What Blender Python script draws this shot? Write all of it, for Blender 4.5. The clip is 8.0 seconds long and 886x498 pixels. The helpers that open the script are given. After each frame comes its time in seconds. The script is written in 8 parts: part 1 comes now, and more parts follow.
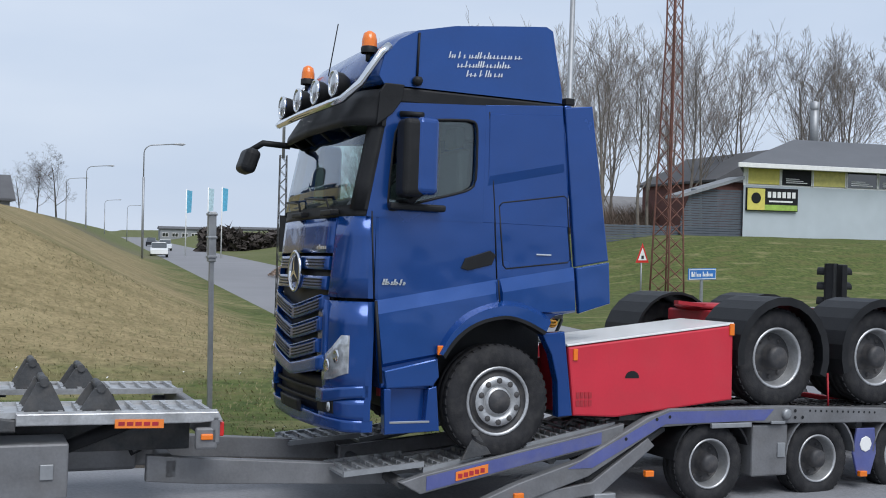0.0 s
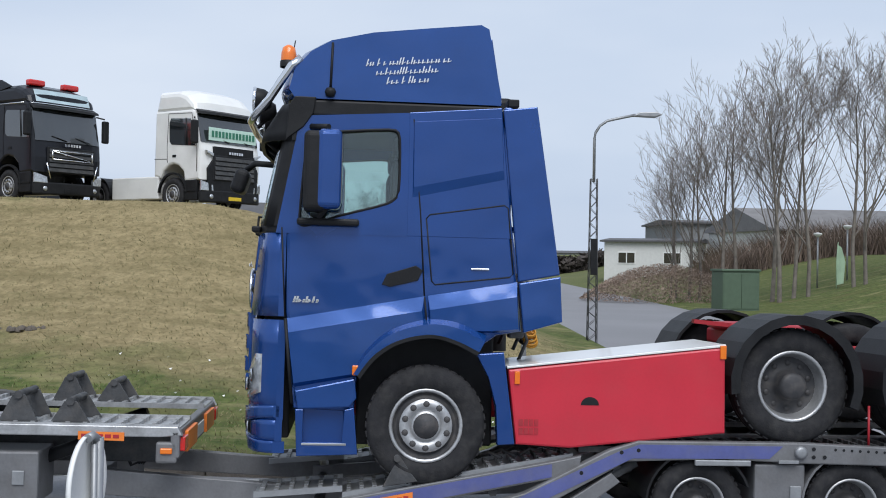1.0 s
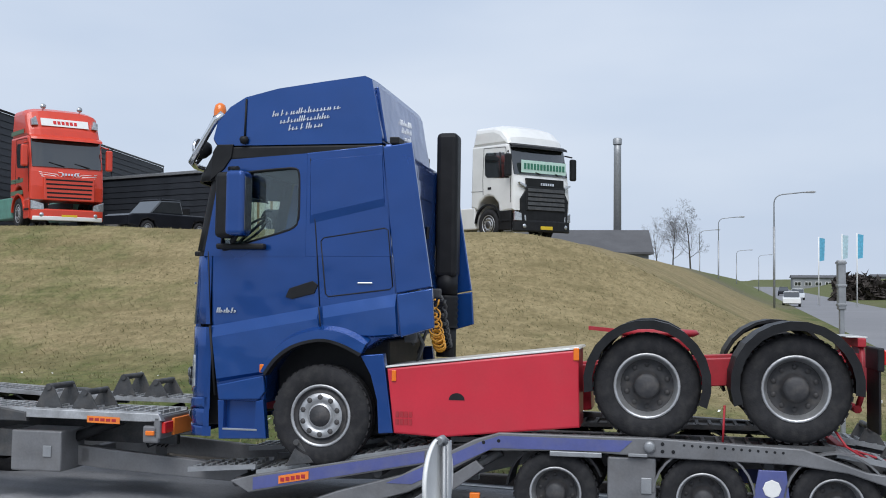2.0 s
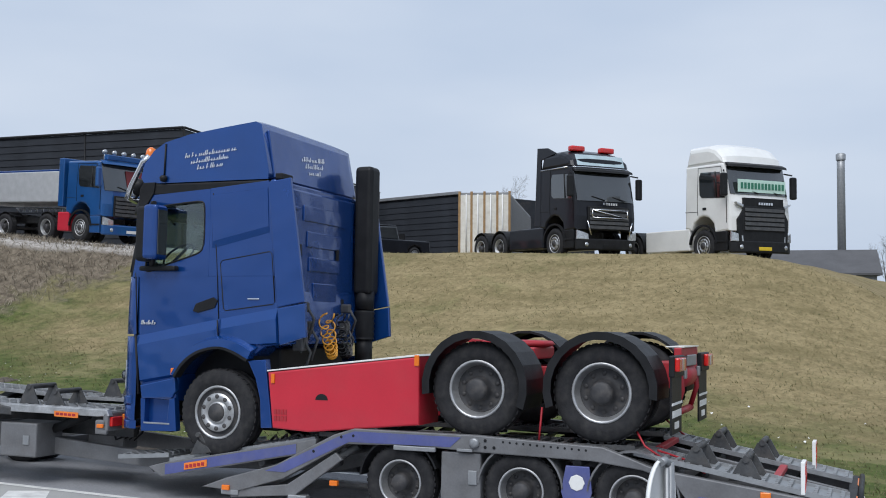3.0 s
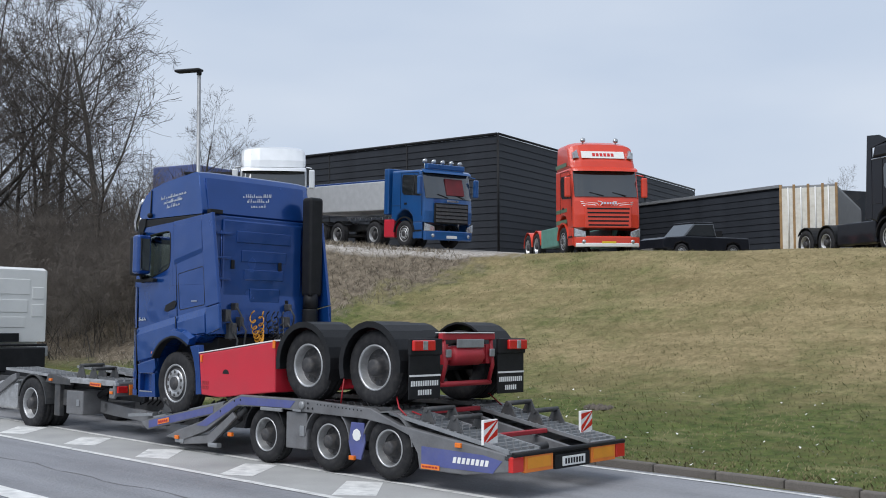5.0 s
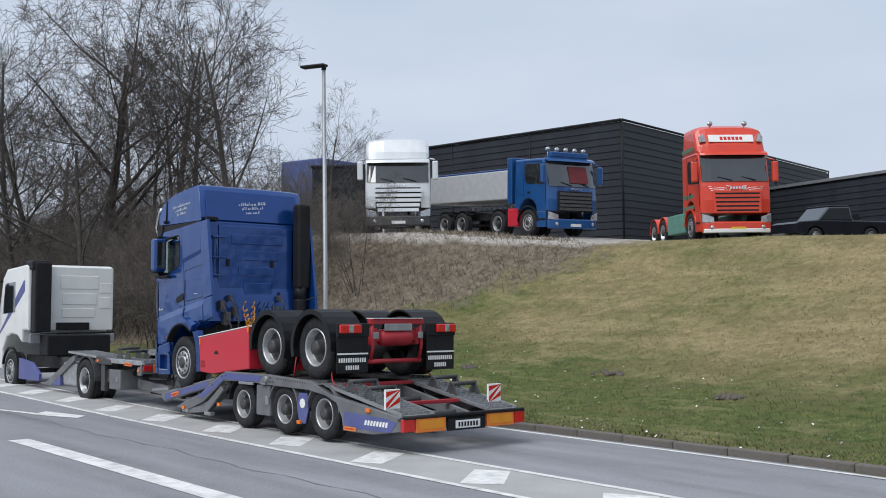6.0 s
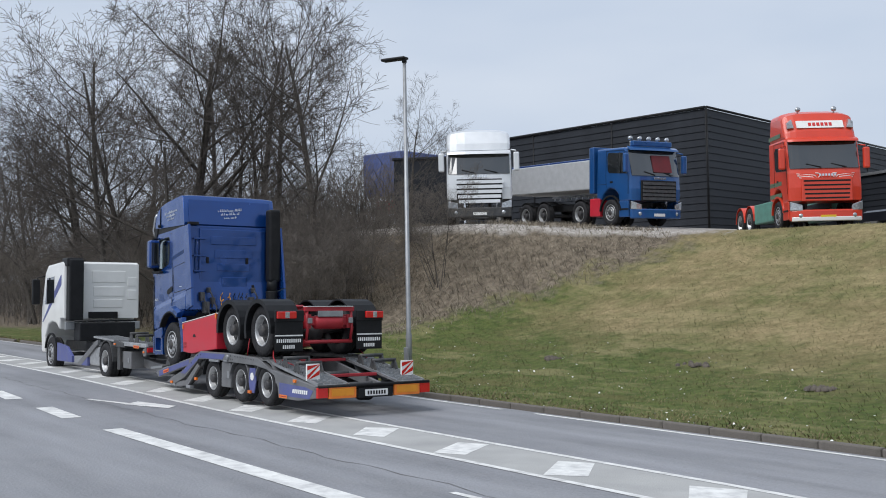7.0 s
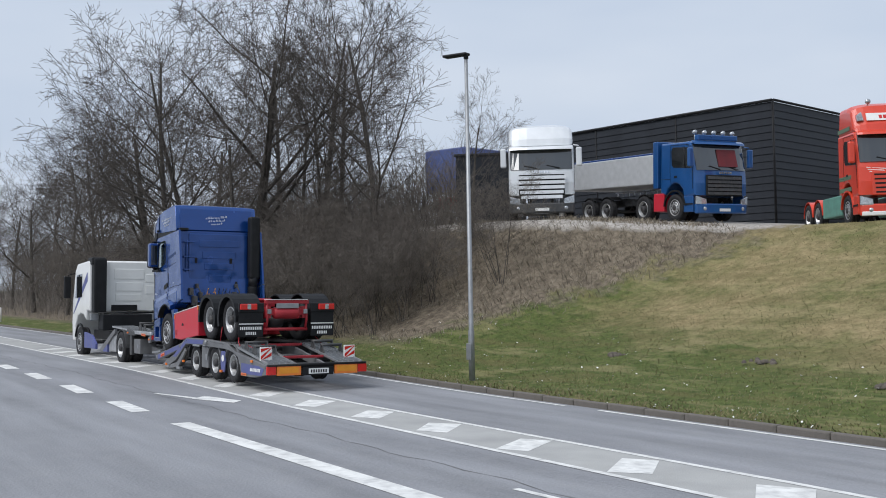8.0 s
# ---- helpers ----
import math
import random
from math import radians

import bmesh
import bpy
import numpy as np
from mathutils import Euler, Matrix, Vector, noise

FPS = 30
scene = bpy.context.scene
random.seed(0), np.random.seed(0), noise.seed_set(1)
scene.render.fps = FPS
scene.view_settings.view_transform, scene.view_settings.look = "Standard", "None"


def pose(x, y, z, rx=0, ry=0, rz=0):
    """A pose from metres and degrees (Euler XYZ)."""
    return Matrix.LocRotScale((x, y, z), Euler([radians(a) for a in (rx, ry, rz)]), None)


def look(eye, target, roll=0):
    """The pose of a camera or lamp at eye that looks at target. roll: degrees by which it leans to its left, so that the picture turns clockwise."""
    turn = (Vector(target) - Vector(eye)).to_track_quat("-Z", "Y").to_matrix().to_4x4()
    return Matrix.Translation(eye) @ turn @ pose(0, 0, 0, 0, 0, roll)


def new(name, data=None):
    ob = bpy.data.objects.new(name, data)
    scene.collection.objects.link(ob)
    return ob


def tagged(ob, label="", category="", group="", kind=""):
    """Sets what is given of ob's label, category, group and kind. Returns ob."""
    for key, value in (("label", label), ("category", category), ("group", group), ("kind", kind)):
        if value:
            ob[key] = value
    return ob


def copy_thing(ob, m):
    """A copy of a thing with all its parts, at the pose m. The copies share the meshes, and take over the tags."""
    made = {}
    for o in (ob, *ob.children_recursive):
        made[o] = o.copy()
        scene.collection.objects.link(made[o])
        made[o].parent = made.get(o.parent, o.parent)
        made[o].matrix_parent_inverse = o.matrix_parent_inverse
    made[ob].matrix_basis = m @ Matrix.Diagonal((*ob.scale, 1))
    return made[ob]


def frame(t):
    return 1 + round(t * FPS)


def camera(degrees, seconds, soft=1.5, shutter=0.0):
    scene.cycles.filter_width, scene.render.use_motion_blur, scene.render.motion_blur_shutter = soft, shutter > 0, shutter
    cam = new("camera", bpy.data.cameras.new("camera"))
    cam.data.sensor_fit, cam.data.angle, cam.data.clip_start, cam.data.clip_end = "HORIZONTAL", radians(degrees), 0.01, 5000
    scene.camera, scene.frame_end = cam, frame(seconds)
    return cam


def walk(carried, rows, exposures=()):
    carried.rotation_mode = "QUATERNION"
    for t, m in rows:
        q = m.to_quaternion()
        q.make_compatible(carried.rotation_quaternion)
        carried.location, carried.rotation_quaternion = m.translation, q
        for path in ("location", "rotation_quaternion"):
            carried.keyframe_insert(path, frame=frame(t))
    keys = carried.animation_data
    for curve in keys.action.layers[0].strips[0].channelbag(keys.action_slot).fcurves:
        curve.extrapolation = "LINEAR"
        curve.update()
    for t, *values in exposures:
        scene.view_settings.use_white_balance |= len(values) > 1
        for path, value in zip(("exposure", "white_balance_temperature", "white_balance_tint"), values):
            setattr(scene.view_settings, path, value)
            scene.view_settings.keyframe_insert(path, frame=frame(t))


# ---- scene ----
def ahead(t):
    """How far in front of its last spot the camera still stands."""
    u = min(1.0, max(0.0, (t - 0.75) / 1.75))
    return 1.1 * (1 - u * u * (3 - 2 * u))


def aim(t, yaw, pitch, roll):
    """The camera's pose: degrees to the left of +y, upwards, and of lean."""
    a, b = radians(yaw), radians(pitch)
    way = Vector((-math.sin(a) * math.cos(b), math.cos(a) * math.cos(b), math.sin(b)))
    eye = Vector((0.0, ahead(t), 2.416))
    return look(eye, eye + way, roll)


cam = camera(44.94, 8.0, soft=1.0)
walk(cam, [(t, aim(t, a, b, c)) for t, a, b, c in (
    (0.0, -17.46, -0.62, 1.30), (0.3, -13.04, -0.35, 1.22), (0.5, -9.80, -0.19, 1.12), (0.7, -6.32, 0.03, 0.95),
    (1.0, -0.90, 0.31, 0.82), (1.2, 2.78, 0.57, 0.75), (1.5, 8.05, 0.93, 0.50), (1.7, 11.19, 1.16, 0.42),
    (2.8, 24.66, 2.57, 0.22), (3.0, 26.61, 2.70, 0.28), (3.5, 30.99, 3.01, 0.24), (4.0, 35.11, 3.12, 0.13),
    (4.2, 36.84, 3.05, 0.06), (5.3, 45.51, 2.59, -0.50), (5.5, 46.91, 2.48, -0.64), (6.0, 49.94, 2.23, -0.88),
    (6.5, 52.35, 2.01, -1.07), (7.0, 54.32, 1.85, -1.19), (7.5, 55.99, 1.78, -1.25), (8.0, 57.65, 1.71, -1.25))],
    exposures=((0.0, 0.12, 6270, 10), (1.7, 0.10, 6300, 10), (3.5, 0.0, 6250, 10), (5.5, 0.04, 6380, 10), (8.0, 0.04, 6420, 10)))

# overcast daylight: a bright milky sky and a very wide, weak sun behind the camera
world = bpy.data.worlds.new("overcast_sky")
scene.world = world
world.use_nodes = True
wn, wl = world.node_tree.nodes, world.node_tree.links
wn.clear()
w_out = wn.new("ShaderNodeOutputWorld")
w_sky = wn.new("ShaderNodeTexSky")
w_sky.sky_type, w_sky.sun_disc = "NISHITA", False
w_sky.sun_elevation, w_sky.sun_rotation = radians(50), radians(173)
w_sky.dust_density, w_sky.air_density, w_sky.ozone_density = 4.0, 1.0, 1.0
w_bg = wn.new("ShaderNodeBackground")
w_bg.inputs["Strength"].default_value = 0.06
wl.new(w_sky.outputs["Color"], w_bg.inputs["Color"])
# cloud cover: even grey-white with soft large patches, a little bluer overhead
w_tc = wn.new("ShaderNodeTexCoord")
w_map = wn.new("ShaderNodeMapping")
w_map.inputs["Scale"].default_value = (1.2, 1.2, 4.0)
w_noise = wn.new("ShaderNodeTexNoise")
w_noise.inputs["Scale"].default_value, w_noise.inputs["Detail"].default_value = 1.6, 4.0
w_ramp = wn.new("ShaderNodeValToRGB")
w_ramp.color_ramp.elements[0].position, w_ramp.color_ramp.elements[1].position = 0.3, 0.75
w_ramp.color_ramp.elements[0].color = (0.52, 0.61, 0.75, 1)
w_ramp.color_ramp.elements[1].color = (0.70, 0.76, 0.85, 1)
w_cloud = wn.new("ShaderNodeBackground")
w_cloud.inputs["Strength"].default_value = 1.08
w_mix = wn.new("ShaderNodeMixShader")
w_mix.inputs[0].default_value = 0.85
wl.new(w_tc.outputs["Generated"], w_map.inputs["Vector"])
wl.new(w_map.outputs["Vector"], w_noise.inputs["Vector"])
wl.new(w_noise.outputs["Fac"], w_ramp.inputs["Fac"])
wl.new(w_ramp.outputs["Color"], w_cloud.inputs["Color"])
wl.new(w_bg.outputs[0], w_mix.inputs[1])
wl.new(w_cloud.outputs[0], w_mix.inputs[2])
wl.new(w_mix.outputs[0], w_out.inputs["Surface"])

sun = new("sun", bpy.data.lights.new("sun", "SUN"))
sun.data.energy, sun.data.angle, sun.data.color = 2.4, radians(40), (1.0, 0.99, 0.98)
sun.matrix_world = look((0, 0, 60), (-4, 33, 14))


# ---- materials ----
def shade(name, color, rough=0.6, metal=0.0, var=0.25, scale=4.0, grain=40.0, bump=0.15, second=None, coat=0.0, spec=0.5, wave=0.0, stretch=None, dirt=0.0, dirt_color=(0.16, 0.14, 0.12)):
    """A surface with broad blotches, fine grain and relief; second: a colour it wanders to; dirt: share of dull road film."""
    m = bpy.data.materials.new(name)
    m.use_nodes = True
    n, l = m.node_tree.nodes, m.node_tree.links
    b = n["Principled BSDF"]
    tc = n.new("ShaderNodeTexCoord")
    big = n.new("ShaderNodeTexNoise")
    big.inputs["Scale"].default_value, big.inputs["Detail"].default_value = scale, 5
    fine = n.new("ShaderNodeTexNoise")
    fine.inputs["Scale"].default_value, fine.inputs["Detail"].default_value = grain, 3
    where = tc.outputs["Object"]
    if stretch:
        mp = n.new("ShaderNodeMapping")
        mp.inputs["Scale"].default_value = stretch
        l.new(where, mp.inputs["Vector"])
        where = mp.outputs[0]
    l.new(where, big.inputs["Vector"])
    l.new(tc.outputs["Object"], fine.inputs["Vector"])
    add = n.new("ShaderNodeMath")
    add.operation = "MULTIPLY_ADD"
    add.inputs[1].default_value = 0.35
    l.new(fine.outputs["Fac"], add.inputs[0])
    l.new(big.outputs["Fac"], add.inputs[2])
    ramp = n.new("ShaderNodeValToRGB")
    e = ramp.color_ramp.elements
    e[0].position, e[1].position = 0.42, 0.92
    lo = [c * (1 - var) for c in color]
    hi = second or [min(1, c * (1 + var)) for c in color]
    e[0].color, e[1].color = (*lo, 1), (*hi, 1)
    l.new(add.outputs[0], ramp.inputs["Fac"])
    out = ramp.outputs["Color"]
    if dirt:
        grime = n.new("ShaderNodeTexNoise")
        grime.inputs["Scale"].default_value, grime.inputs["Detail"].default_value = scale * 1.7, 8
        l.new(tc.outputs["Object"], grime.inputs["Vector"])
        gr = n.new("ShaderNodeMapRange")
        gr.inputs["From Min"].default_value, gr.inputs["From Max"].default_value = 0.45, 0.8
        gr.inputs["To Max"].default_value = dirt
        l.new(grime.outputs["Fac"], gr.inputs["Value"])
        mix = n.new("ShaderNodeMix")
        mix.data_type = "RGBA"
        mix.inputs["B"].default_value = (*dirt_color, 1)
        l.new(gr.outputs[0], mix.inputs["Factor"])
        l.new(out, mix.inputs["A"])
        out = mix.outputs["Result"]
    l.new(out, b.inputs["Base Color"])
    b.inputs["Metallic"].default_value = metal
    b.inputs["Specular IOR Level"].default_value = spec
    b.inputs["Coat Weight"].default_value = coat
    b.inputs["Coat Roughness"].default_value = 0.06
    rr = n.new("ShaderNodeMapRange")
    rr.inputs["To Min"].default_value, rr.inputs["To Max"].default_value = max(0.02, rough * 0.8), min(1, rough * 1.2)
    l.new(big.outputs["Fac"], rr.inputs["Value"])
    l.new(rr.outputs[0], b.inputs["Roughness"])
    if bump:
        bu = n.new("ShaderNodeBump")
        bu.inputs["Strength"].default_value, bu.inputs["Distance"].default_value = bump, 0.02
        l.new(fine.outputs["Fac"], bu.inputs["Height"])
        l.new(bu.outputs["Normal"], b.inputs["Normal"])
    if wave:  # the slight waviness of pressed panels
        slow = n.new("ShaderNodeTexNoise")
        slow.inputs["Scale"].default_value, slow.inputs["Detail"].default_value = 1.3, 2
        l.new(tc.outputs["Object"], slow.inputs["Vector"])
        bw = n.new("ShaderNodeBump")
        bw.inputs["Strength"].default_value, bw.inputs["Distance"].default_value = 1.0, wave
        l.new(slow.outputs["Fac"], bw.inputs["Height"])
        l.new(bw.outputs["Normal"], b.inputs["Normal"])
        l.new(bw.outputs["Normal"], b.inputs["Coat Normal"])
    return m


def glow(name, color, strength):
    m = shade(name, color, 0.3, var=0.05, bump=0)
    b = m.node_tree.nodes["Principled BSDF"]
    b.inputs["Emission Color"].default_value, b.inputs["Emission Strength"].default_value = (*color, 1), strength
    return m


def clear_glass(name, tint=(0.90, 1.0, 0.97), density=0.9):
    """A thin pane: part mirror, part see-through."""
    m = bpy.data.materials.new(name)
    m.use_nodes = True
    n, l = m.node_tree.nodes, m.node_tree.links
    n.clear()
    o = n.new("ShaderNodeOutputMaterial")
    tr = n.new("ShaderNodeBsdfTransparent")
    tr.inputs["Color"].default_value = (*[c * density for c in tint], 1)
    gl = n.new("ShaderNodeBsdfGlossy")
    gl.inputs["Roughness"].default_value = 0.03
    gl.inputs["Color"].default_value = (0.9, 0.95, 1, 1)
    fr = n.new("ShaderNodeLayerWeight")
    fr.inputs["Blend"].default_value = 0.5
    pw = n.new("ShaderNodeMath")
    pw.operation, pw.inputs[1].default_value = "POWER", 2.6
    l.new(fr.outputs["Facing"], pw.inputs[0])
    rg = n.new("ShaderNodeMapRange")
    rg.inputs["To Min"].default_value, rg.inputs["To Max"].default_value = 0.07, 0.8
    l.new(pw.outputs[0], rg.inputs["Value"])
    mx = n.new("ShaderNodeMixShader")
    l.new(rg.outputs[0], mx.inputs[0])
    l.new(tr.outputs[0], mx.inputs[1])
    l.new(gl.outputs[0], mx.inputs[2])
    l.new(mx.outputs[0], o.inputs["Surface"])
    return m


M = {
    "asphalt": shade("asphalt", (0.215, 0.22, 0.235), 0.85, var=0.30, scale=1.3, stretch=(0.12, 1.0, 1.0), grain=25, bump=0.7, dirt=0.35, dirt_color=(0.27, 0.27, 0.275)),
    "asphalt_far": shade("asphalt_far", (0.19, 0.19, 0.2), 0.85, var=0.15, scale=0.2, grain=20, bump=0.3),
    "hatch": shade("worn_light_paving", (0.36, 0.36, 0.35), 0.85, var=0.15, scale=0.8, grain=50, bump=0.4, dirt=0.5, dirt_color=(0.25, 0.25, 0.255)),
    "road_paint": shade("road_paint", (0.68, 0.68, 0.66), 0.7, var=0.15, scale=3, grain=60, bump=0.2, dirt=0.75, dirt_color=(0.30, 0.30, 0.305)),
    "concrete": shade("kerb_concrete", (0.14, 0.125, 0.11), 0.9, var=0.3, scale=2, grain=40, bump=0.5, dirt=0.6, dirt_color=(0.06, 0.055, 0.045)),
    "galv": shade("galvanised_steel", (0.31, 0.32, 0.33), 0.5, 0.6, var=0.15, scale=6, grain=30, bump=0.05),
    "dark_steel": shade("dark_dirty_steel", (0.060, 0.062, 0.065), 0.6, 0.3, var=0.35, scale=5, grain=40, bump=0.15, dirt=0.35),
    "black": shade("black_plastic", (0.013, 0.0135, 0.015), 0.5, var=0.3, scale=4, grain=60, bump=0.08, spec=0.2, dirt=0.12, dirt_color=(0.05, 0.05, 0.05)),
    "rubber": shade("tyre_rubber", (0.022, 0.022, 0.024), 0.8, var=0.3, scale=6, grain=60, bump=0.2, spec=0.2, dirt=0.4, dirt_color=(0.075, 0.072, 0.068)),
    "grass_blade": shade("grass_blade", (0.10, 0.13, 0.035), 0.8, var=0.3, scale=2, second=(0.30, 0.25, 0.11), bump=0),
    "bark": shade("bark", (0.062, 0.054, 0.046), 0.95, var=0.35, scale=8, grain=50, bump=0.5),
    "twig": shade("twig", (0.078, 0.066, 0.058), 0.95, var=0.3, scale=3, grain=30, bump=0.1),
    "brown_twig": shade("brown_twig", (0.135, 0.116, 0.10), 0.95, var=0.35, scale=1.2, grain=30, bump=0.1),
    "pale_bark": shade("grey_bark", (0.16, 0.14, 0.12), 0.95, var=0.3, scale=6, grain=40, bump=0.4),
    "pale_twig": shade("grey_twig", (0.19, 0.165, 0.145), 0.95, var=0.3, scale=3, grain=30, bump=0.1),
    "brush": shade("dead_brush", (0.12, 0.095, 0.068), 0.95, var=0.4, scale=2, second=(0.36, 0.31, 0.235), bump=0),
    "cladding": shade("black_cladding", (0.024, 0.027, 0.033), 0.55, var=0.25, scale=1.5, grain=12, bump=0.1, spec=0.22),
    "blue": shade("blue_lacquer", (0.006, 0.051, 0.225), 0.26, 0.42, var=0.10, scale=1.5, grain=60, bump=0, wave=0.032, coat=0.6, dirt=0.05, dirt_color=(0.05, 0.07, 0.14)),
    "blue_lt": shade("blue_fairing_lacquer", (0.008, 0.058, 0.24), 0.26, 0.42, var=0.1, scale=1.5, bump=0, wave=0.032, coat=0.6, dirt=0.05, dirt_color=(0.05, 0.07, 0.14)),
    "red": shade("red_lacquer", (0.50, 0.016, 0.035), 0.45, 0.0, var=0.08, scale=2, grain=40, bump=0.01, coat=0.25, dirt=0.1, dirt_color=(0.3, 0.1, 0.09)),
    "red_frame": shade("red_chassis_paint", (0.36, 0.018, 0.028), 0.5, var=0.2, scale=3, bump=0.05, dirt=0.35, dirt_color=(0.12, 0.03, 0.03)),
    "white": shade("white_lacquer", (0.72, 0.72, 0.70), 0.35, var=0.06, scale=2, bump=0.01, coat=0.5, dirt=0.08, dirt_color=(0.45, 0.44, 0.42)),
    "silver": shade("silver_lacquer", (0.66, 0.68, 0.70), 0.35, 0.15, var=0.06, scale=2, bump=0.01, coat=0.5),
    "orange_red": shade("orange_red_lacquer", (0.62, 0.045, 0.016), 0.38, var=0.06, scale=2, bump=0.01, coat=0.5),
    "black_lacquer": shade("black_lacquer", (0.009, 0.010, 0.014), 0.3, var=0.2, scale=2, bump=0.01, spec=0.2, coat=0.25),
    "mid_blue": shade("bright_blue_lacquer", (0.012, 0.085, 0.27), 0.3, 0.25, var=0.1, scale=2, bump=0.01, coat=0.6),
    "chrome": shade("chrome", (0.75, 0.76, 0.78), 0.12, 1.0, var=0.05, bump=0),
    "alu": shade("brushed_alloy", (0.46, 0.465, 0.47), 0.40, 0.7, var=0.25, scale=5, bump=0.05, dirt=0.5, dirt_color=(0.22, 0.21, 0.2)),
    "hub": shade("hub_grey", (0.042, 0.042, 0.045), 0.6, 0.2, var=0.25, scale=8, bump=0.1, dirt=0.4),
    "glass": clear_glass("pane_glass"),
    "glass_dark": shade("dark_glass", (0.016, 0.019, 0.021), 0.05, var=0.3, scale=1.5, bump=0, spec=1.0, coat=1.0),
    "interior": shade("cab_interior", (0.06, 0.06, 0.065), 0.8, var=0.3, scale=5, bump=0.1),
    "amber": shade("amber_lens", (0.75, 0.17, 0.01), 0.25, var=0.08, bump=0, coat=0.5),
    "red_lens": shade("red_lens", (0.55, 0.015, 0.012), 0.25, var=0.08, bump=0, coat=0.5),
    "white_lens": shade("clear_lens", (0.42, 0.44, 0.46), 0.14, 0.55, var=0.45, scale=12, bump=0.1, coat=0.8),
    "lav": shade("trailer_blue_grey", (0.085, 0.10, 0.27), 0.5, 0.1, var=0.15, scale=3, grain=40, bump=0.04, dirt=0.45, dirt_color=(0.16, 0.16, 0.19)),
    "grey_steel": shade("grey_trailer_paint", (0.155, 0.157, 0.163), 0.5, 0.2, var=0.25, scale=3, grain=40, bump=0.06, dirt=0.5, dirt_color=(0.11, 0.105, 0.10)),
    "orange": shade("orange_reflector", (0.75, 0.20, 0.03), 0.4, var=0.1, bump=0),
    "hose_orange": shade("hose_orange", (0.60, 0.27, 0.02), 0.45, var=0.15, bump=0),
    "yellow": shade("yellow", (0.68, 0.48, 0.02), 0.5, var=0.15, bump=0),
    "white_paint": shade("white_paint", (0.75, 0.75, 0.73), 0.5, var=0.08, scale=3, bump=0.02),
    "gravel": shade("gravel", (0.42, 0.39, 0.35), 0.95, var=0.3, scale=2, grain=14, bump=0.8),
}


# ---- mesh helpers ----
def mesh_from(name, bm, material):
    me = bpy.data.meshes.new(name)
    bm.to_mesh(me)
    bm.free()
    for one in (material if isinstance(material, (list, tuple)) else [material]):
        me.materials.append(M[one] if isinstance(one, str) else one)
    return me


def relief(bm, base, face, y_base, y_face):
    """A raised panel: a base outline at y_base and a smaller face outline, point by point, at y_face."""
    a = [bm.verts.new((x, y_base, z)) for x, z in base]
    b = [bm.verts.new((x, y_face, z)) for x, z in face]
    n = len(a)
    bm.faces.new(b)
    for k in range(n):
        bm.faces.new((a[k], a[(k + 1) % n], b[(k + 1) % n], b[k]))
    bmesh.ops.recalc_face_normals(bm, faces=bm.faces)
    return bm


def solo(name, bm, material, label, category, kind="", group="", at=None):
    ob = new(name, mesh_from(name, bm, material))
    if at is not None:
        ob.matrix_world = at
    return tagged(ob, label, category, group, kind)


def part(name, bm, material, parent, label="", at=None):
    """One mesh under a thing or under a part."""
    ob = new(name, mesh_from(name, bm, material))
    ob.parent = parent
    if at is not None:
        ob.matrix_basis = at
    return tagged(ob, label)


def thing(name, label, category, at=None, group=""):
    ob = new(name)
    ob.empty_display_size = 0.2
    if at is not None:
        ob.matrix_world = at
    return tagged(ob, label, category, group)


def box(bm, x0, x1, y0, y1, z0, z1, bev=0.0, m=None, seg=2):
    """A block between two corners, its edges rounded."""
    made = bmesh.ops.create_cube(bm, size=1.0)["verts"]
    for v in made:
        v.co = Vector(((x0 + x1) / 2 + v.co.x * (x1 - x0), (y0 + y1) / 2 + v.co.y * (y1 - y0), (z0 + z1) / 2 + v.co.z * (z1 - z0)))
        if m is not None:
            v.co = m @ v.co
    if bev:
        edges = list({e for v in made for e in v.link_edges})
        bmesh.ops.bevel(bm, geom=edges, offset=bev, segments=seg, affect="EDGES", profile=0.5)
    return bm


def tube(bm, points, radius, sides=8, cap=True):
    """A round bar along points; radius: one or one per point."""
    points = [Vector(p) for p in points]
    rings, ref = [], Vector((0.31, 0.17, 0.93))
    for i, p in enumerate(points):
        d = (points[min(i + 1, len(points) - 1)] - points[max(i - 1, 0)]).normalized()
        u = d.cross(ref)
        if u.length < 0.05:
            u = d.cross(Vector((1, 0, 0)))
        u.normalize()
        w = d.cross(u)
        r = radius[i] if isinstance(radius, (list, tuple)) else radius
        rings.append([bm.verts.new(p + r * (math.cos(2 * math.pi * k / sides) * u + math.sin(2 * math.pi * k / sides) * w)) for k in range(sides)])
    for a, b in zip(rings, rings[1:]):
        for k in range(sides):
            bm.faces.new((a[k], a[(k + 1) % sides], b[(k + 1) % sides], b[k])).smooth = True
    if cap:
        bm.faces.new(rings[0][::-1])
        bm.faces.new(rings[-1])
    return bm


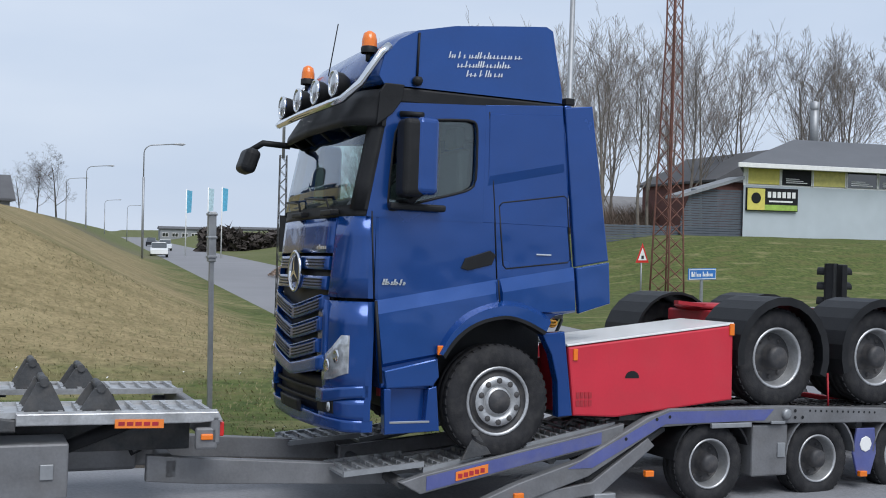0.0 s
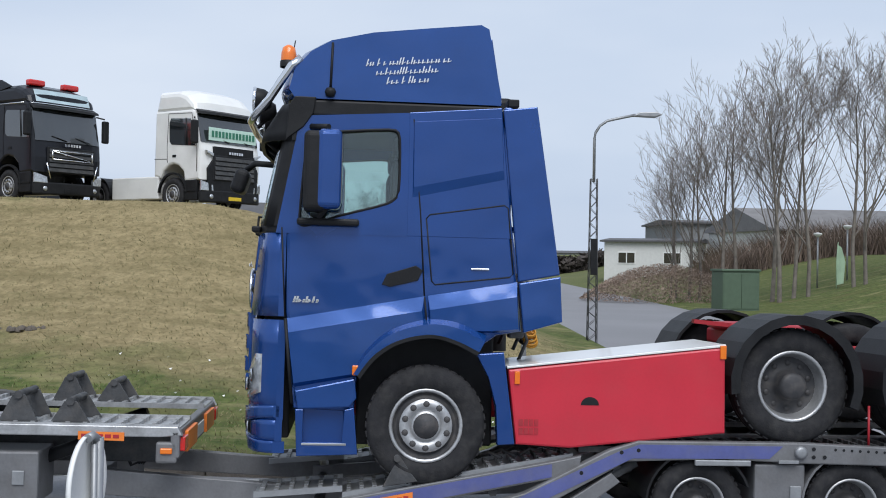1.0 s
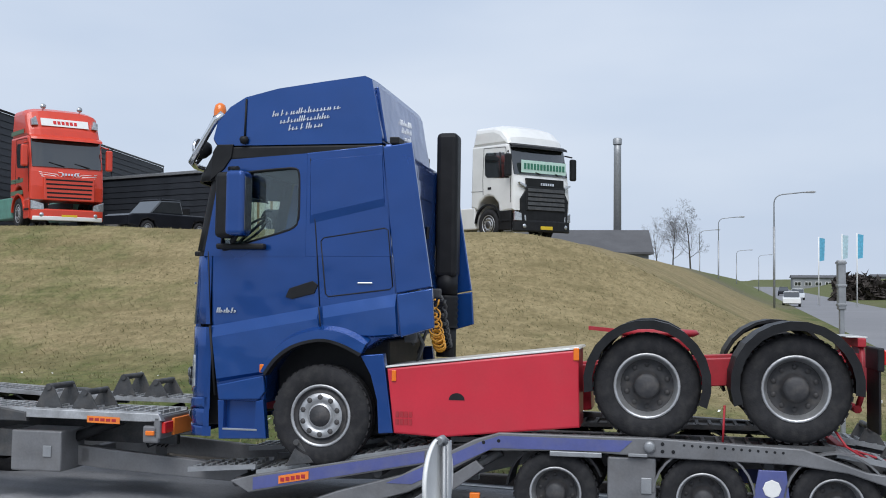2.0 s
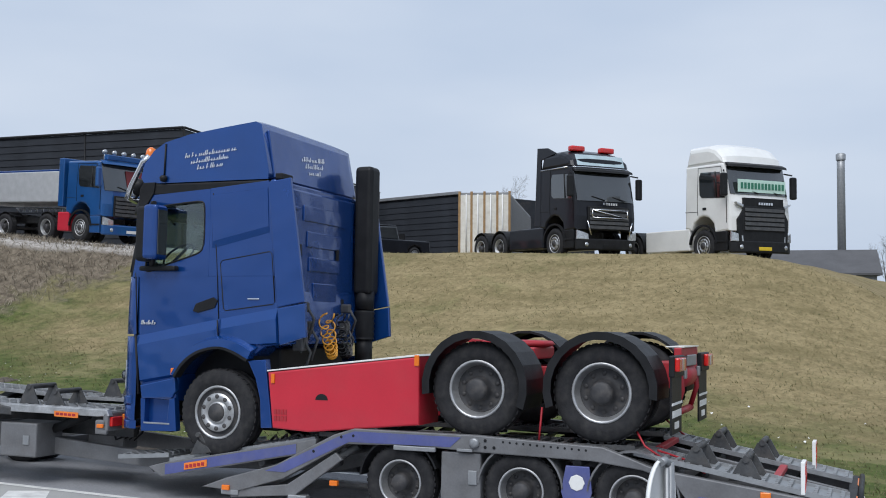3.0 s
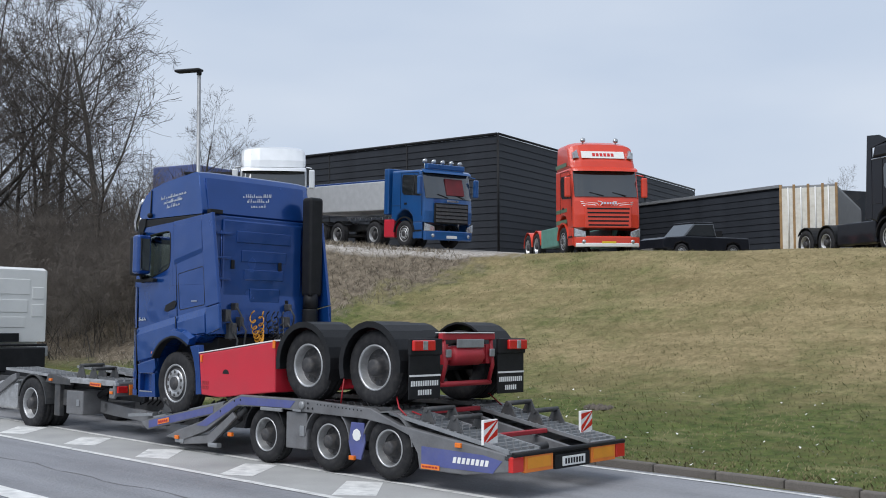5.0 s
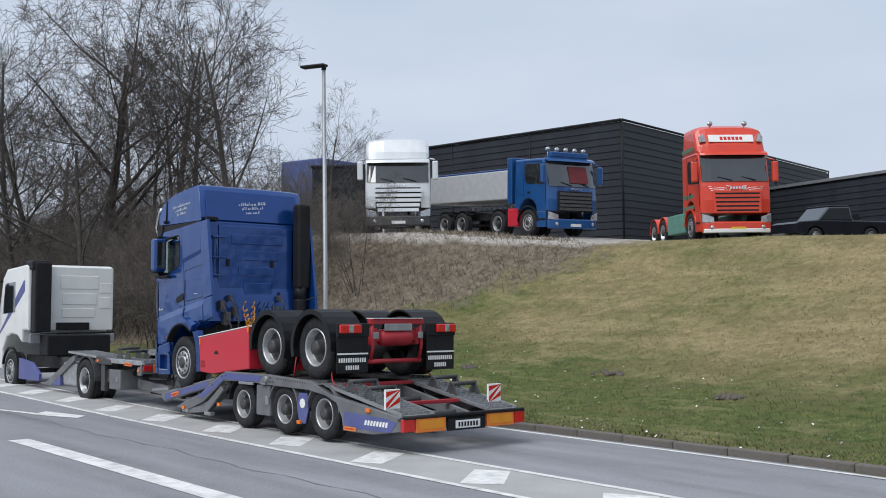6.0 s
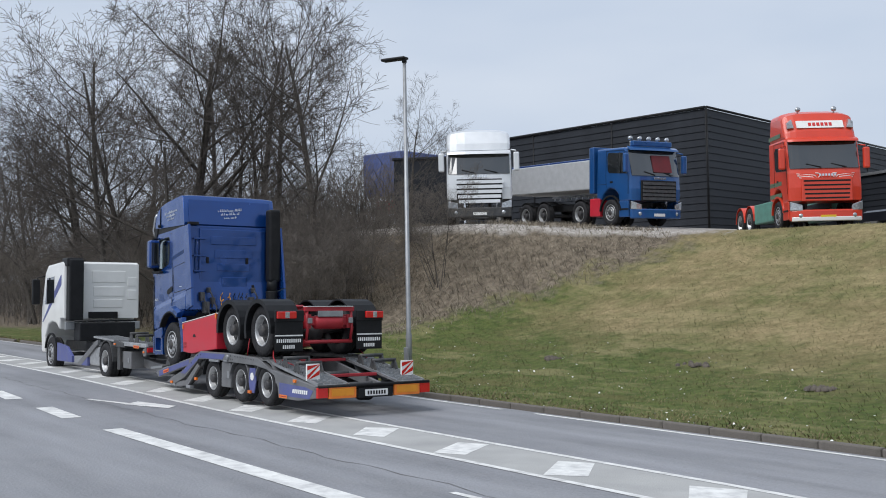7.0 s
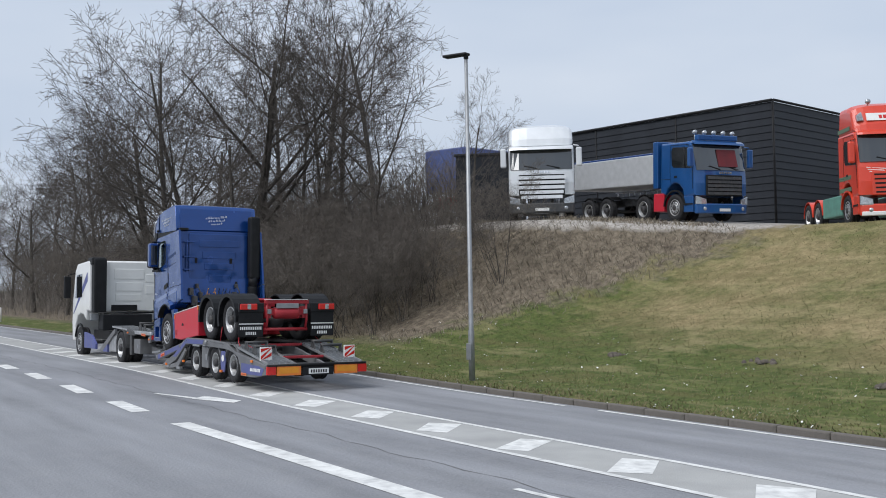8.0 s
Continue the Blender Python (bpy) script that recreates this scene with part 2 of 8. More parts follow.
def prism(bm, outline, y0, y1, bev=0.0, axis="y"):
    """A plate: an outline in x and z, from y0 to y1 (axis y), or in x and y, from z0 to z1 (axis z), or in y and z (axis x)."""
    def place(a, b, c):
        return (a, c, b) if axis == "y" else (a, b, c) if axis == "z" else (c, a, b)
    f0 = [bm.verts.new(place(a, b, y0)) for a, b in outline]
    f1 = [bm.verts.new(place(a, b, y1)) for a, b in outline]
    faces = [bm.faces.new(f0), bm.faces.new(f1[::-1])]
    n = len(outline)
    for k in range(n):
        faces.append(bm.faces.new((f0[k], f1[k], f1[(k + 1) % n], f0[(k + 1) % n])))
    bmesh.ops.recalc_face_normals(bm, faces=faces)
    if bev:
        edges = list({e for f in faces[:2] for e in f.edges})
        bmesh.ops.bevel(bm, geom=edges, offset=bev, segments=2, affect="EDGES", profile=0.5)
    return bm


def lathe(bm, profile, center, axis="y", sides=32, smooth=True):
    """Turns a profile of (radius, offset along the axis) about an axis through center."""
    c, rings = Vector(center), []
    for r, o in profile:
        ring = []
        for k in range(sides):
            a = 2 * math.pi * k / sides
            s, t = r * math.cos(a), r * math.sin(a)
            ring.append(bm.verts.new(c + Vector((s, o, t) if axis == "y" else (s, t, o) if axis == "z" else (o, s, t))))
        rings.append(ring)
    for p, q in zip(rings, rings[1:]):
        for k in range(sides):
            f = bm.faces.new((p[k], p[(k + 1) % sides], q[(k + 1) % sides], q[k]))
            f.smooth = smooth
    return bm


def fresh():
    return bmesh.new()


def smooth01(u):
    u = min(1.0, max(0.0, u))
    return u * u * (3 - 2 * u)


# ---- the land ----
KERB = 13.4
SIDE_L, SIDE_R = 5.0, 13.5


def road_z(x, y=9.4):
    camber = -0.02 * min(4.0, max(-4.0, y - 9.4))
    return -0.15 * smooth01((x + 8) / 10) + 0.10 * smooth01((-18 - x) / 14) + camber


def land_z(x, y):
    """Height of the ground everywhere but for kerbs."""
    base = road_z(x, y)
    flat = base
    up = smooth01((5.0 - x) / 11.0)
    top = 3.55 - 0.02 * max(-60.0, min(0.0, x))
    if x < -26:
        top += 0.30 * smooth01((-26 - x) / 6)
    foot, crest = 15.0, 29.5 - 5.5 * smooth01((-24 - x) / 8)
    u = (y - foot) / (crest - foot)
    u = min(1.0, max(0.0, u))
    rise = u * (0.45 + 0.55 * smooth01(u)) if u < 1 else 1.0
    rise = rise * (1.0 - 0.12 * math.sin(math.pi * u))
    end = 1.0 - 0.75 * smooth01((-48 - x) / 25)
    hill = top * rise * up * end
    # the far bank beside the trees on the other side of the junction
    bank = 3.0 * smooth01((x - 16) / 18) * smooth01((y - 42) / 15)
    verge = 0.10 * smooth01((y - KERB - 0.1) / 0.8)
    z = flat + max(hill, 0.0) + bank + verge
    if y > KERB + 0.3 and not (SIDE_L - 1 < x < SIDE_R + 1):
        z += 0.035 * noise.noise(Vector((x * 0.9, y * 0.9, 0))) + 0.09 * noise.noise(Vector((x * 0.23, y * 0.23, 3)))
    return z


def axis_steps(stops):
    out = []
    for a, b, d in stops:
        n = max(1, round((b - a) / d))
        out += [a + (b - a) * k / n for k in range(n)]
    return out + [stops[-1][1]]


def is_road(x, y):
    if y < KERB:
        return y > -7.5
    if y < 24:  # the flared mouth of the side road
        r = max(0.0, 1 - (y - KERB) / 11)
        return SIDE_L + 0.2 - 1.0 * r < x < SIDE_R + 9 * r * r
    return SIDE_L < x < SIDE_R


def build_land():
    xs = axis_steps([(-2000, -300, 170), (-300, -100, 20), (-100, -45, 2.2), (-45, 8, 0.5), (8, 60, 1.6), (60, 300, 20), (300, 2000, 170)])
    ys = axis_steps([(-2000, -200, 180), (-200, -8, 16), (-8, KERB, 0.8), (KERB, KERB + 0.16, 0.16), (KERB + 0.16, 32, 0.42), (32, 80, 1.6), (80, 300, 14), (300, 2400, 180)])
    bm = fresh()
    grid = [[None] * len(ys) for _ in xs]
    for i, x in enumerate(xs):
        for j, y in enumerate(ys):
            z = land_z(x, y)
            z = road_z(x, y) - 0.07 if is_road(x, y) else z
            grid[i][j] = bm.verts.new((x, y, z))
    for i in range(len(xs) - 1):
        for j in range(len(ys) - 1):
            bm.faces.new((grid[i][j], grid[i + 1][j], grid[i + 1][j + 1], grid[i][j + 1])).smooth = True
    return solo("ground", bm, lawn_material(), "mown lawn bank, half dry straw and half green", "ground", "structure")


def lawn_material():
    """Winter lawn: straw on the bank, greener strip near the kerb and blotches, dead brush on the west slope."""
    m = bpy.data.materials.new("winter_lawn")
    m.use_nodes = True
    n, l = m.node_tree.nodes, m.node_tree.links
    b = n["Principled BSDF"]
    b.inputs["Roughness"].default_value = 0.95
    b.inputs["Specular IOR Level"].default_value = 0.15
    geo = n.new("ShaderNodeNewGeometry")
    sep = n.new("ShaderNodeSeparateXYZ")
    l.new(geo.outputs["Position"], sep.inputs[0])

    def tex(scale, detail, stretch=(1, 1, 1)):
        mp = n.new("ShaderNodeMapping")
        mp.inputs["Scale"].default_value = stretch
        l.new(geo.outputs["Position"], mp.inputs["Vector"])
        t = n.new("ShaderNodeTexNoise")
        t.inputs["Scale"].default_value, t.inputs["Detail"].default_value = scale, detail
        t.inputs["Roughness"].default_value = 0.65
        l.new(mp.outputs[0], t.inputs["Vector"])
        return t.outputs["Fac"]

    def rng(v, a, c, d=0.0, e=1.0):
        r = n.new("ShaderNodeMapRange")
        for key, val in (("From Min", a), ("From Max", c), ("To Min", d), ("To Max", e)):
            r.inputs[key].default_value = val
        l.new(v, r.inputs["Value"])
        return r.outputs[0]

    def op(kind, a, c):
        o = n.new("ShaderNodeMath")
        o.operation = kind
        for k, v in ((0, a), (1, c)):
            if isinstance(v, (int, float)):
                o.inputs[k].default_value = v
            else:
                l.new(v, o.inputs[k])
        return o.outputs[0]

    def blend(f, a, c):
        x = n.new("ShaderNodeMix")
        x.data_type = "RGBA"
        l.new(f, x.inputs["Factor"])
        for k, v in (("A", a), ("B", c)):
            if isinstance(v, tuple):
                x.inputs[k].default_value = (*v, 1)
            else:
                l.new(v, x.inputs[k])
        return x.outputs["Result"]

    clump, patch, fine = tex(1.1, 6), tex(0.16, 5), tex(12.0, 6, (1, 0.8, 0.8))
    wide = tex(4.6, 6, (1, 0.8, 0.8))
    straw = blend(rng(wide, 0.28, 0.72), (0.165, 0.13, 0.065), (0.31, 0.25, 0.135))
    green = blend(rng(wide, 0.35, 0.7), (0.042, 0.066, 0.017), (0.118, 0.140, 0.042))
    # green gathers low on the bank and to the west, and in blotches
    low = rng(sep.outputs["Y"], 13.0, 21.5, 1.15, 0.0)
    west = op("ADD", rng(sep.outputs["X"], -6.0, -30.0, 0.0, 0.40), rng(sep.outputs["X"], 1.0, 6.0, 0.0, 0.8))
    amount = op("ADD", op("ADD", low, west), op("MULTIPLY", op("SUBTRACT", patch, 0.5), 1.5))
    amount = op("ADD", amount, op("MULTIPLY", op("SUBTRACT", clump, 0.5), 0.8))
    lawn = blend(rng(amount, 0.12, 0.62), straw, green)
    dry = rng(sep.outputs["Y"], 14.2, 12.9, 0.0, 0.75)
    lawn = blend(op("MULTIPLY", dry, rng(clump, 0.35, 0.6)), lawn, (0.17, 0.14, 0.075))
    lawn = blend(rng(fine, 0.5, 0.72, 0.0, 0.65), lawn, (0.065, 0.06, 0.028))
    # drier and mossier streaks along the bank
    streak = tex(0.75, 5, (0.45, 1.5, 1.5))
    lawn = blend(rng(streak, 0.50, 0.66, 0.0, 0.55), lawn, (0.13, 0.108, 0.05))
    lawn = blend(rng(streak, 0.46, 0.34, 0.0, 0.35), lawn, (0.33, 0.27, 0.15))
    # dead brush and soil on the slope below the gravel yard, and under the wood
    edge = op("ADD", op("MULTIPLY", sep.outputs["X"], -1.0), op("MULTIPLY", op("SUBTRACT", clump, 0.5), 5.0))
    lean = op("ADD", edge, op("MULTIPLY", op("SUBTRACT", sep.outputs["Y"], 22.0), 0.42))
    in_x = rng(lean, 27.0, 28.2)
    in_y = rng(op("ADD", sep.outputs["Y"], op("MULTIPLY", op("SUBTRACT", clump, 0.5), 2.0)), 16.2, 17.4)
    brush = blend(rng(wide, 0.3, 0.7), (0.070, 0.056, 0.042), (0.235, 0.195, 0.145))
    brush = blend(rng(fine, 0.5, 0.7, 0.0, 0.7), brush, (0.045, 0.035, 0.025))
    lawn = blend(op("MULTIPLY", in_x, in_y), lawn, brush)
    # the gravel yard on top
    rim = n.new("ShaderNodeMapRange")
    rim.interpolation_type = "SMOOTHSTEP"
    for key, val in (("From Min", -24.0), ("From Max", -32.0), ("To Min", 0.0), ("To Max", 5.5)):
        rim.inputs[key].default_value = val
    l.new(sep.outputs["X"], rim.inputs["Value"])
    crest = op("ADD", op("ADD", sep.outputs["Y"], rim.outputs[0]), op("MULTIPLY", op("SUBTRACT", clump, 0.5), 0.9))
    yard = op("MULTIPLY", rng(crest, 28.95, 29.3), rng(edge, 23.5, 25.0))
    stone = blend(rng(fine, 0.35, 0.65), (0.22, 0.20, 0.18), (0.46, 0.43, 0.39))
    lawn = blend(yard, lawn, stone)
    # far country fades to dull green-brown
    far = rng(sep.outputs["Y"], 60.0, 140.0)
    lawn = blend(far, lawn, blend(patch, (0.07, 0.09, 0.03), (0.15, 0.15, 0.07)))
    l.new(lawn, b.inputs["Base Color"])
    bu = n.new("ShaderNodeBump")
    bu.inputs["Strength"].default_value, bu.inputs["Distance"].default_value = 0.4, 0.06
    l.new(op("ADD", fine, op("MULTIPLY", clump, 1.5)), bu.inputs["Height"])
    l.new(bu.outputs["Normal"], b.inputs["Normal"])
    return m


def sheet(outline, z_add, thick=0.012):
    """A flat strip that follows the road: outline in x, y."""
    bm = fresh()
    top = [bm.verts.new((x, y, road_z(x, y) + z_add)) for x, y in outline]
    bm.faces.new(top)
    return bm


def strip(x0, x1, ya, yb, z_add, step=1.0):
    """A band along the road between two lines y = ya(x) and yb(x)."""
    bm = fresh()
    n = max(1, round(abs(x1 - x0) / step))
    rows = []
    for k in range(n + 1):
        x = x0 + (x1 - x0) * k / n
        rows.append((bm.verts.new((x, ya(x), road_z(x, ya(x)) + z_add)), bm.verts.new((x, yb(x), road_z(x, yb(x)) + z_add))))
    for a, b in zip(rows, rows[1:]):
        f = bm.faces.new((a[0], b[0], b[1], a[1]))
        if f.normal.z < 0:
            f.normal_flip()
    bmesh.ops.recalc_face_normals(bm, faces=bm.faces)
    for f in bm.faces:
        f.normal_update()
        if f.normal.z < 0:
            f.normal_flip()
    return bm


build_land()


# ---- roads and their markings ----
def wide_strip(x0, x1, y0, y1, z_add, step=2.0):
    """A band that follows the road's camber."""
    ys = sorted({y0, y1, *[y for y in (5.4, 13.4) if y0 < y < y1]})
    bm = fresh()
    n = max(1, round((x1 - x0) / step))
    grid = [[bm.verts.new((x0 + (x1 - x0) * k / n, y, road_z(x0 + (x1 - x0) * k / n, y) + z_add)) for y in ys] for k in range(n + 1)]
    for a, b in zip(grid, grid[1:]):
        for j in range(len(ys) - 1):
            bm.faces.new((a[j], b[j], b[j + 1], a[j + 1]))
    return bm


def marking(name, outline, label, mat="road_paint", z=0.006):
    bm = fresh()
    pts = sorted_ccw(outline)
    bm.faces.new([bm.verts.new((x, y, road_z(x, y) + z)) for x, y in pts])
    return solo(name, bm, mat, label, "road marking", "structure")


def sorted_ccw(points):
    cx = sum(p[0] for p in points) / len(points)
    cy = sum(p[1] for p in points) / len(points)
    return sorted(points, key=lambda p: math.atan2(p[1] - cy, p[0] - cx))


solo("road", wide_strip(-420, 420, -7.5, KERB, 0.0), "asphalt", "worn grey asphalt main road", "road", "structure")
bm = fresh()
prev = None
for k in range(60):
    y = KERB + 0.0 + (k / 59) ** 1.6 * 420
    r = max(0.0, 1 - (y - KERB) / 11)
    xl, xr = SIDE_L + 0.2 - 0.6 * r, SIDE_R + 9 * r * r
    row = (bm.verts.new((xl, y, road_z(xl, y) - 0.002)), bm.verts.new((xr, y, road_z(xr, y) - 0.002)))
    if prev:
        bm.faces.new((prev[0], prev[1], row[1], row[0]))
    prev = row
solo("side_road", bm, "asphalt_far", "pale grey asphalt side road", "road", "structure")

solo("centre_paving", wide_strip(-70, -6.5, 8.74, 9.98, 0.003), "hatch", "pale worn median strip between two white lines", "road marking", "structure")
solo("line_median_far", wide_strip(-120, 1.5, 9.98, 10.10, 0.007), "road_paint", "worn white median line", "road marking", "structure")
solo("line_median_near", wide_strip(-120, -2.0, 8.62, 8.74, 0.007), "road_paint", "worn white median line", "road marking", "structure")
solo("line_edge", wide_strip(-15.5, -1.0, 13.14, 13.25, 0.007), "road_paint", "thin worn white edge line", "road marking", "structure")
solo("line_edge_west", wide_strip(-160, -16.5, 13.14, 13.24, 0.007), "road_paint", "thin worn white edge line", "road marking", "structure")
solo("line_lane", wide_strip(-18.1, 2.0, 5.86, 6.20, 0.007), "road_paint", "broad white lane line", "road marking", "structure")
for k in range(14):
    x = -20.2 - 4.12 * k
    marking("lane_dash", [(x, 5.80), (x, 6.16), (x - 2.1, 6.22), (x - 2.1, 5.88)], "white lane dash on asphalt")
marking("lane_dash", [(-9.9, 7.12), (-9.9, 7.22), (-6.9, 7.36), (-6.9, 7.24)], "white lane dash on asphalt")
bm = fresh()
for pts in (((-23.4, 7.20), (-21.4, 7.72), (-21.45, 7.90), (-23.4, 7.32)), ((-21.9, 7.55), (-20.7, 8.02), (-21.0, 8.30), (-22.3, 7.98))):
    bm.faces.new([bm.verts.new((x, y, road_z(x, y) + 0.008)) for x, y in sorted_ccw(pts)])
solo("turn_arrow", bm, "road_paint", "worn white bent arrow on asphalt", "road marking", "structure")
rnd = random.Random(11)
for k in range(16):
    x = -7.95 - 2.36 * k
    j = [rnd.uniform(-0.08, 0.08) for _ in range(8)]
    marking("median_block", [(x - 0.62 + j[0], 9.62 + j[1]), (x - 0.10 + j[2], 9.93), (x + 0.62 + j[4], 9.08 + j[5]), (x + 0.10 + j[6], 8.84 + j[7])], "worn white block on the median strip")
# a tarred crack along the lane
bm = fresh()
prev = None
for k in range(90):
    x = -5 - 0.45 * k
    y = 7.40 + 0.05 * math.sin(k * 1.7) + 0.04 * math.sin(k * 0.6) - 0.02 * max(0, k - 25) * 0.45
    w = 0.010 + 0.007 * math.sin(k * 2.3)
    row = (bm.verts.new((x, y - w, road_z(x, y) + 0.004)), bm.verts.new((x, y + w, road_z(x, y) + 0.004)))
    if prev:
        bm.faces.new((prev[0], prev[1], row[1], row[0]))
    prev = row
solo("tarred_crack", bm, shade("tar", (0.13, 0.13, 0.135), 0.8, var=0.3, bump=0.2), "dark sealed crack along the lane", "road marking", "structure")


def kerb_line():
    """A row of kerbstones, one by one, and the long run beyond."""
    K = tagged(new("kerb"), "weathered brown-grey concrete kerb", "kerb", "", "structure")
    bm = fresh()
    box(bm, -0.495, 0.495, 0.0, 0.14, -0.14, 0.115, 0.02)
    me = mesh_from("kerbstone", bm, "concrete")
    rnd = random.Random(3)
    for k in range(58):
        x = 4.0 - k
        ob = new("kerbstone", me)
        ob.parent = K
        ob.matrix_basis = pose(x, KERB + rnd.uniform(-0.006, 0.006), road_z(x, KERB) + rnd.uniform(-0.006, 0.006), 0, 0, rnd.uniform(-0.4, 0.4))
    bm = fresh()
    for x0, x1 in ((-54.5, -90), (-90, -160)):
        box(bm, x1, x0, KERB, KERB + 0.14, road_z(x0, KERB) - 0.14, road_z(x0, KERB) + 0.115, 0.015)
    ob = part("kerb_run", bm, "concrete", K)
    ob["kind"] = "stuff"


kerb_line()


# ---- vehicles: shared pieces ----
def wheel(parent, x, y, z, r=0.515, width=0.30, side=-1, dish=False, dual=False, rim_mat="alu", sides=44, spin_list=None):
    """A wheel whose outer face looks to side (-1: -y); dish: sunken rim with a hub, as on driven axles."""
    s = side
    bm = fresh()
    w = width
    prof = [(r * 0.60, 0.03), (r * 0.64, 0.0), (r * 0.80, -0.012), (r * 0.93, 0.0), (r * 0.985, 0.025), (r, 0.06)]
    prof += [(r, w * 0.3), (r * 0.985, w * 0.31), (r * 0.985, w * 0.34), (r, w * 0.35), (r, w * 0.65), (r * 0.985, w * 0.66), (r * 0.985, w * 0.69), (r, w * 0.70)]
    prof += [(r, w - 0.06), (r * 0.985, w - 0.025), (r * 0.93, w), (r * 0.64, w), (r * 0.60, w - 0.03)]
    lathe(bm, [(a, -s * b) for a, b in prof], (0, 0, 0), sides=sides)
    if dual:
        lathe(bm, [(a, -s * (b + w + 0.05)) for a, b in prof], (0, 0, 0), sides=sides)
    # tread blocks at the shoulder
    n = 40
    for k in range(n):
        a = 2 * math.pi * k / n
        m = Matrix.Rotation(a, 4, "Y")
        y0, y1 = sorted((-s * 0.030, -s * (w * 0.29)))
        box(bm, r - 0.012, r + 0.006, y0, y1, -r * 0.048, r * 0.048, 0, m)
    bmesh.ops.recalc_face_normals(bm, faces=bm.faces)
    tyre = part("wheel", bm, "rubber", parent, "worn black truck tyre on a steel rim", Matrix.Translation((x, y, z)))
    bm = fresh()
    R = r * 0.60
    if dish:
        prof = [(R * 1.05, 0.03), (R * 1.03, 0.004), (R * 0.97, 0.0), (R * 0.93, 0.02), (R * 0.86, 0.11), (R * 0.83, 0.125)]
    else:
        prof = [(R * 1.05, 0.03), (R * 1.03, 0.004), (R * 0.98, 0.0), (R * 0.94, 0.012), (R * 0.86, 0.05), (R * 0.80, 0.045), (R * 0.72, 0.0), (R * 0.50, -0.012), (R * 0.46, 0.03), (R * 0.42, 0.0), (R * 0.36, -0.012), (0.001, -0.014)]
    lathe(bm, [(a, -s * b) for a, b in prof], (0, 0, 0), sides=32)
    bmesh.ops.recalc_face_normals(bm, faces=bm.faces)
    rim = part("rim", bm, rim_mat, tyre, "bright metal wheel rim")
    if not dish:
        bm = fresh()
        lathe(bm, [(a, -s * b) for a, b in ((R * 0.925, 0.012), (R * 0.86, 0.045), (R * 0.81, 0.042), (R * 0.745, 0.010))], (0, 0, 0), sides=32)
        bmesh.ops.recalc_face_normals(bm, faces=bm.faces)
        part("rim_well", bm, "hub", tyre, "dark rim well")
    nut = None
    for k in range(10):  # nuts, or the dark round holes of the front rims
        a = 2 * math.pi * (k + 0.5) / 10
        rr = R * (0.66 if dish else 0.61)
        d = 0.130 if dish else -0.009
        at = Matrix.Translation((rr * math.cos(a), 0, rr * math.sin(a)))
        if nut is None:
            bm = fresh()
            lathe(bm, [(R * (0.085 if dish else 0.095), -s * d), (R * 0.07, -s * (d - 0.006)), (0.001, -s * (d - 0.007))], (0, 0, 0), sides=8)
            nut = part("wheel_nut" if dish else "rim_hole", bm, "hub", tyre, "", at)
        else:
            more = new(nut.name.split(".")[0], nut.data)
            more.parent, more.matrix_basis = tyre, at
            tagged(more)
    bm = fresh()
    if dish:
        lathe(bm, [(R * 0.85, -s * 0.12), (R * 0.80, -s * 0.135), (R * 0.50, -s * 0.135), (R * 0.42, -s * 0.10), (R * 0.40, -s * 0.02)], (0, 0, 0), sides=32)
        lathe(bm, [(R * 0.40, -s * 0.03), (R * 0.385, -s * -0.012), (R * 0.3, -s * -0.03), (0.001, -s * -0.034)], (0, 0, 0), sides=20)
    else:
        lathe(bm, [(R * 0.36, -s * -0.010), (R * 0.34, -s * -0.03), (0.001, -s * -0.034)], (0, 0, 0), sides=20)
    bmesh.ops.recalc_face_normals(bm, faces=bm.faces)
    part("hub", bm, "hub", tyre, "dark wheel hub")
    if spin_list is not None:
        spin_list.append((tyre, r))
    return tyre


def arc(cx, cz, r, a0, a1, n=10):
    """Points in x and z on an arc, degrees from +x up."""
    return [(cx + r * math.cos(radians(a0 + (a1 - a0) * k / n)), cz + r * math.sin(radians(a0 + (a1 - a0) * k / n))) for k in range(n + 1)]


def band(bm, inner, outer, y0, y1):
    """A curved plate between two rows of (x, z) points, from y0 to y1."""
    prism(bm, list(inner) + list(outer)[::-1], y0, y1)
    return bm


def squiggle(bm, x0, x1, z0, z1, lines, y, m=None, lean=0.25, thick=0.006, depth=0.004, seed=1):
    """Bars in place of lettering: slanted strokes in rows. Spans x and z, on the plane y."""
    rnd = random.Random(seed)
    h = (z1 - z0) / lines
    for row in range(lines):
        zt = z1 - row * h - 0.12 * h
        inset = (0, 0.12, 0.25)[row % 3] * (x1 - x0) if lines > 1 else 0
        x = x0 + inset
        end = x1 - inset
        while x < end:
            w = h * rnd.uniform(0.22, 0.5)
            tall = h * (0.75 if rnd.random() < 0.25 else 0.42)
            zb = zt - 0.75 * h
            dz = (x - x0) * 0.09 if lines > 1 else 0
            prism(bm, [(x, zb + dz), (x + thick * 1.8, zb + dz), (x + thick * 1.8 + lean * tall, zb + tall + dz), (x + lean * tall, zb + tall + dz)], y, y - depth)
            prism(bm, [(x + 0.2 * w, zb + dz + tall * 0.1), (x + w, zb + dz + tall * 0.35), (x + w, zb + dz + tall * 0.35 + thick), (x + 0.2 * w, zb + dz + tall * 0.1 + thick)], y, y - depth)
            x += w * 1.12 + (h * 0.25 if rnd.random() < 0.14 else 0)
    if m is not None:
        bmesh.ops.transform(bm, matrix=m, verts=bm.verts)
    return bm


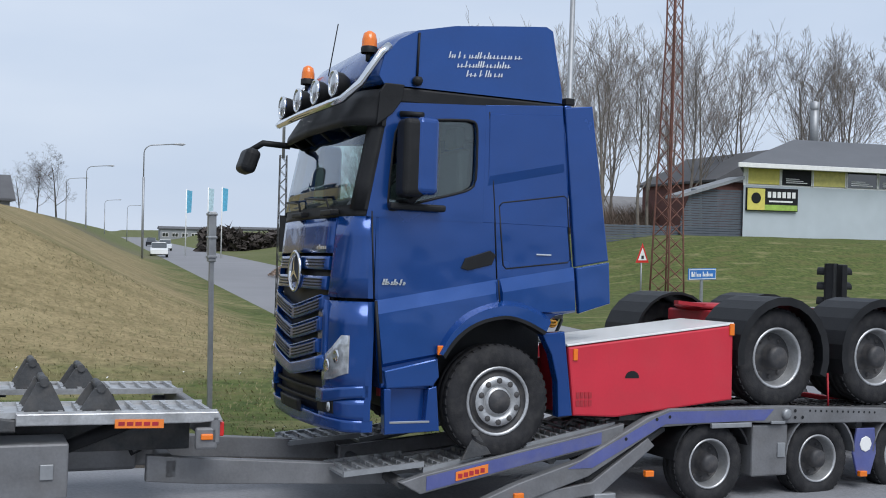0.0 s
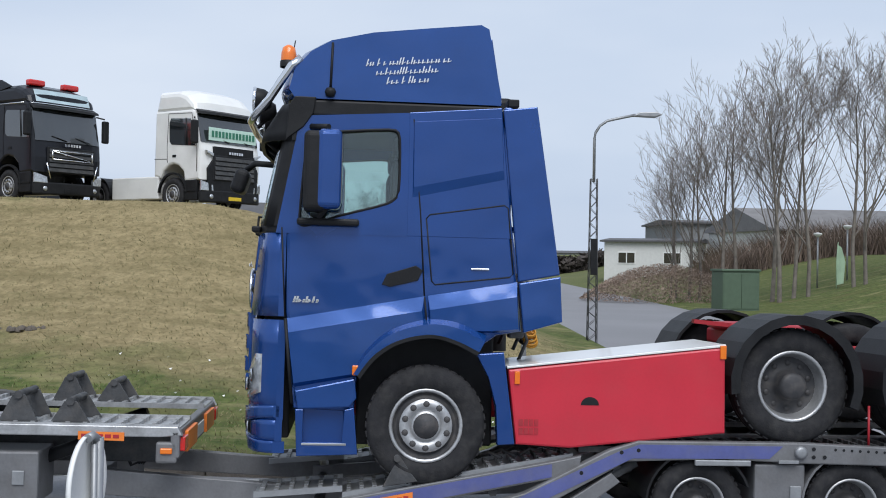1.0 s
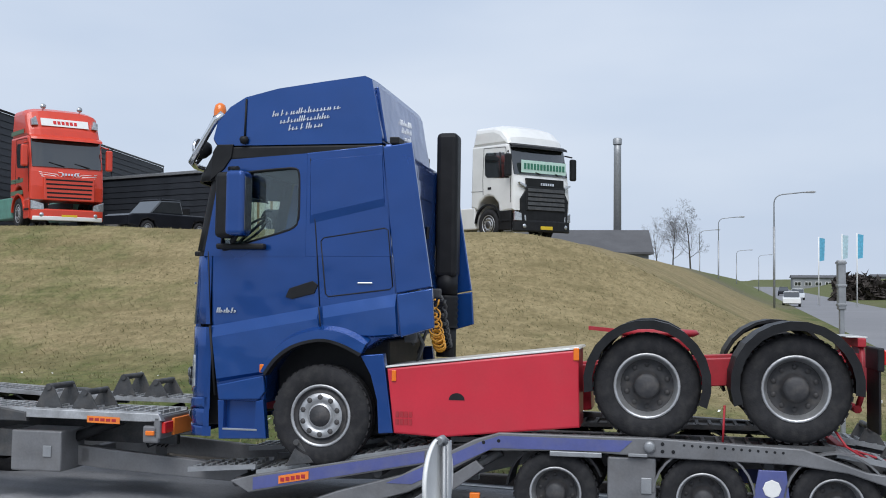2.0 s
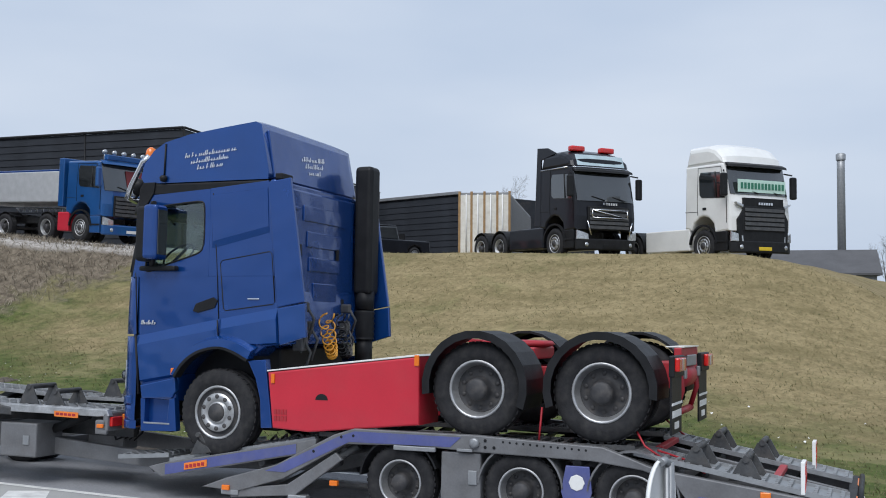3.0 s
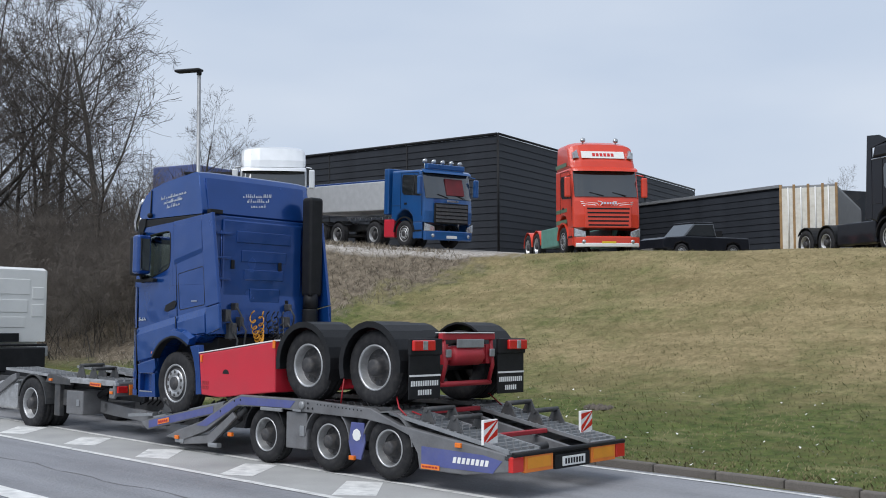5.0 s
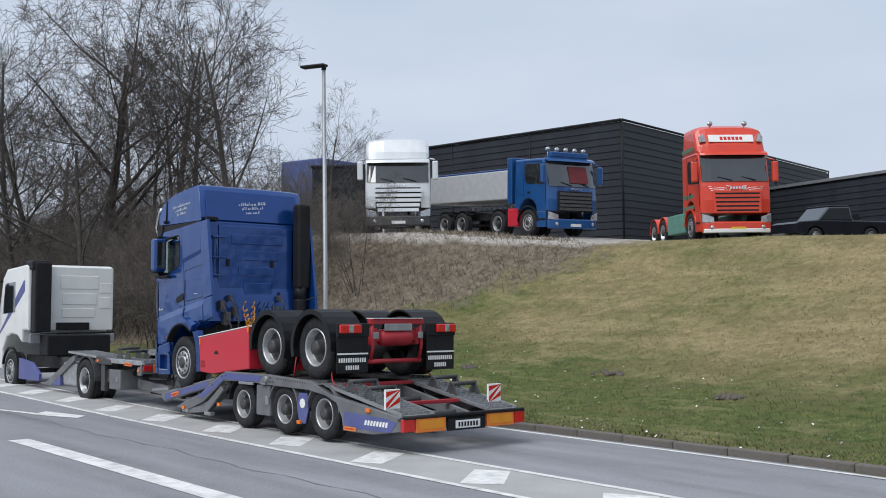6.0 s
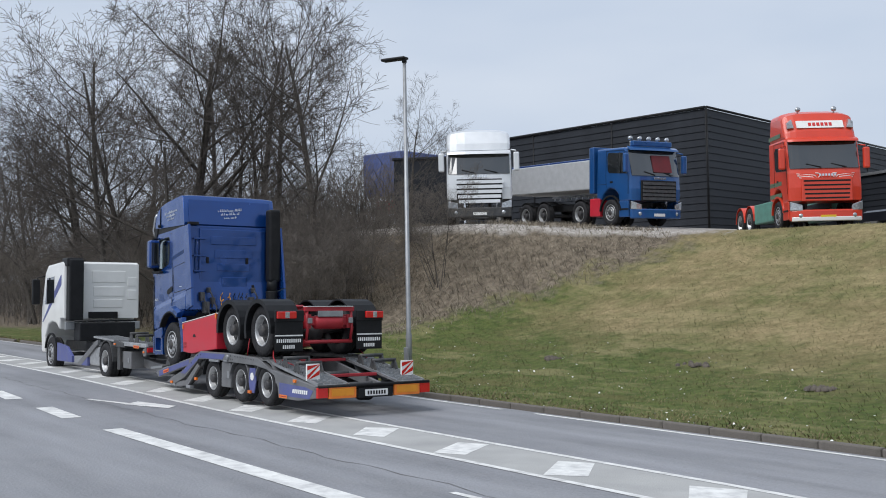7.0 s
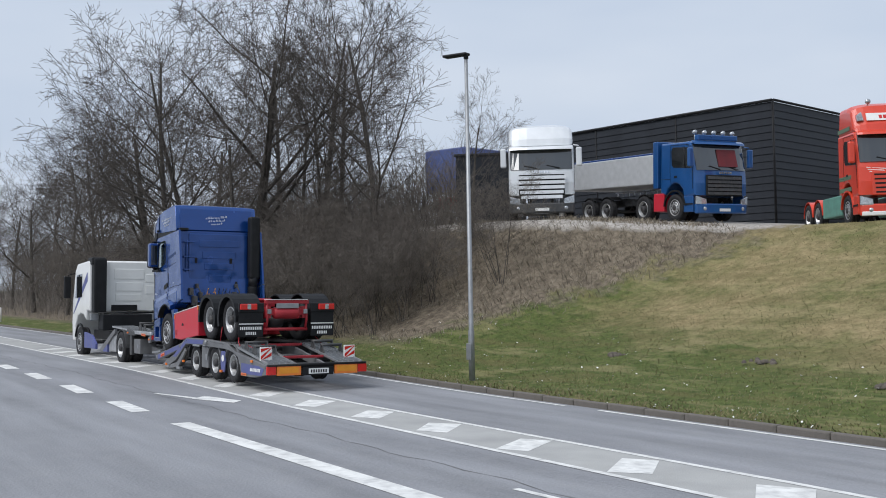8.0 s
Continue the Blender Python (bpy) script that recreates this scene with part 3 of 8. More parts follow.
def fender(bm, cx, cz, r, y0, y1, a0=-5, a1=185, t=0.025):
    band(bm, arc(cx, cz, r, a0, a1, 14), arc(cx, cz, r + t, a0, a1, 14), y0, y1)
    return bm


# ---- the blue tractor unit that is carried ----
NOSE_D = (0.0, 0.02, 0.06, 0.12, 0.20, 0.32, 0.50, 0.80, 1.17)
NOSE_X = (-1.275, -1.35, -1.415, -1.465, -1.505, -1.54, -1.568, -1.588, -1.60)
SCREEN_X = (-1.33, -1.365, -1.405, -1.44, -1.468, -1.49, -1.508, -1.525, -1.54)


def nose(y, z):
    """Where the cab's bowed front stands, by the place across it and the height."""
    d = max(0.0, min(y - 0.10, 2.44 - y))
    lean = 0.09 * max(0.0, z - 2.0) + 0.15 * max(0.0, 1.0 - z)
    return float(np.interp(d, NOSE_D, NOSE_X)) + lean * min(1.0, d / 0.2)


def screen(y, z):
    d = max(0.0, min(y - 0.10, 2.44 - y))
    return float(np.interp(d, NOSE_D, SCREEN_X)) + 0.19 * (z - 2.78)


def bowed(bm, ya, yb, low, high, proud=0.0, thick=0.04, face=nose, rows=4):
    """A panel on the bowed front from ya to yb, between two heights that may change across it."""
    low, high = (low if callable(low) else lambda y, v=low: v), (high if callable(high) else lambda y, v=high: v)
    ys = {ya, yb} | {0.10 + d for d in NOSE_D if ya < 0.10 + d < yb} | {2.44 - d for d in NOSE_D if ya < 2.44 - d < yb}
    ys = sorted(ys)
    full = []
    for a, b in zip(ys, ys[1:]):
        m = max(1, int((b - a) / 0.09))
        full += [a + (b - a) * k / m for k in range(m)]
    full.append(ys[-1])
    outer, inner = [], []
    for y in full:
        zs = [low(y) + (high(y) - low(y)) * k / rows for k in range(rows + 1)]
        outer.append([bm.verts.new((face(y, z) - proud, y, z)) for z in zs])
        inner.append([bm.verts.new((face(y, z) - proud + thick, y, z)) for z in zs])
    n, m = len(full) - 1, rows
    for i in range(n):
        for k in range(m):
            bm.faces.new((outer[i][k], outer[i][k + 1], outer[i + 1][k + 1], outer[i + 1][k])).smooth = True
        bm.faces.new((outer[i][0], outer[i + 1][0], inner[i + 1][0], inner[i][0]))
        bm.faces.new((outer[i][m], inner[i][m], inner[i + 1][m], outer[i + 1][m]))
    for i in (0, n):
        for k in range(m):
            bm.faces.new((outer[i][k], outer[i][k + 1], inner[i][k + 1], inner[i][k]))
    bmesh.ops.recalc_face_normals(bm, faces=bm.faces)
    return bm


def curve_through(points, n=5):
    """A smooth row of points through the given ones."""
    out = []
    p = [points[0]] + list(points) + [points[-1]]
    for k in range(1, len(p) - 2):
        for j in range(n):
            t = j / n
            out.append(tuple(0.5 * (2 * b + (c - a) * t + (2 * a - 5 * b + 4 * c - d) * t * t + (3 * b - a - 3 * c + d) * t ** 3) for a, b, c, d in zip(p[k - 1], p[k], p[k + 1], p[k + 2])))
    return out + [tuple(points[-1])]


def blue_tractor():
    T = thing("tractor_unit", "dark blue six-wheeled tractor unit carried on a low trailer", "truck")
    yn, yf = 0.10, 2.44
    # lower cab, solid
    front = [(-1.25, 2.76), (-1.24, 2.50), (-1.23, 2.02), (-1.22, 1.96)]
    arch_in = [(-0.60, 1.50), (-0.46, 1.68), (-0.26, 1.81), (0.0, 1.87), (0.23, 1.83), (0.45, 1.75)]
    bm = fresh()
    prism(bm, front + [(-1.18, 1.5), (-1.14, 1.2), (-0.62, 1.18)] + curve_through(arch_in, 3) + [(0.60, 1.86), (0.82, 1.90), (0.77, 2.33), (0.71, 2.76)], yn, yf, 0.035)
    cab = part("cab_body", bm, "blue", T)
    # lower door skin and sill panel, proud of the body on both sides
    for side in (0, 1):
        y0, y1 = (yn - 0.035, yn + 0.03) if side == 0 else (yf - 0.03, yf + 0.035)
        bm = fresh()
        yb, yt = (yn + 0.001, y0) if side == 0 else (yf - 0.001, y1)
        relief(bm, [(-1.22, 1.97), (-0.04, 2.19), (-0.02, 1.88), (-0.30, 1.82), (-0.50, 1.68), (-0.63, 1.48), (-1.15, 1.38)], [(-1.20, 1.85), (-0.06, 2.06), (-0.035, 1.91), (-0.30, 1.85), (-0.50, 1.71), (-0.62, 1.51), (-1.14, 1.42)], yb, yt)
        part("door_skin", bm, "blue_lt", T)
        bm = fresh()
        relief(bm, [(-0.01, 2.195), (0.77, 2.33), (0.80, 1.90), (0.55, 1.88), (0.30, 1.88), (0.0, 1.90)], [(0.01, 2.07), (0.765, 2.20), (0.785, 1.92), (0.55, 1.90), (0.30, 1.90), (0.02, 1.92)], yb, yt)
        part("side_skin", bm, "blue_lt", T)
        bm = fresh()
        prism(bm, [(-1.13, 1.36), (-0.62, 1.47), (-0.60, 1.30), (-0.66, 1.22), (-1.10, 1.20)], y0 - 0.01, y1, 0.015)
        part("step_cover", bm, "blue_lt", T)
        bm = fresh()  # boarding steps with a dark recess
        prism(bm, [(-1.12, 1.20), (-1.05, 1.20), (-1.05, 0.92), (-0.72, 0.92), (-0.70, 1.20), (-0.62, 1.22), (-0.58, 0.82), (-1.10, 0.80)], y0, y0 + 0.10 if side == 0 else y1, 0.008)
        part("step_frame", bm, "blue", T)
        bm = fresh()
        box(bm, -1.06, -0.70, min(y0, y1) + 0.09 if side == 0 else y0 - 0.06, max(y0, y1) + 0.16 if side == 0 else y1 - 0.09, 0.86, 1.22, 0.01)
        part("step_recess", bm, "blue", T, "dark blue step recess")
        bm = fresh()
        box(bm, -1.06, -0.68, y0 - 0.004, y0 + 0.12, 0.895, 0.915, 0.004)
        part("step_tread", bm, "galv", T)
        # wheel-arch flare
        bm = fresh()
        outer = [(-0.66, 1.52), (-0.53, 1.74), (-0.33, 1.92), (-0.01, 2.02), (0.28, 2.00), (0.52, 1.88)]
        lip = [(-0.60, 1.50), (-0.47, 1.67), (-0.27, 1.80), (0.0, 1.86), (0.22, 1.82), (0.44, 1.72)]
        outer, lip = curve_through(outer), curve_through(lip)
        crest = [(a * 0.45 + c * 0.55, b * 0.45 + d * 0.55) for (a, b), (c, d) in zip(lip, outer)]
        far_y, near_y = (y1, y0 - 0.075) if side == 0 else (y0, y1 + 0.075)
        relief(bm, lip + outer[::-1], lip + crest[::-1], far_y, near_y)
        part("arch_flare", bm, "blue_lt", T)
        bm = fresh()
        band(bm, curve_through([(-0.58, 1.47), (-0.45, 1.64), (-0.26, 1.77), (0.0, 1.83), (0.21, 1.79), (0.42, 1.69)]), lip, y0 - 0.08 if side == 0 else y0, y1 if side == 0 else y1 + 0.08)
        part("arch_lip", bm, "black", T, "black plastic arch lip")
        bm = fresh()  # rear half of the front mudguard
        prism(bm, [(0.42, 1.70), (0.66, 1.72), (0.77, 0.93), (0.62, 0.92), (0.60, 1.25), (0.53, 1.50)], y0 - 0.03, y1 + 0.02, 0.01)
        part("mudguard", bm, "blue", T)
        bm = fresh()
        box(bm, -0.645, -0.555, y0 - 0.062, y0 - 0.03, 1.50, 1.585, 0.008)
        part("side_marker", bm, "amber", T, "orange side marker lamp")
    bm = fresh()
    box(bm, -0.6, 0.62, 0.45, 2.1, 0.85, 1.84, 0.02)
    part("engine_block", bm, "black", T, "dark engine and wheel house")
    # seams: door, locker, handles
    for side, y in ((0, yn - 0.001), (1, yf + 0.001)):
        o = 0.034 * (1 - 2 * side)
        for pts, r in (([(-0.17, y, 3.72), (-0.09, y, 2.88), (-0.04, y - 0.001, 2.19)], 0.007), ([(-0.04, y - o, 2.18), (-0.01, y - o, 1.9)], 0.007),
                       ([(-1.28, y, 2.75), (-1.23, y, 1.97)], 0.007), ([(-1.225, y - o, 1.97), (-1.15, y - o, 1.25)], 0.014)):
            bm = fresh()
            tube(bm, pts, r, 6)
            part("door_seam", bm, "black", T, "dark door gap")
        bm = fresh()
        loop = [(-0.04, 2.86), (-0.01, 2.895), (0.64, 2.995), (0.675, 2.97), (0.73, 2.40), (0.70, 2.37), (0.05, 2.29), (0.02, 2.32)]
        tube(bm, [(a, y, b) for a, b in loop + loop[:1]], 0.007, 5)
        part("locker_seam", bm, "black", T, "dark locker gap")
        ys = y - 0.012 if side == 0 else y + 0.012
        bm = fresh()
        prism(bm, [(-0.41, 2.28), (-0.37, 2.37), (-0.12, 2.45), (-0.06, 2.41), (-0.10, 2.32), (-0.34, 2.26)], min(y, ys), max(y, ys), 0.004)
        part("door_handle", bm, "black", T, "black recessed door handle")
        bm = fresh()
        box(bm, 0.36, 0.52, min(y, ys), max(y, ys), 2.425, 2.44, 0.003)
        part("locker_latch", bm, "chrome", T, "chrome latch")
        bm = fresh()
        squiggle(bm, -1.17, -0.97, 2.10, 2.17, 1, min(y, ys), thick=0.010, lean=0.3, seed=4)
        part("model_badge", bm, "chrome", T, "chrome model badge as plain bars")
    # upper cab: pillars, sleeper wall, roof rail
    for side in (0, 1):
        y0, y1 = (yn, yn + 0.07) if side == 0 else (yf - 0.07, yf)
        bm = fresh()
        prism(bm, [(-0.21, 2.70), (0.72, 2.70), (0.60, 3.85), (-0.21, 3.78)], y0 - 0.003 * (1 - side), y1 + 0.003 * side, 0.008)
        part("sleeper_wall", bm, "blue", T)
        bm = fresh()
        yo, yt = (y0 - 0.003, y0 - 0.012) if side == 0 else (y1 + 0.003, y1 + 0.012)
        relief(bm, [(-0.165, 3.04), (0.635, 3.22), (0.60, 3.76), (-0.17, 3.70)], [(-0.155, 3.13), (0.625, 3.30), (0.597, 3.755), (-0.165, 3.695)], yo, yt)
        part("sleeper_skin", bm, "blue", T)
        bm = fresh()  # door frame round the window
        win = [(-1.14, 2.80), (-1.09, 3.50), (-0.98, 3.575), (-0.34, 3.63), (-0.285, 3.58), (-0.28, 3.06), (-0.36, 2.98), (-0.80, 2.86), (-1.10, 2.755)]
        out = [(-1.33, 2.70), (-1.15, 3.70), (-1.08, 3.72), (-0.21, 3.775), (-0.205, 3.6), (-0.205, 2.95), (-0.205, 2.70), (-0.75, 2.70), (-1.0, 2.70)]
        win, out, win_0 = [], [], (win, out)
        n = len(win_0[0])
        ring = []
        for k in range(n):  # rounded window corners
            j, i = (k + 1) % n, k - 1
            def at(poly, a, b, u):
                return (poly[a][0] + (poly[b][0] - poly[a][0]) * u, poly[a][1] + (poly[b][1] - poly[a][1]) * u)
            w0, o0 = win_0
            ca, cb = at(w0, k, i, 0.3), at(w0, k, j, 0.3)
            mid = ((ca[0] + cb[0]) * 0.25 + w0[k][0] * 0.5, (ca[1] + cb[1]) * 0.25 + w0[k][1] * 0.5)
            win += [ca, mid, cb]
            out += [at(o0, k, i, 0.3), o0[k], at(o0, k, j, 0.3)]
        n = len(win)
        for k in range(n):
            a, b = k, (k + 1) % n
            prism(bm, [win[a], win[b], out[b], out[a]], y0 - 0.003 * (1 - side), y1 + 0.003 * side)
        part("door_frame", bm, "blue", T)
        bm = fresh()
        tube(bm, [(a, (y0 if side == 0 else y1), b) for a, b in win + win[:1]], 0.012, 6)
        part("window_seal", bm, "black", T, "black rubber window seal")
        bm = fresh()
        yy = (y0 + y1) / 2
        prism(bm, win, yy - 0.004, yy + 0.004)
        g = part("side_window", bm, "glass", T, "clear side window")
        g.visible_shadow = False
        # black A pillar
        bm = fresh()
        pa, pb = (yn + 0.002, yn + 0.11) if side == 0 else (yf - 0.11, yf - 0.002)
        bowed(bm, pa, pb, 2.76, 3.74, 0.012, 0.05, screen)
        part("a_pillar", bm, "black", T, "black windscreen pillar")
    bm = fresh()
    box(bm, -1.20, 0.60, yn, yf, 3.72, 3.86, 0.02)
    part("roof_rail", bm, "black", T, "black band under the roof cap")
    bm = fresh()
    box(bm, 0.62, 0.70, yn, yf, 2.75, 3.86, 0.02)
    part("rear_wall", bm, "blue", T)
    # windscreen
    bm = fresh()
    bowed(bm, yn + 0.10, yf - 0.10, 2.80, 3.70, 0.0, 0.012, screen)
    part("windscreen", bm, "glass", T, "large clear windscreen").visible_shadow = False
    bm = fresh()
    bowed(bm, yn + 0.015, yf - 0.015, 2.69, 2.83, 0.004, 0.06, nose)
    part("cowl", bm, "black", T, "black cowl below the windscreen")
    bm = fresh()
    box(bm, -1.42, -1.18, 0.30, 2.24, 0.92, 2.74, 0.02)
    part("front_core", bm, "black", T, "dark structure behind the grille")
    bm = fresh()
    box(bm, -1.38, -1.06, yn + 0.1, yf - 0.1, 2.72, 2.88, 0.03)
    part("dashboard", bm, "interior", T, "dark dashboard")
    for y in (0.62, 1.92):
        bm = fresh()
        box(bm, -0.75, -0.25, y - 0.25, y + 0.25, 2.60, 2.85, 0.05)
        box(bm, -0.34, -0.20, y - 0.25, y + 0.25, 2.80, 3.40, 0.05)
        box(bm, -0.33, -0.22, y - 0.14, y + 0.14, 3.42, 3.62, 0.04)
        part("seat", bm, "interior", T, "dark cab seat")
    bm = fresh()
    lathe(bm, [(0.22, -0.015), (0.235, 0), (0.22, 0.015), (0.205, 0), (0.22, -0.015)], (0, 0, 0), axis="z", sides=24)
    box(bm, -0.21, 0.21, -0.02, 0.02, -0.02, 0.005, 0.005)
    bmesh.ops.transform(bm, matrix=pose(-1.02, 0.62, 3.0, 0, -40, 0), verts=bm.verts)
    part("steering_wheel", bm, "interior", T)
    for side, y in ((-1, yn - 0.02), (1, yf + 0.02)):
        bm = fresh()
        tube(bm, [(-1.02, y - 0.06 * side, 2.87), (-0.96, y + side * 0.10, 2.85), (-0.9, y + side * 0.16, 2.92)], 0.03, 8)
        part("mirror_arm", bm, "black", T)
        bm = fresh()
        box(bm, -1.15, -0.62, min(y, y + side * 0.1), max(y, y + side * 0.1), 2.77, 2.83, 0.02)
        part("mirror_foot", bm, "black", T)
        bm = fresh()
        tube(bm, [(-1.05, y, 3.62), (-0.9, y + side * 0.16, 3.60)], 0.028, 8)
        part("mirror_arm", bm, "black", T)
        y0, y1 = sorted((y + side * 0.03, y + side * 0.27))
        bm = fresh()
        box(bm, -1.10, -0.90, y0, y1, 2.88, 3.56, 0.05, seg=4)
        part("mirror_housing", bm, "black", T, "tall black mirror housing")
        bm = fresh()
        box(bm, -0.99, -0.78, y0 - 0.012, y1 + 0.012, 2.90, 3.575, 0.05, seg=4)
        cover = part("mirror_cover", bm, "blue", T, "blue mirror cover")
        bm = fresh()
        box(bm, -0.786, -0.774, y0 + 0.03, y1 - 0.03, 2.96, 3.51, 0.004)
        part("mirror_glass", bm, "glass_dark", cover, "dark mirror glass")
    # roof cap
    bm = fresh()
    cap = [(-1.20, 3.87), (-1.255, 3.95), (-1.21, 4.13), (-1.07, 4.29), (-0.90, 4.39), (-0.54, 4.475), (-0.05, 4.535), (0.40, 4.585), (0.47, 4.55), (0.59, 3.95), (0.59, 3.87)]
    secs = ((yn + 0.005, 0.0), (yn + 0.03, 0.0), (yn + 0.07, 0.25), (yn + 0.16, 0.62), (yn + 0.34, 0.88), (yn + 0.6, 0.97), (1.27, 1.0))
    secs = secs + tuple((yf + yn - y, k) for y, k in secs[-2::-1])
    rings = []
    for y, k in secs:
        rings.append([bm.verts.new((px - 0.10 * k * (1 if px < -0.6 else 0), y, 3.87 + (pz - 3.87) * (0.985 + 0.03 * k))) for px, pz in cap])
    for a, b in zip(rings, rings[1:]):
        for k in range(len(cap) - 1):
            bm.faces.new((a[k], a[k + 1], b[k + 1], b[k])).smooth = True
    bm.faces.new(rings[0][::-1])
    bm.faces.new(rings[-1])
    for a, b in zip(rings, rings[1:]):
        bm.faces.new((a[0], b[0], b[-1], a[-1]))
    bmesh.ops.recalc_face_normals(bm, faces=bm.faces)
    roof = part("roof_cap", bm, "blue_lt", T, "tall blue roof cap")
    bm = fresh()
    tube(bm, [(-0.89, yn - 0.004, 4.36), (-0.90, yn - 0.006, 3.95)], 0.011, 6)
    lathe(bm, [(0.001, -0.05), (0.035, -0.04), (0.05, 0), (0.035, 0.03), (0.001, 0.035)], (-0.90, yn - 0.02, 3.93), axis="z", sides=14)
    part("aerial", bm, "black", T, "black rod aerial with a round foot")
    bm = fresh()
    squiggle(bm, -0.60, 0.12, 3.99, 4.24, 3, yn, thick=0.0055, seed=7)
    part("side_lettering", bm, "silver", T, "silver script as plain bars")
    bm = fresh()
    box(bm, 0.66, 0.76, yn + 0.05, yn + 0.30, 3.87, 3.94, 0.01)
    part("roof_bracket", bm, "black", T)
    # sun visor, lamp bar, lamps, beacons
    def hood_of_screen(y, z):
        return screen(y, 3.70) - 0.02 - 0.17 * min(1.0, max(0.0, min(y - 0.10, 2.44 - y)) / 0.2 + 0.25) * min(1.0, max(0.0, (3.84 - z) / 0.28))
    bm = fresh()
    bowed(bm, yn - 0.012, yf + 0.012, 3.50, lambda y: 3.85 - 0.02 * abs(y - 1.27), 0.0, 0.035, hood_of_screen)
    part("sun_visor", bm, "black", T, "dark smoked sun visor")
    for y0, y1 in ((yn - 0.022, yn + 0.012), (yf - 0.012, yf + 0.022)):
        bm = fresh()
        prism(bm, [(-1.27, 3.50), (-1.12, 3.62), (-1.04, 3.74), (-1.02, 3.88), (-1.20, 3.88), (-1.25, 3.80)], y0, y1, 0.008)
        part("visor_cheek", bm, "black", T, "dark visor end plate")
    for y in (0.52, 1.02, 1.52, 2.02):
        bm = fresh()
        tube(bm, [(hood_of_screen(y, 3.52) + 0.03, y, 3.54), (screen(y, 3.60) - 0.01, y, 3.44)], 0.014, 6)
        part("visor_stay", bm, "black", T)
    bm = fresh()
    tube(bm, [(-1.16, yn + 0.02, 4.22), (-1.24, yn + 0.01, 4.15), (-1.42, yn + 0.03, 3.86), (-1.55, yn + 0.12, 3.72), (-1.60, yn + 0.35, 3.70), (-1.62, 1.27, 3.70), (-1.60, yf - 0.35, 3.70), (-1.55, yf - 0.12, 3.72), (-1.42, yf - 0.03, 3.86), (-1.24, yf - 0.01, 4.15), (-1.16, yf - 0.02, 4.22)], 0.036, 10)
    part("lamp_bar", bm, "chrome", T, "polished steel lamp bar")
    for y in (0.42, 0.98, 1.56, 2.12):
        bm = fresh()
        lathe(bm, [(0.001, 0.14), (0.06, 0.13), (0.10, 0.07), (0.112, 0.0), (0.112, -0.012)], (-1.56, y, 3.885), axis="x", sides=28)
        tube(bm, [(-1.59, y, 3.72), (-1.52, y, 3.80)], 0.02, 6)
        lamp = part("spot_lamp", bm, "black", T, "round spot lamp with a chrome ring")
        bm = fresh()
        lathe(bm, [(0.114, 0.004), (0.122, -0.006), (0.118, -0.024), (0.104, -0.026), (0.102, -0.012)], (-1.56, y, 3.885), axis="x", sides=28)
        part("ring", bm, "chrome", lamp, "chrome ring")
        bm = fresh()
        lathe(bm, [(0.104, -0.014), (0.06, -0.026), (0.001, -0.03)], (-1.56, y, 3.885), axis="x", sides=24)
        part("lens", bm, "white_lens", lamp)
    for y in (0.32, 2.22):
        bm = fresh()
        lathe(bm, [(0.075, 0.0), (0.075, 0.05), (0.068, 0.06)], (-1.28, y, 4.17), axis="z", sides=20)
        tube(bm, [(-1.28, y, 4.1), (-1.28, y, 4.18)], 0.03, 8)
        b = part("beacon", bm, "black", T)
        bm = fresh()
        lathe(bm, [(0.070, 0.05), (0.068, 0.12), (0.055, 0.175), (0.02, 0.20), (0.001, 0.202)], (-1.28, y, 4.17), axis="z", sides=20)
        part("dome", bm, "amber", b, "orange beacon dome")
    bm = fresh()
    tube(bm, [(-1.36, 1.25, 4.1), (-1.28, 1.25, 4.62)], 0.006, 5)
    part("whip_aerial", bm, "black", T)
    # kerb-view mirror on the far corner
    bm = fresh()
    tube(bm, [(-1.45, 2.2, 3.50), (-1.72, 2.28, 3.52), (-1.86, 2.32, 3.42)], 0.035, 8)
    box(bm, -0.08, 0.08, -0.17, 0.17, -0.15, 0.11, 0.06, pose(-1.86, 2.30, 3.34, 0, 18, 0), seg=4)
    part("front_mirror", bm, "black", T, "black kerb mirror")
    for y in (0.55, 1.35):
        bm = fresh()
        tube(bm, [(nose(y, 2.76) - 0.03, y, 2.76), (screen(y + 0.1, 2.86) - 0.03, y + 0.10, 2.86), (screen(y + 0.75, 2.90) - 0.02, y + 0.75, 2.90)], 0.011, 5)
        box(bm, -0.05, 0.03, -0.17, 0.17, -0.03, 0.02, 0.012, Matrix.Translation((nose(y, 2.74) - 0.02, y, 2.745)))
        part("wiper", bm, "black", T)
    # front: hood panel, grille, star, headlamps, bumper
    def vee(z, rise=0.13):
        return lambda y: z + rise * (abs(y - 1.27) / 0.78) ** 1.15

    def panel(name, ya, yb, low, high, proud, mat, label="", thick=0.04):
        bm = fresh()
        bowed(bm, ya, yb, low, high, proud, thick)
        return part(name, bm, mat, T, label)
    panel("hood_panel", 0.43, 2.11, 2.375, 2.69, 0.012, "blue", "glossy dark blue hood panel")
    panel("grille_backing", 0.46, 2.08, 1.30, 2.38, -0.05, "black", "black grille mesh", 0.02)
    for z in (2.29, 2.11):
        g = panel("upper_grille", 0.47, 2.07, z - 0.065, z + 0.055, 0.012, "blue", "", 0.05)
        for j in range(3):
            for ya, yb in ((0.56, 1.04), (1.50, 1.98)):
                bm = fresh()
                bowed(bm, ya, yb, z - 0.038 + 0.028 * j, z - 0.024 + 0.028 * j, 0.016, 0.01, rows=1)
                part("slat_groove", bm, "black", g)
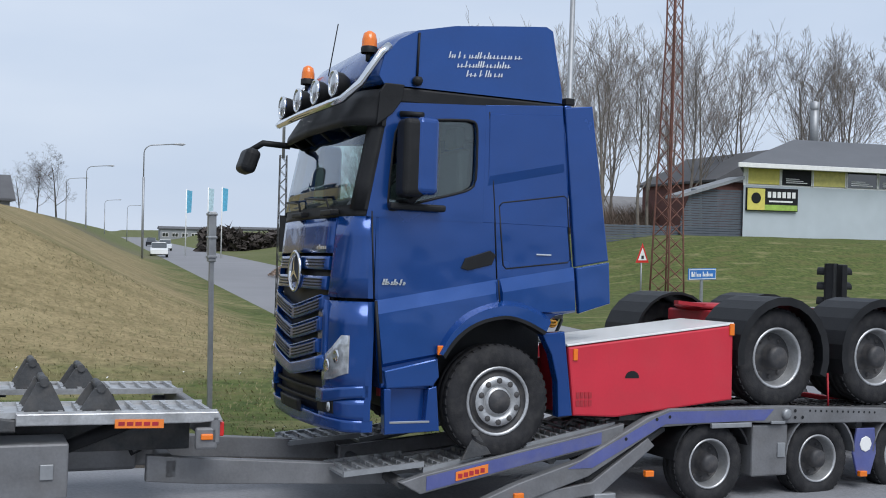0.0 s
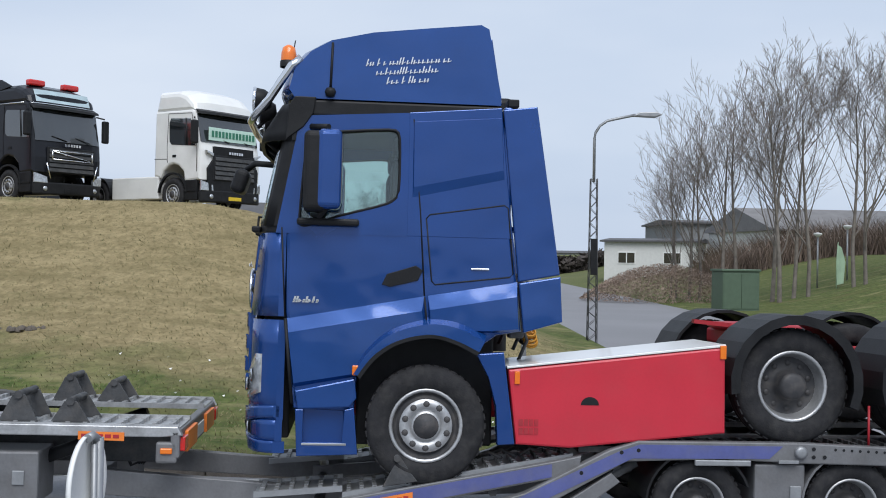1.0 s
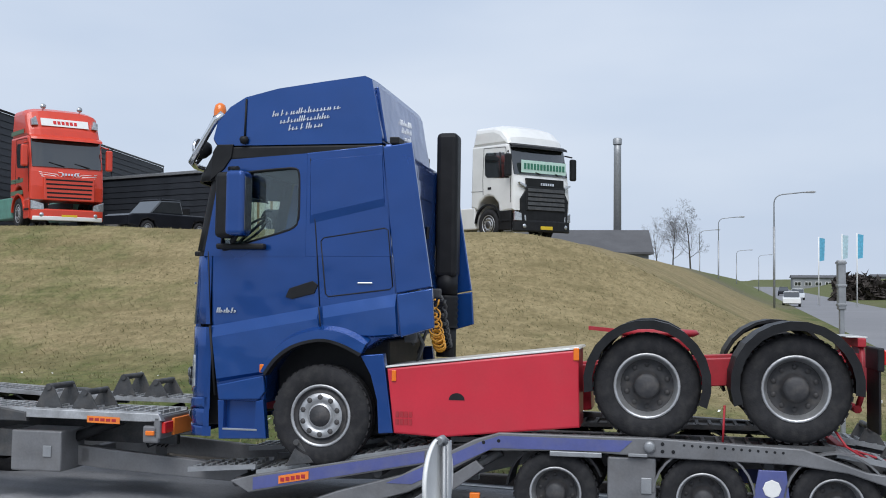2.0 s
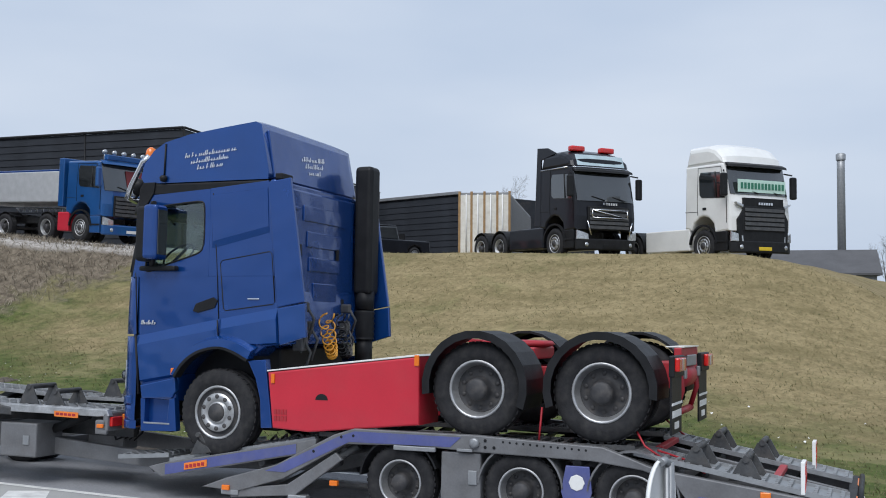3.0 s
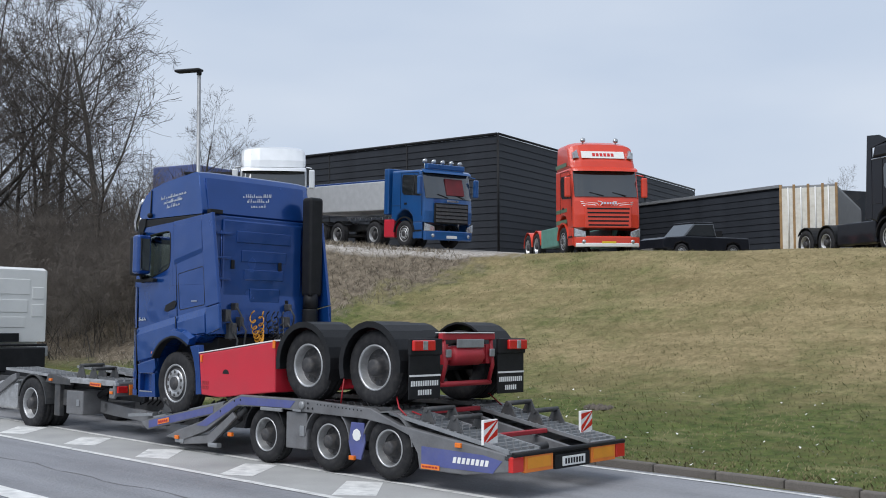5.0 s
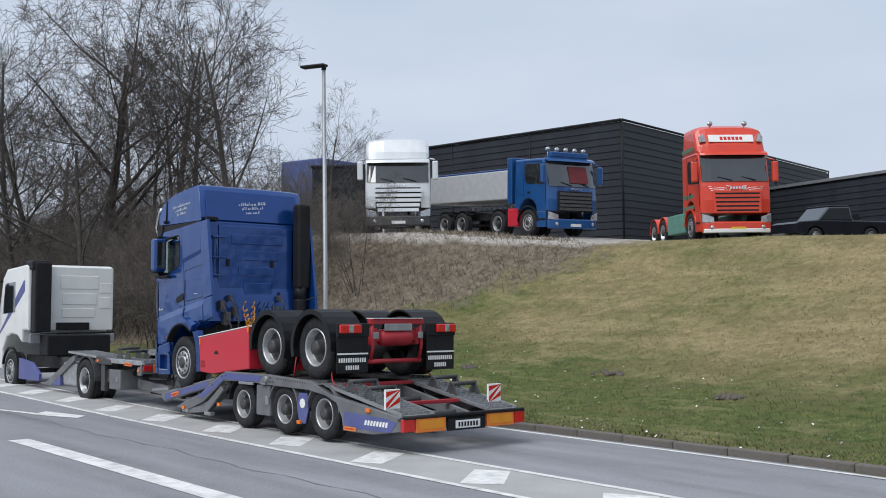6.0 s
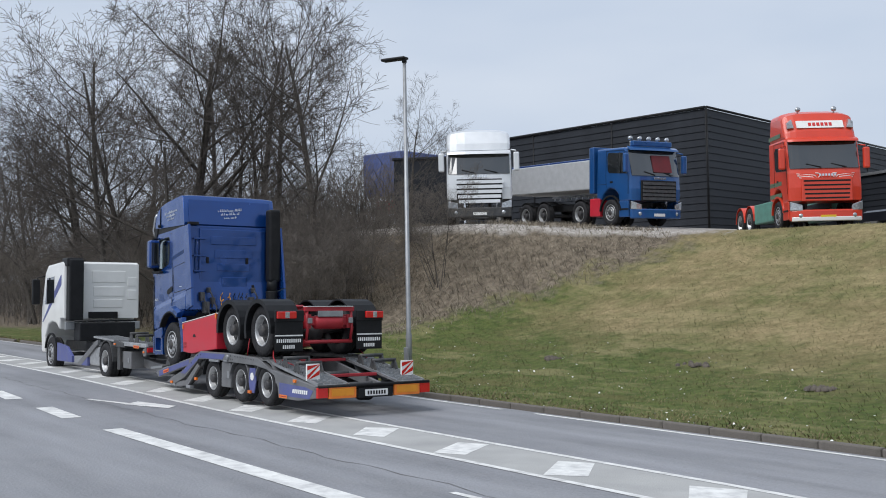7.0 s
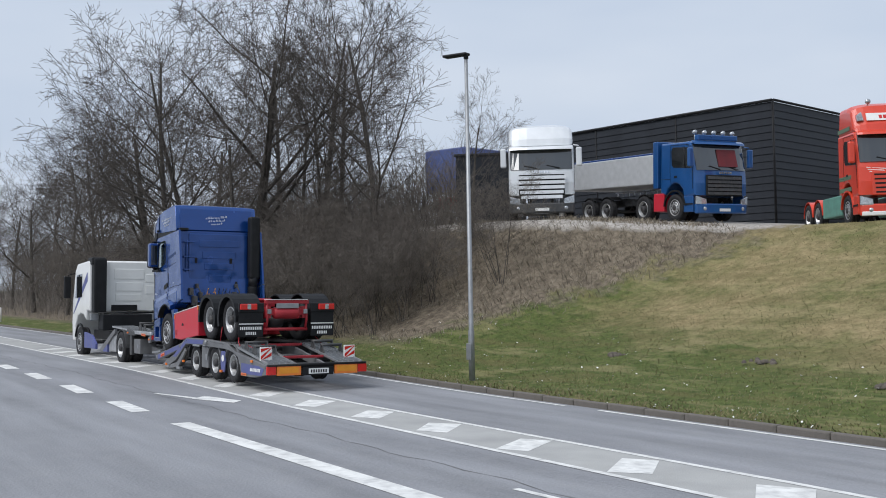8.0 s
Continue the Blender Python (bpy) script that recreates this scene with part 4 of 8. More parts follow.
    for k, z in enumerate((1.80, 1.61, 1.42)):
        half = 0.79 - 0.03 * k
        g = panel("grille_slat", 1.27 - half, 1.27 + half, vee(z - 0.055), vee(z + 0.065), 0.022 + 0.006 * k, "blue", "", 0.06)
        bm = fresh()
        bowed(bm, 1.27 - half + 0.04, 1.27 + half - 0.04, vee(z + 0.066), vee(z + 0.078), 0.03 + 0.006 * k, 0.02, rows=1)
        part("slat_edge", bm, "blue_lt", g, "bright slat edge")
        for j in range(3):
            for s in (-1, 1):
                bm = fresh()
                ya, yb = sorted((1.27 + s * 0.05, 1.27 + s * (half - 0.09)))
                bowed(bm, ya, yb, vee(z - 0.032 + 0.028 * j), vee(z - 0.018 + 0.028 * j), 0.026 + 0.006 * k, 0.01, rows=1)
                part("slat_groove", bm, "black", g)
    panel("chin", 0.44, 2.10, vee(1.22, 0.11), vee(1.33, 0.13), 0.03, "blue_lt", "", 0.08)
    panel("bumper_lip", 0.102, 2.438, lambda y: 0.80 + 0.02 * (abs(y - 1.27) / 1.17), lambda y: 0.95 - 0.03 * (abs(y - 1.27) / 1.17), 0.022, "blue", "blue lower bumper edge", 0.10)
    panel("lower_intake", 0.55, 1.99, 0.94, 1.26, -0.06, "black", "black lower intake", 0.02)
    for z in (1.02, 1.12):
        panel("intake_bar", 0.56, 1.98, z, z + 0.03, -0.01, "black", "", 0.04)
    panel("plate_holder", 0.95, 1.59, 0.90, 1.01, 0.035, "black", "empty black plate holder", 0.02)
    bm = fresh()
    lathe(bm, [(0.19, 0.0), (0.205, -0.02), (0.185, -0.035), (0.17, -0.02), (0.168, 0.0)], (-1.60, 1.27, 2.20), axis="x", sides=32)
    for a in (90, 210, 330):
        c, s = math.cos(radians(a)), math.sin(radians(a))
        prism(bm, [(1.27 + 0.17 * c, 2.20 + 0.17 * s), (1.27 - 0.022 * s, 2.20 + 0.022 * c), (1.27 + 0.022 * s, 2.20 - 0.022 * c)], -1.63, -1.605, axis="x")
    part("round_badge", bm, "chrome", T, "chrome ring badge")
    bm = fresh()
    lathe(bm, [(0.17, -0.0), (0.001, -0.006)], (-1.60, 1.27, 2.20), axis="x", sides=24)
    part("badge_disc", bm, "black", T)
    bm = fresh()
    squiggle(bm, 0.44, 0.72, 2.40, 2.46, 1, 0.0, Matrix(((0, 1, 0, -1.575), (1, 0, 0, 0), (0, 0, 1, 0), (0, 0, 0, 1))), thick=0.008, seed=3)
    part("front_badge", bm, "chrome", T)
    for s, y0 in ((1, yn - 0.01), (-1, yf + 0.01)):
        def yy(d, s=s, y0=y0):
            return y0 + s * d
        def across(a, b):
            return sorted((yy(a), yy(b)))

        def inward(y, s=s):
            return (y - 0.10) if s > 0 else (2.44 - y)
        panel("corner_panel", *across(0.012, 0.335), 1.985, 2.70, 0.006, "blue", "", 0.05)
        panel("grille_cheek", *across(0.33, 0.49), lambda y: 1.30 + 0.35 * (0.48 - inward(y)), 1.955, 0.014, "blue", "", 0.07)
        panel("bumper_corner", *across(0.012, 0.40), 1.10, 1.955, 0.0, "blue", "", 0.06)
        panel("corner_crease", *across(0.012, 0.47), lambda y: 1.05 + 0.25 * max(0.0, 0.3 - inward(y)), lambda y: 1.17 + 0.18 * max(0.0, 0.3 - inward(y)), 0.022, "blue_lt", "", 0.05)
        panel("bumper_side", *across(0.012, 0.46), 0.915, 1.10, 0.006, "blue", "", 0.06)
        lampo = panel("headlamp", *across(0.075, 0.385), lambda y: 1.25 + 0.42 * max(0.0, 0.25 - inward(y)), lambda y: 1.42 + 0.75 * min(0.25, 0.40 - inward(y)) + 0.05 * (inward(y) < 0.2), 0.014, "white_lens", "clear angular headlamp", 0.05)
        for d, dz in ((0.16, 1.47), (0.28, 1.38)):
            bm = fresh()
            lathe(bm, [(0.062, -0.004), (0.055, -0.018), (0.03, -0.004), (0.001, 0.0)], (nose(yy(d), dz) - 0.022, yy(d), dz), axis="x", sides=16)
            part("reflector", bm, "chrome", lampo)
        panel("fog_lamp_bay", *across(0.20, 0.46), 0.965, 1.075, 0.012, "black", "", 0.03)
        bm = fresh()
        lathe(bm, [(0.045, 0.0), (0.04, -0.012), (0.001, -0.018)], (nose(yy(0.25), 1.02) - 0.016, yy(0.25), 1.02), axis="x", sides=16)
        part("fog_lamp", bm, "white_lens", T)
    # side fairings behind the cab
    for y0, y1 in ((yn - 0.03, yn + 0.03), (yf - 0.03, yf + 0.03)):
        bm = fresh()
        prism(bm, [(0.61, 3.83), (0.91, 3.87), (1.14, 2.40), (0.775, 2.33)], y0, y1, 0.012)
        f = part("side_fairing", bm, "blue", T)
        bm = fresh()
        prism(bm, [(0.78, 2.32), (1.145, 2.385), (1.17, 1.99), (0.83, 1.89)], y0 - 0.006, y1, 0.012)
        part("lower_fairing", bm, "blue_lt", f)
    # cab back: ribs, handles, script
    bm = fresh()
    box(bm, 0.68, 0.74, 0.42, 2.12, 2.2, 3.80, 0.03)
    part("back_panel", bm, "blue", T)
    for z0, z1, ya, yb in ((3.42, 3.62, 0.70, 1.86), (3.10, 3.30, 0.80, 1.76), (2.80, 2.98, 0.86, 1.70), (2.42, 2.66, 0.98, 1.62)):
        bm = fresh()
        box(bm, 0.73, 0.757, ya, yb, z0, z1, 0.012)
        part("back_rib", bm, "blue", T)
    for y, z in ((0.62, 3.05), (1.62, 3.05), (1.78, 2.4)):
        bm = fresh()
        box(bm, 0.74, 0.765, y - 0.035, y + 0.035, z - 0.075, z + 0.075, 0.01)
        part("back_vent", bm, "black", T)
    bm = fresh()
    tube(bm, [(0.78, 0.36, 3.60), (0.78, 0.36, 2.75)], 0.016, 6)
    for z in (3.55, 3.15, 2.8):
        box(bm, 0.70, 0.80, 0.26, 0.56, z - 0.02, z + 0.02, 0.008)
    part("grab_rail", bm, "blue", T)
    bm = fresh()
    prism(bm, [(0.585, 3.90), (0.615, 3.90), (0.515, 4.48), (0.485, 4.48)], yn + 0.12, yf - 0.12, 0.01)
    part("roof_back", bm, "blue", T)
    bm = fresh()
    squiggle(bm, 0.95, 1.55, 4.02, 4.28, 3, 0.0, Matrix(((0, -1, 0, 0.664), (1, 0, 0, 0), (0, 0, 1, 0), (0, 0, 0, 1))), thick=0.006, seed=9)
    for v in bm.verts:
        v.co.x += 0.620 - 0.664 - (v.co.z - 3.90) * 0.172
    part("back_lettering", bm, "silver", T, "silver script as plain bars")
    # intake stack and hoses
    bm = fresh()
    box(bm, 0.74, 1.00, 2.10, 2.40, 2.55, 4.30, 0.06, seg=3)
    part("intake_duct", bm, "black", T, "black air intake stack")
    bm = fresh()
    lathe(bm, [(0.13 if k % 2 else 0.145, 0.035 * k) for k in range(12)], (0.87, 2.22, 1.95), axis="z", sides=18)
    tube(bm, [(0.87, 2.22, 1.6), (0.87, 2.22, 1.98)], 0.12, 14)
    tube(bm, [(0.87, 2.22, 2.34), (0.87, 2.24, 2.6)], 0.13, 14)
    part("bellows", bm, "black", T)
    for y, mat, label, rr in ((0.98, "hose_orange", "orange-yellow coiled air hose", 0.06), (1.30, "black", "black coiled cable", 0.05), (1.42, "dark_steel", "grey coiled cable", 0.045)):
        bm = fresh()
        pts = []
        for k in range(170):
            u = k / 169
            a = u * 2 * math.pi * 15
            cx, cz = 0.95 + 0.10 * math.sin(math.pi * u), 2.28 - 0.52 * math.sin(math.pi * u) ** 0.7
            cy = y + 0.20 * (u - 0.5)
            pts.append((cx + rr * math.cos(a), cy + 0.3 * rr * math.sin(a), cz + rr * 0.8 * math.sin(a)))
        tube(bm, pts, 0.011, 5)
        part("coiled_hose", bm, mat, T, label)
    for y, z, s in ((0.45, 2.2, 0.10), (0.55, 1.95, 0.13), (0.72, 2.1, 0.08), (0.62, 2.35, 0.06), (1.7, 2.1, 0.09), (1.75, 2.35, 0.06)):
        bm = fresh()
        box(bm, 0.76, 0.90, y - s * 0.6, y + s * 0.6, z - s, z + s, 0.02)
        tube(bm, [(0.88, y, z), (0.95, y + 0.05, z - 0.15), (0.85, y + 0.08, z - 0.4)], 0.018, 6)
        part("valve", bm, "dark_steel", T, "grey air valve with hose")
    # chassis
    for y in (0.82, 1.72):
        bm = fresh()
        prism(bm, [(-0.9, 1.05), (-0.9, 1.30), (0.9, 1.42), (3.0, 1.66), (5.35, 1.80), (5.35, 1.52), (3.0, 1.38), (0.9, 1.14)], y - 0.04, y + 0.04, 0.01)
        part("chassis_rail", bm, "red_frame", T, "red chassis rail")
    for x, z in ((1.5, 1.40), (2.6, 1.50), (3.95, 1.60), (5.28, 1.68)):
        bm = fresh()
        box(bm, x - 0.05, x + 0.05, 0.82, 1.72, z - 0.10, z + 0.08, 0.01)
        part("cross_member", bm, "red_frame", T)
    for y0, y1 in ((0.03, 0.62), (1.92, 2.51)):
        bm = fresh()
        drop = 0.0 if y0 < 1 else 0.30
        prism(bm, [(0.70, 1.575 - drop), (2.62, 1.805 - drop), (2.63, 1.05), (1.25, 0.905), (0.78, 0.93)], y0, y1, 0.02)
        tank = part("side_skirt", bm, "red", T, "bright red side box")
        bm = fresh()
        prism(bm, [(0.69, 1.582 - drop), (0.69, 1.60 - drop), (2.62, 1.83 - drop), (2.63, 1.81 - drop)], y0 - 0.002, y1 + 0.30 if y0 < 1 else y1, 0.004)
        part("deck_plate", bm, "white", tank, "white top plate")
        ys = y0 - 0.004 if y0 < 1 else y1 + 0.004
        bm = fresh()
        half = [(1.42 + 0.08 * math.cos(radians(a)), 1.28 + 0.07 * math.sin(radians(a))) for a in range(0, 181, 20)]
        prism(bm, half, ys, ys + 0.02 if y0 < 1 else ys - 0.02)
        part("recess", bm, "black", tank, "dark hand recess")
        bm = fresh()
        box(bm, 0.755, 0.80, ys - 0.012, ys + 0.012, 1.45 - drop, 1.56 - drop, 0.005)
        part("amber_marker", bm, "amber", tank, "orange marker lamp")
        bm = fresh()
        box(bm, 2.57, 2.625, ys - 0.012, ys + 0.012, 1.70 - drop, 1.82 - drop, 0.005)
        part("amber_marker", bm, "amber", tank, "orange marker lamp")
        bm = fresh()
        for zz in (1.02, 1.095):
            for k in range(4):
                box(bm, 0.80 + 0.045 * k, 0.835 + 0.045 * k, ys - 0.002, ys + 0.002, zz, zz + 0.055, 0)
        part("stencil", bm, "red_frame", tank, "dark stencil bars")
    bm = fresh()
    lathe(bm, [(0.001, -0.03), (0.40, -0.03), (0.46, 0.0), (0.42, 0.04), (0.001, 0.05)], (3.35, 1.27, 1.95), axis="z", sides=28)
    box(bm, 3.0, 3.7, 0.86, 1.68, 1.78, 1.92, 0.02)
    prism(bm, [(2.65, 2.02), (3.1, 1.98), (3.1, 1.94), (2.65, 1.98)], 1.0, 1.08)
    part("fifth_wheel", bm, "red_frame", T, "greasy red fifth wheel coupling")
    # wheels and guards
    for s, y in ((-1, 0.06), (1, 2.48)):
        wheel(T, 0.0, y, 1.075, 0.515, 0.31, s)
        wheel(T, 3.27, y + (0.05 if s < 0 else -0.05), 1.465, 0.515, 0.30, s, dish=True)
        wheel(T, 4.65, y + (0.05 if s < 0 else -0.05), 1.475, 0.515, 0.28, s, dish=True, dual=True)
        for cx, cz, a0, a1 in ((3.27, 1.50, -22, 190), (4.65, 1.51, -8, 200)):
            bm = fresh()
            y0, y1 = (0.02, 0.68) if s < 0 else (1.86, 2.52)
            fender(bm, cx, cz, 0.575, y0, y1, a0, a1, 0.03)
            band(bm, arc(cx, cz, 0.52, a0, a1, 14), arc(cx, cz, 0.605, a0, a1, 14), y0 - 0.012 if s < 0 else y1 - 0.006, y0 + 0.006 if s < 0 else y1 + 0.012)
            part("wheel_guard", bm, "black", T, "black plastic mudguard")
        y0, y1 = (0.03, 0.66) if s < 0 else (1.88, 2.51)
        bm = fresh()
        box(bm, 5.36, 5.42, y0, y1, 1.66, 1.88, 0.015)
        part("lamp_board", bm, "black", T)
        bm = fresh()
        la, lb = (y0 + 0.02, y0 + 0.44) if s < 0 else (y1 - 0.44, y1 - 0.02)
        box(bm, 5.415, 5.47, la, lb, 1.72, 1.86, 0.015)
        tl = part("tail_lamp", bm, "red_lens", T, "red tail lamp")
        bm = fresh()
        box(bm, 5.465, 5.476, (la + lb) / 2 - 0.04, (la + lb) / 2 + 0.05, 1.73, 1.85, 0.004)
        part("reverse_lens", bm, "white_lens", tl)
        bm = fresh()
        box(bm, 5.37, 5.39, y0 + 0.01, y1 - 0.01, 1.08, 1.68, 0.004)
        fl = part("mud_flap", bm, "black", T, "black rubber mud flap")
        bm = fresh()
        box(bm, 5.391, 5.398, y0 + 0.01, y1 - 0.01, 1.375, 1.40, 0)
        part("flap_strip", bm, "white_paint", fl, "white strip")
        for r in range(2):
            bm = fresh()
            n = 12 if r == 0 else 6
            for k in range(n):
                w = 0.55 / 12
                ya = (y0 + y1) / 2 - n * w / 2 + k * w
                box(bm, 5.391, 5.395, ya, ya + w * 0.62, 1.25 - 0.12 * r, 1.32 - 0.12 * r, 0)
            part("flap_lettering", bm, "white_paint", fl, "white lettering as plain bars")
    bm = fresh()
    lathe(bm, [(0.001, -0.34), (0.11, -0.32), (0.14, -0.28), (0.14, 0.28), (0.11, 0.32), (0.001, 0.34)], (5.28, 1.27, 1.64), axis="y", sides=20)
    part("air_tank", bm, "red_frame", T, "red air tank")
    bm = fresh()
    box(bm, 5.30, 5.38, 0.70, 1.84, 1.86, 1.95, 0.01)
    for y in (0.76, 1.78):
        tube(bm, [(5.34, y, 1.9), (5.38, y + 0.0, 1.5), (5.30, y, 1.25)], 0.03, 8)
    tube(bm, [(5.30, 0.72, 1.25), (5.30, 1.82, 1.25)], 0.04, 8)
    part("rear_frame", bm, "red_frame", T, "red rear under-run frame")
    bm = fresh()
    box(bm, 5.2, 5.4, 0.75, 1.8, 1.953, 1.965, 0.003)
    part("frame_plate", bm, "white", T)
    bm = fresh()
    box(bm, 5.385, 5.41, 0.98, 1.56, 1.75, 1.87, 0.01)
    for y in (0.80, 1.74):
        box(bm, 5.385, 5.42, y - 0.05, y + 0.05, 1.62, 1.73, 0.01)
    part("work_lamp", bm, "galv", T)
    for x, z in ((3.27, 1.465), (4.65, 1.475), (0.0, 1.075)):
        bm = fresh()
        tube(bm, [(x, 0.3, z), (x, 2.25, z)], 0.075, 10)
        lathe(bm, [(0.001, -0.2), (0.2, -0.15), (0.22, 0), (0.2, 0.15), (0.001, 0.2)], (x, 1.27, z), axis="y", sides=16)
        part("axle", bm, "dark_steel", T)
    return T


def sorted_plan(points):
    """Points about their middle, counter-clockwise."""
    cx = sum(p[0] for p in points) / len(points)
    cy = sum(p[1] for p in points) / len(points)
    return sorted(points, key=lambda p: math.atan2(p[1] - cy, p[0] - cx))


# ---- the low trailer and the truck that draws it ----
def tread(bm, x0, x1, y0, y1, z0, z1, pitch=0.11):
    """An open tread grating that climbs from z0 to z1: two side bars and cleats across."""
    for ya in (y0, y1 - 0.03):
        prism(bm, [(x0, z0), (x1, z1), (x1, z1 + 0.05), (x0, z0 + 0.05)], ya, ya + 0.03)
    prism(bm, [(x0, z0 - 0.004), (x1, z1 - 0.004), (x1, z1 + 0.02), (x0, z0 + 0.02)], y0 + 0.03, y1 - 0.03)
    n = max(2, int((x1 - x0) / pitch))
    for k in range(n):
        x = x0 + (x1 - x0) * (k + 0.5) / n
        z = z0 + (z1 - z0) * (k + 0.5) / n
        for j in range(4):
            ya = y0 + 0.04 + (y1 - y0 - 0.08) * j / 4
            box(bm, x - 0.018, x + 0.018, ya, ya + (y1 - y0 - 0.08) / 4 - 0.03, z + 0.015, z + 0.055)
    return bm


def chock(parent, x, y, z, w=0.5, h=0.22):
    """A wheel stop: two triangular plates and a bar between them."""
    bm = fresh()
    for ya in (y, y + w):
        prism(bm, [(x - 0.17, z), (x + 0.17, z), (x + 0.05, z + h), (x - 0.05, z + h)], ya - 0.012, ya + 0.012, 0.004)
    tube(bm, [(x, y - 0.03, z + h), (x, y + w + 0.03, z + h)], 0.035, 10)
    return part("wheel_stop", bm, "dark_steel", parent, "grey steel wheel stop")


def brand_plate(parent, x0, x1, z0, z1, y, slope=0.0, material="orange", bars="red_frame", seed=2):
    bm = fresh()
    prism(bm, [(x0, z0), (x1, z0 + slope * (x1 - x0)), (x1, z1 + slope * (x1 - x0)), (x0, z1)], y, y - 0.005)
    pl = part("maker_plate", bm, material, parent, "orange plate with plain bars")
    bm = fresh()
    n = 5
    w = (x1 - x0) * 0.86 / n
    for k in range(n):
        xa = x0 + (x1 - x0) * 0.07 + k * w
        zz = slope * (xa - x0)
        prism(bm, [(xa, z0 + zz + 0.02), (xa + w * 0.75, z0 + zz + 0.02), (xa + w * 0.75, z1 + zz - 0.02), (xa, z1 + zz - 0.02)], y - 0.005, y - 0.008)
    part("plate_bars", bm, bars, pl)
    return pl


def low_trailer(spins):
    T = thing("car_transporter_trailer", "grey and blue three-axle low truck-carrying trailer", "trailer")
    for near in (True, False):
        def Y(a, near=near):
            return a if near else 2.48 - a
        def span(a, b):
            return sorted((Y(a), Y(b)))
        # ramp beam under the front wheel
        bm = fresh()
        y0, y1 = span(0.04, 0.12)
        prism(bm, [(-0.75, 0.27), (-0.95, 0.38), (-0.72, 0.445), (1.18, 0.80), (1.36, 0.84), (1.34, 0.72), (1.12, 0.64)], y0, y1, 0.01)
        part("ramp_beam", bm, "grey_steel", T)
        bm = fresh()
        yo = Y(0.034)
        prism(bm, [(-0.70, 0.30), (-0.70, 0.425), (1.10, 0.765), (1.10, 0.655)], yo, Y(0.05))
        rb = part("ramp_panel", bm, "lav", T, "blue painted ramp side")
        if near:
            brand_plate(T, -0.42, -0.10, 0.375, 0.455, 0.030, 0.19)
        # long side beam with its hump
        bm = fresh()
        y0, y1 = span(0.0, 0.10)
        prism(bm, [(-0.15, 0.20), (0.20, 0.33), (0.86, 0.52), (1.60, 0.90), (1.85, 0.98), (3.30, 0.98), (4.70, 0.93), (5.25, 0.74), (6.86, 0.53), (7.12, 0.49), (7.12, 0.30), (6.4, 0.20), (5.62, 0.20), (5.58, 0.40), (5.42, 0.62), (5.1, 0.72), (4.6, 0.78), (3.3, 0.80), (2.6, 0.83), (1.75, 0.80), (0.95, 0.36), (0.35, 0.18)], y0, y1, 0.012)
        part("side_beam", bm, "grey_steel", T)
        bm = fresh()
        prism(bm, [(0.72, 0.44), (1.66, 0.88), (1.86, 0.95), (3.14, 0.95), (3.02, 0.84), (1.80, 0.83), (0.98, 0.44)], Y(-0.005), Y(0.01))
        part("beam_panel", bm, "lav", T, "scuffed blue beam panel")
        bm = fresh()
        prism(bm, [(5.66, 0.26), (6.85, 0.26), (7.0, 0.42), (6.7, 0.47), (5.66, 0.50)], Y(-0.005), Y(0.01))
        bp = part("rear_panel", bm, "lav", T, "blue rear side panel")
        if near:
            bm = fresh()
            for k in range(8):
                xa = 6.20 + 0.075 * k
                prism(bm, [(xa, 0.335), (xa + 0.05, 0.335), (xa + 0.07, 0.41), (xa + 0.02, 0.41)], -0.006, -0.010)
            part("lettering", bm, "white_paint", bp, "white lettering as plain bars")
            brand_plate(T, 5.66, 5.98, 0.215, 0.275, -0.006)
        # holes along the rail
        bm = fresh()
        for k in range(13):
            bm = fresh()
            lathe(bm, [(0.013, 0), (0.001, -0.001)], (3.62 + 0.075 * k, Y(-0.002), 0.925 - 0.003 * k), sides=8)
            part("beam_hole", bm, "black", T)
        for x, z in ((1.35, 0.70), (1.70, 0.88), (1.85, 0.90), (3.42, 0.93), (3.42, 0.86), (3.52, 0.86)):
            bm = fresh()
            lathe(bm, [(0.018, 0), (0.001, -0.001)], (x, Y(-0.006), z), sides=8)
            part("beam_hole", bm, "black", T)
        bm = fresh()
        lathe(bm, [(0.055, 0.0), (0.055, -0.03), (0.03, -0.04), (0.001, -0.04)], (3.30, Y(0.0), 0.90), sides=16)
        box(bm, 3.10, 3.28, Y(-0.01) - 0.01, Y(-0.01) + 0.01, 0.80, 0.83, 0.004)
        box(bm, 2.35, 2.85, min(Y(-0.02), Y(0.02)), max(Y(-0.02), Y(0.02)), 0.775, 0.825, 0.008)
        part("hinge_pin", bm, "galv", T)
        # strut and ram below the hump
        bm = fresh()
        tube(bm, [(0.98, Y(0.14), 0.28), (1.86, Y(0.14), 0.78)], 0.05, 10)
        tube(bm, [(0.80, Y(0.18), 0.20), (1.6, Y(0.18), 0.60)], 0.065, 10)
        part("hydraulic_ram", bm, "dark_steel", T)
        bm = fresh()
        prism(bm, [(0.20, 0.20), (1.0, 0.30), (1.62, 0.70), (1.70, 0.62), (1.10, 0.18), (0.25, 0.10)], *span(0.02, 0.07), 0.01)
        part("lower_arm", bm, "grey_steel", T)
        bm = fresh()
        for x, z in ((0.12, 0.13), (1.02, 0.12)):
            bm = fresh()
            box(bm, x, x + 0.24, *span(0.0, 0.10), z, z + 0.07, 0.012)
            part("arm_shoe", bm, "galv", T)
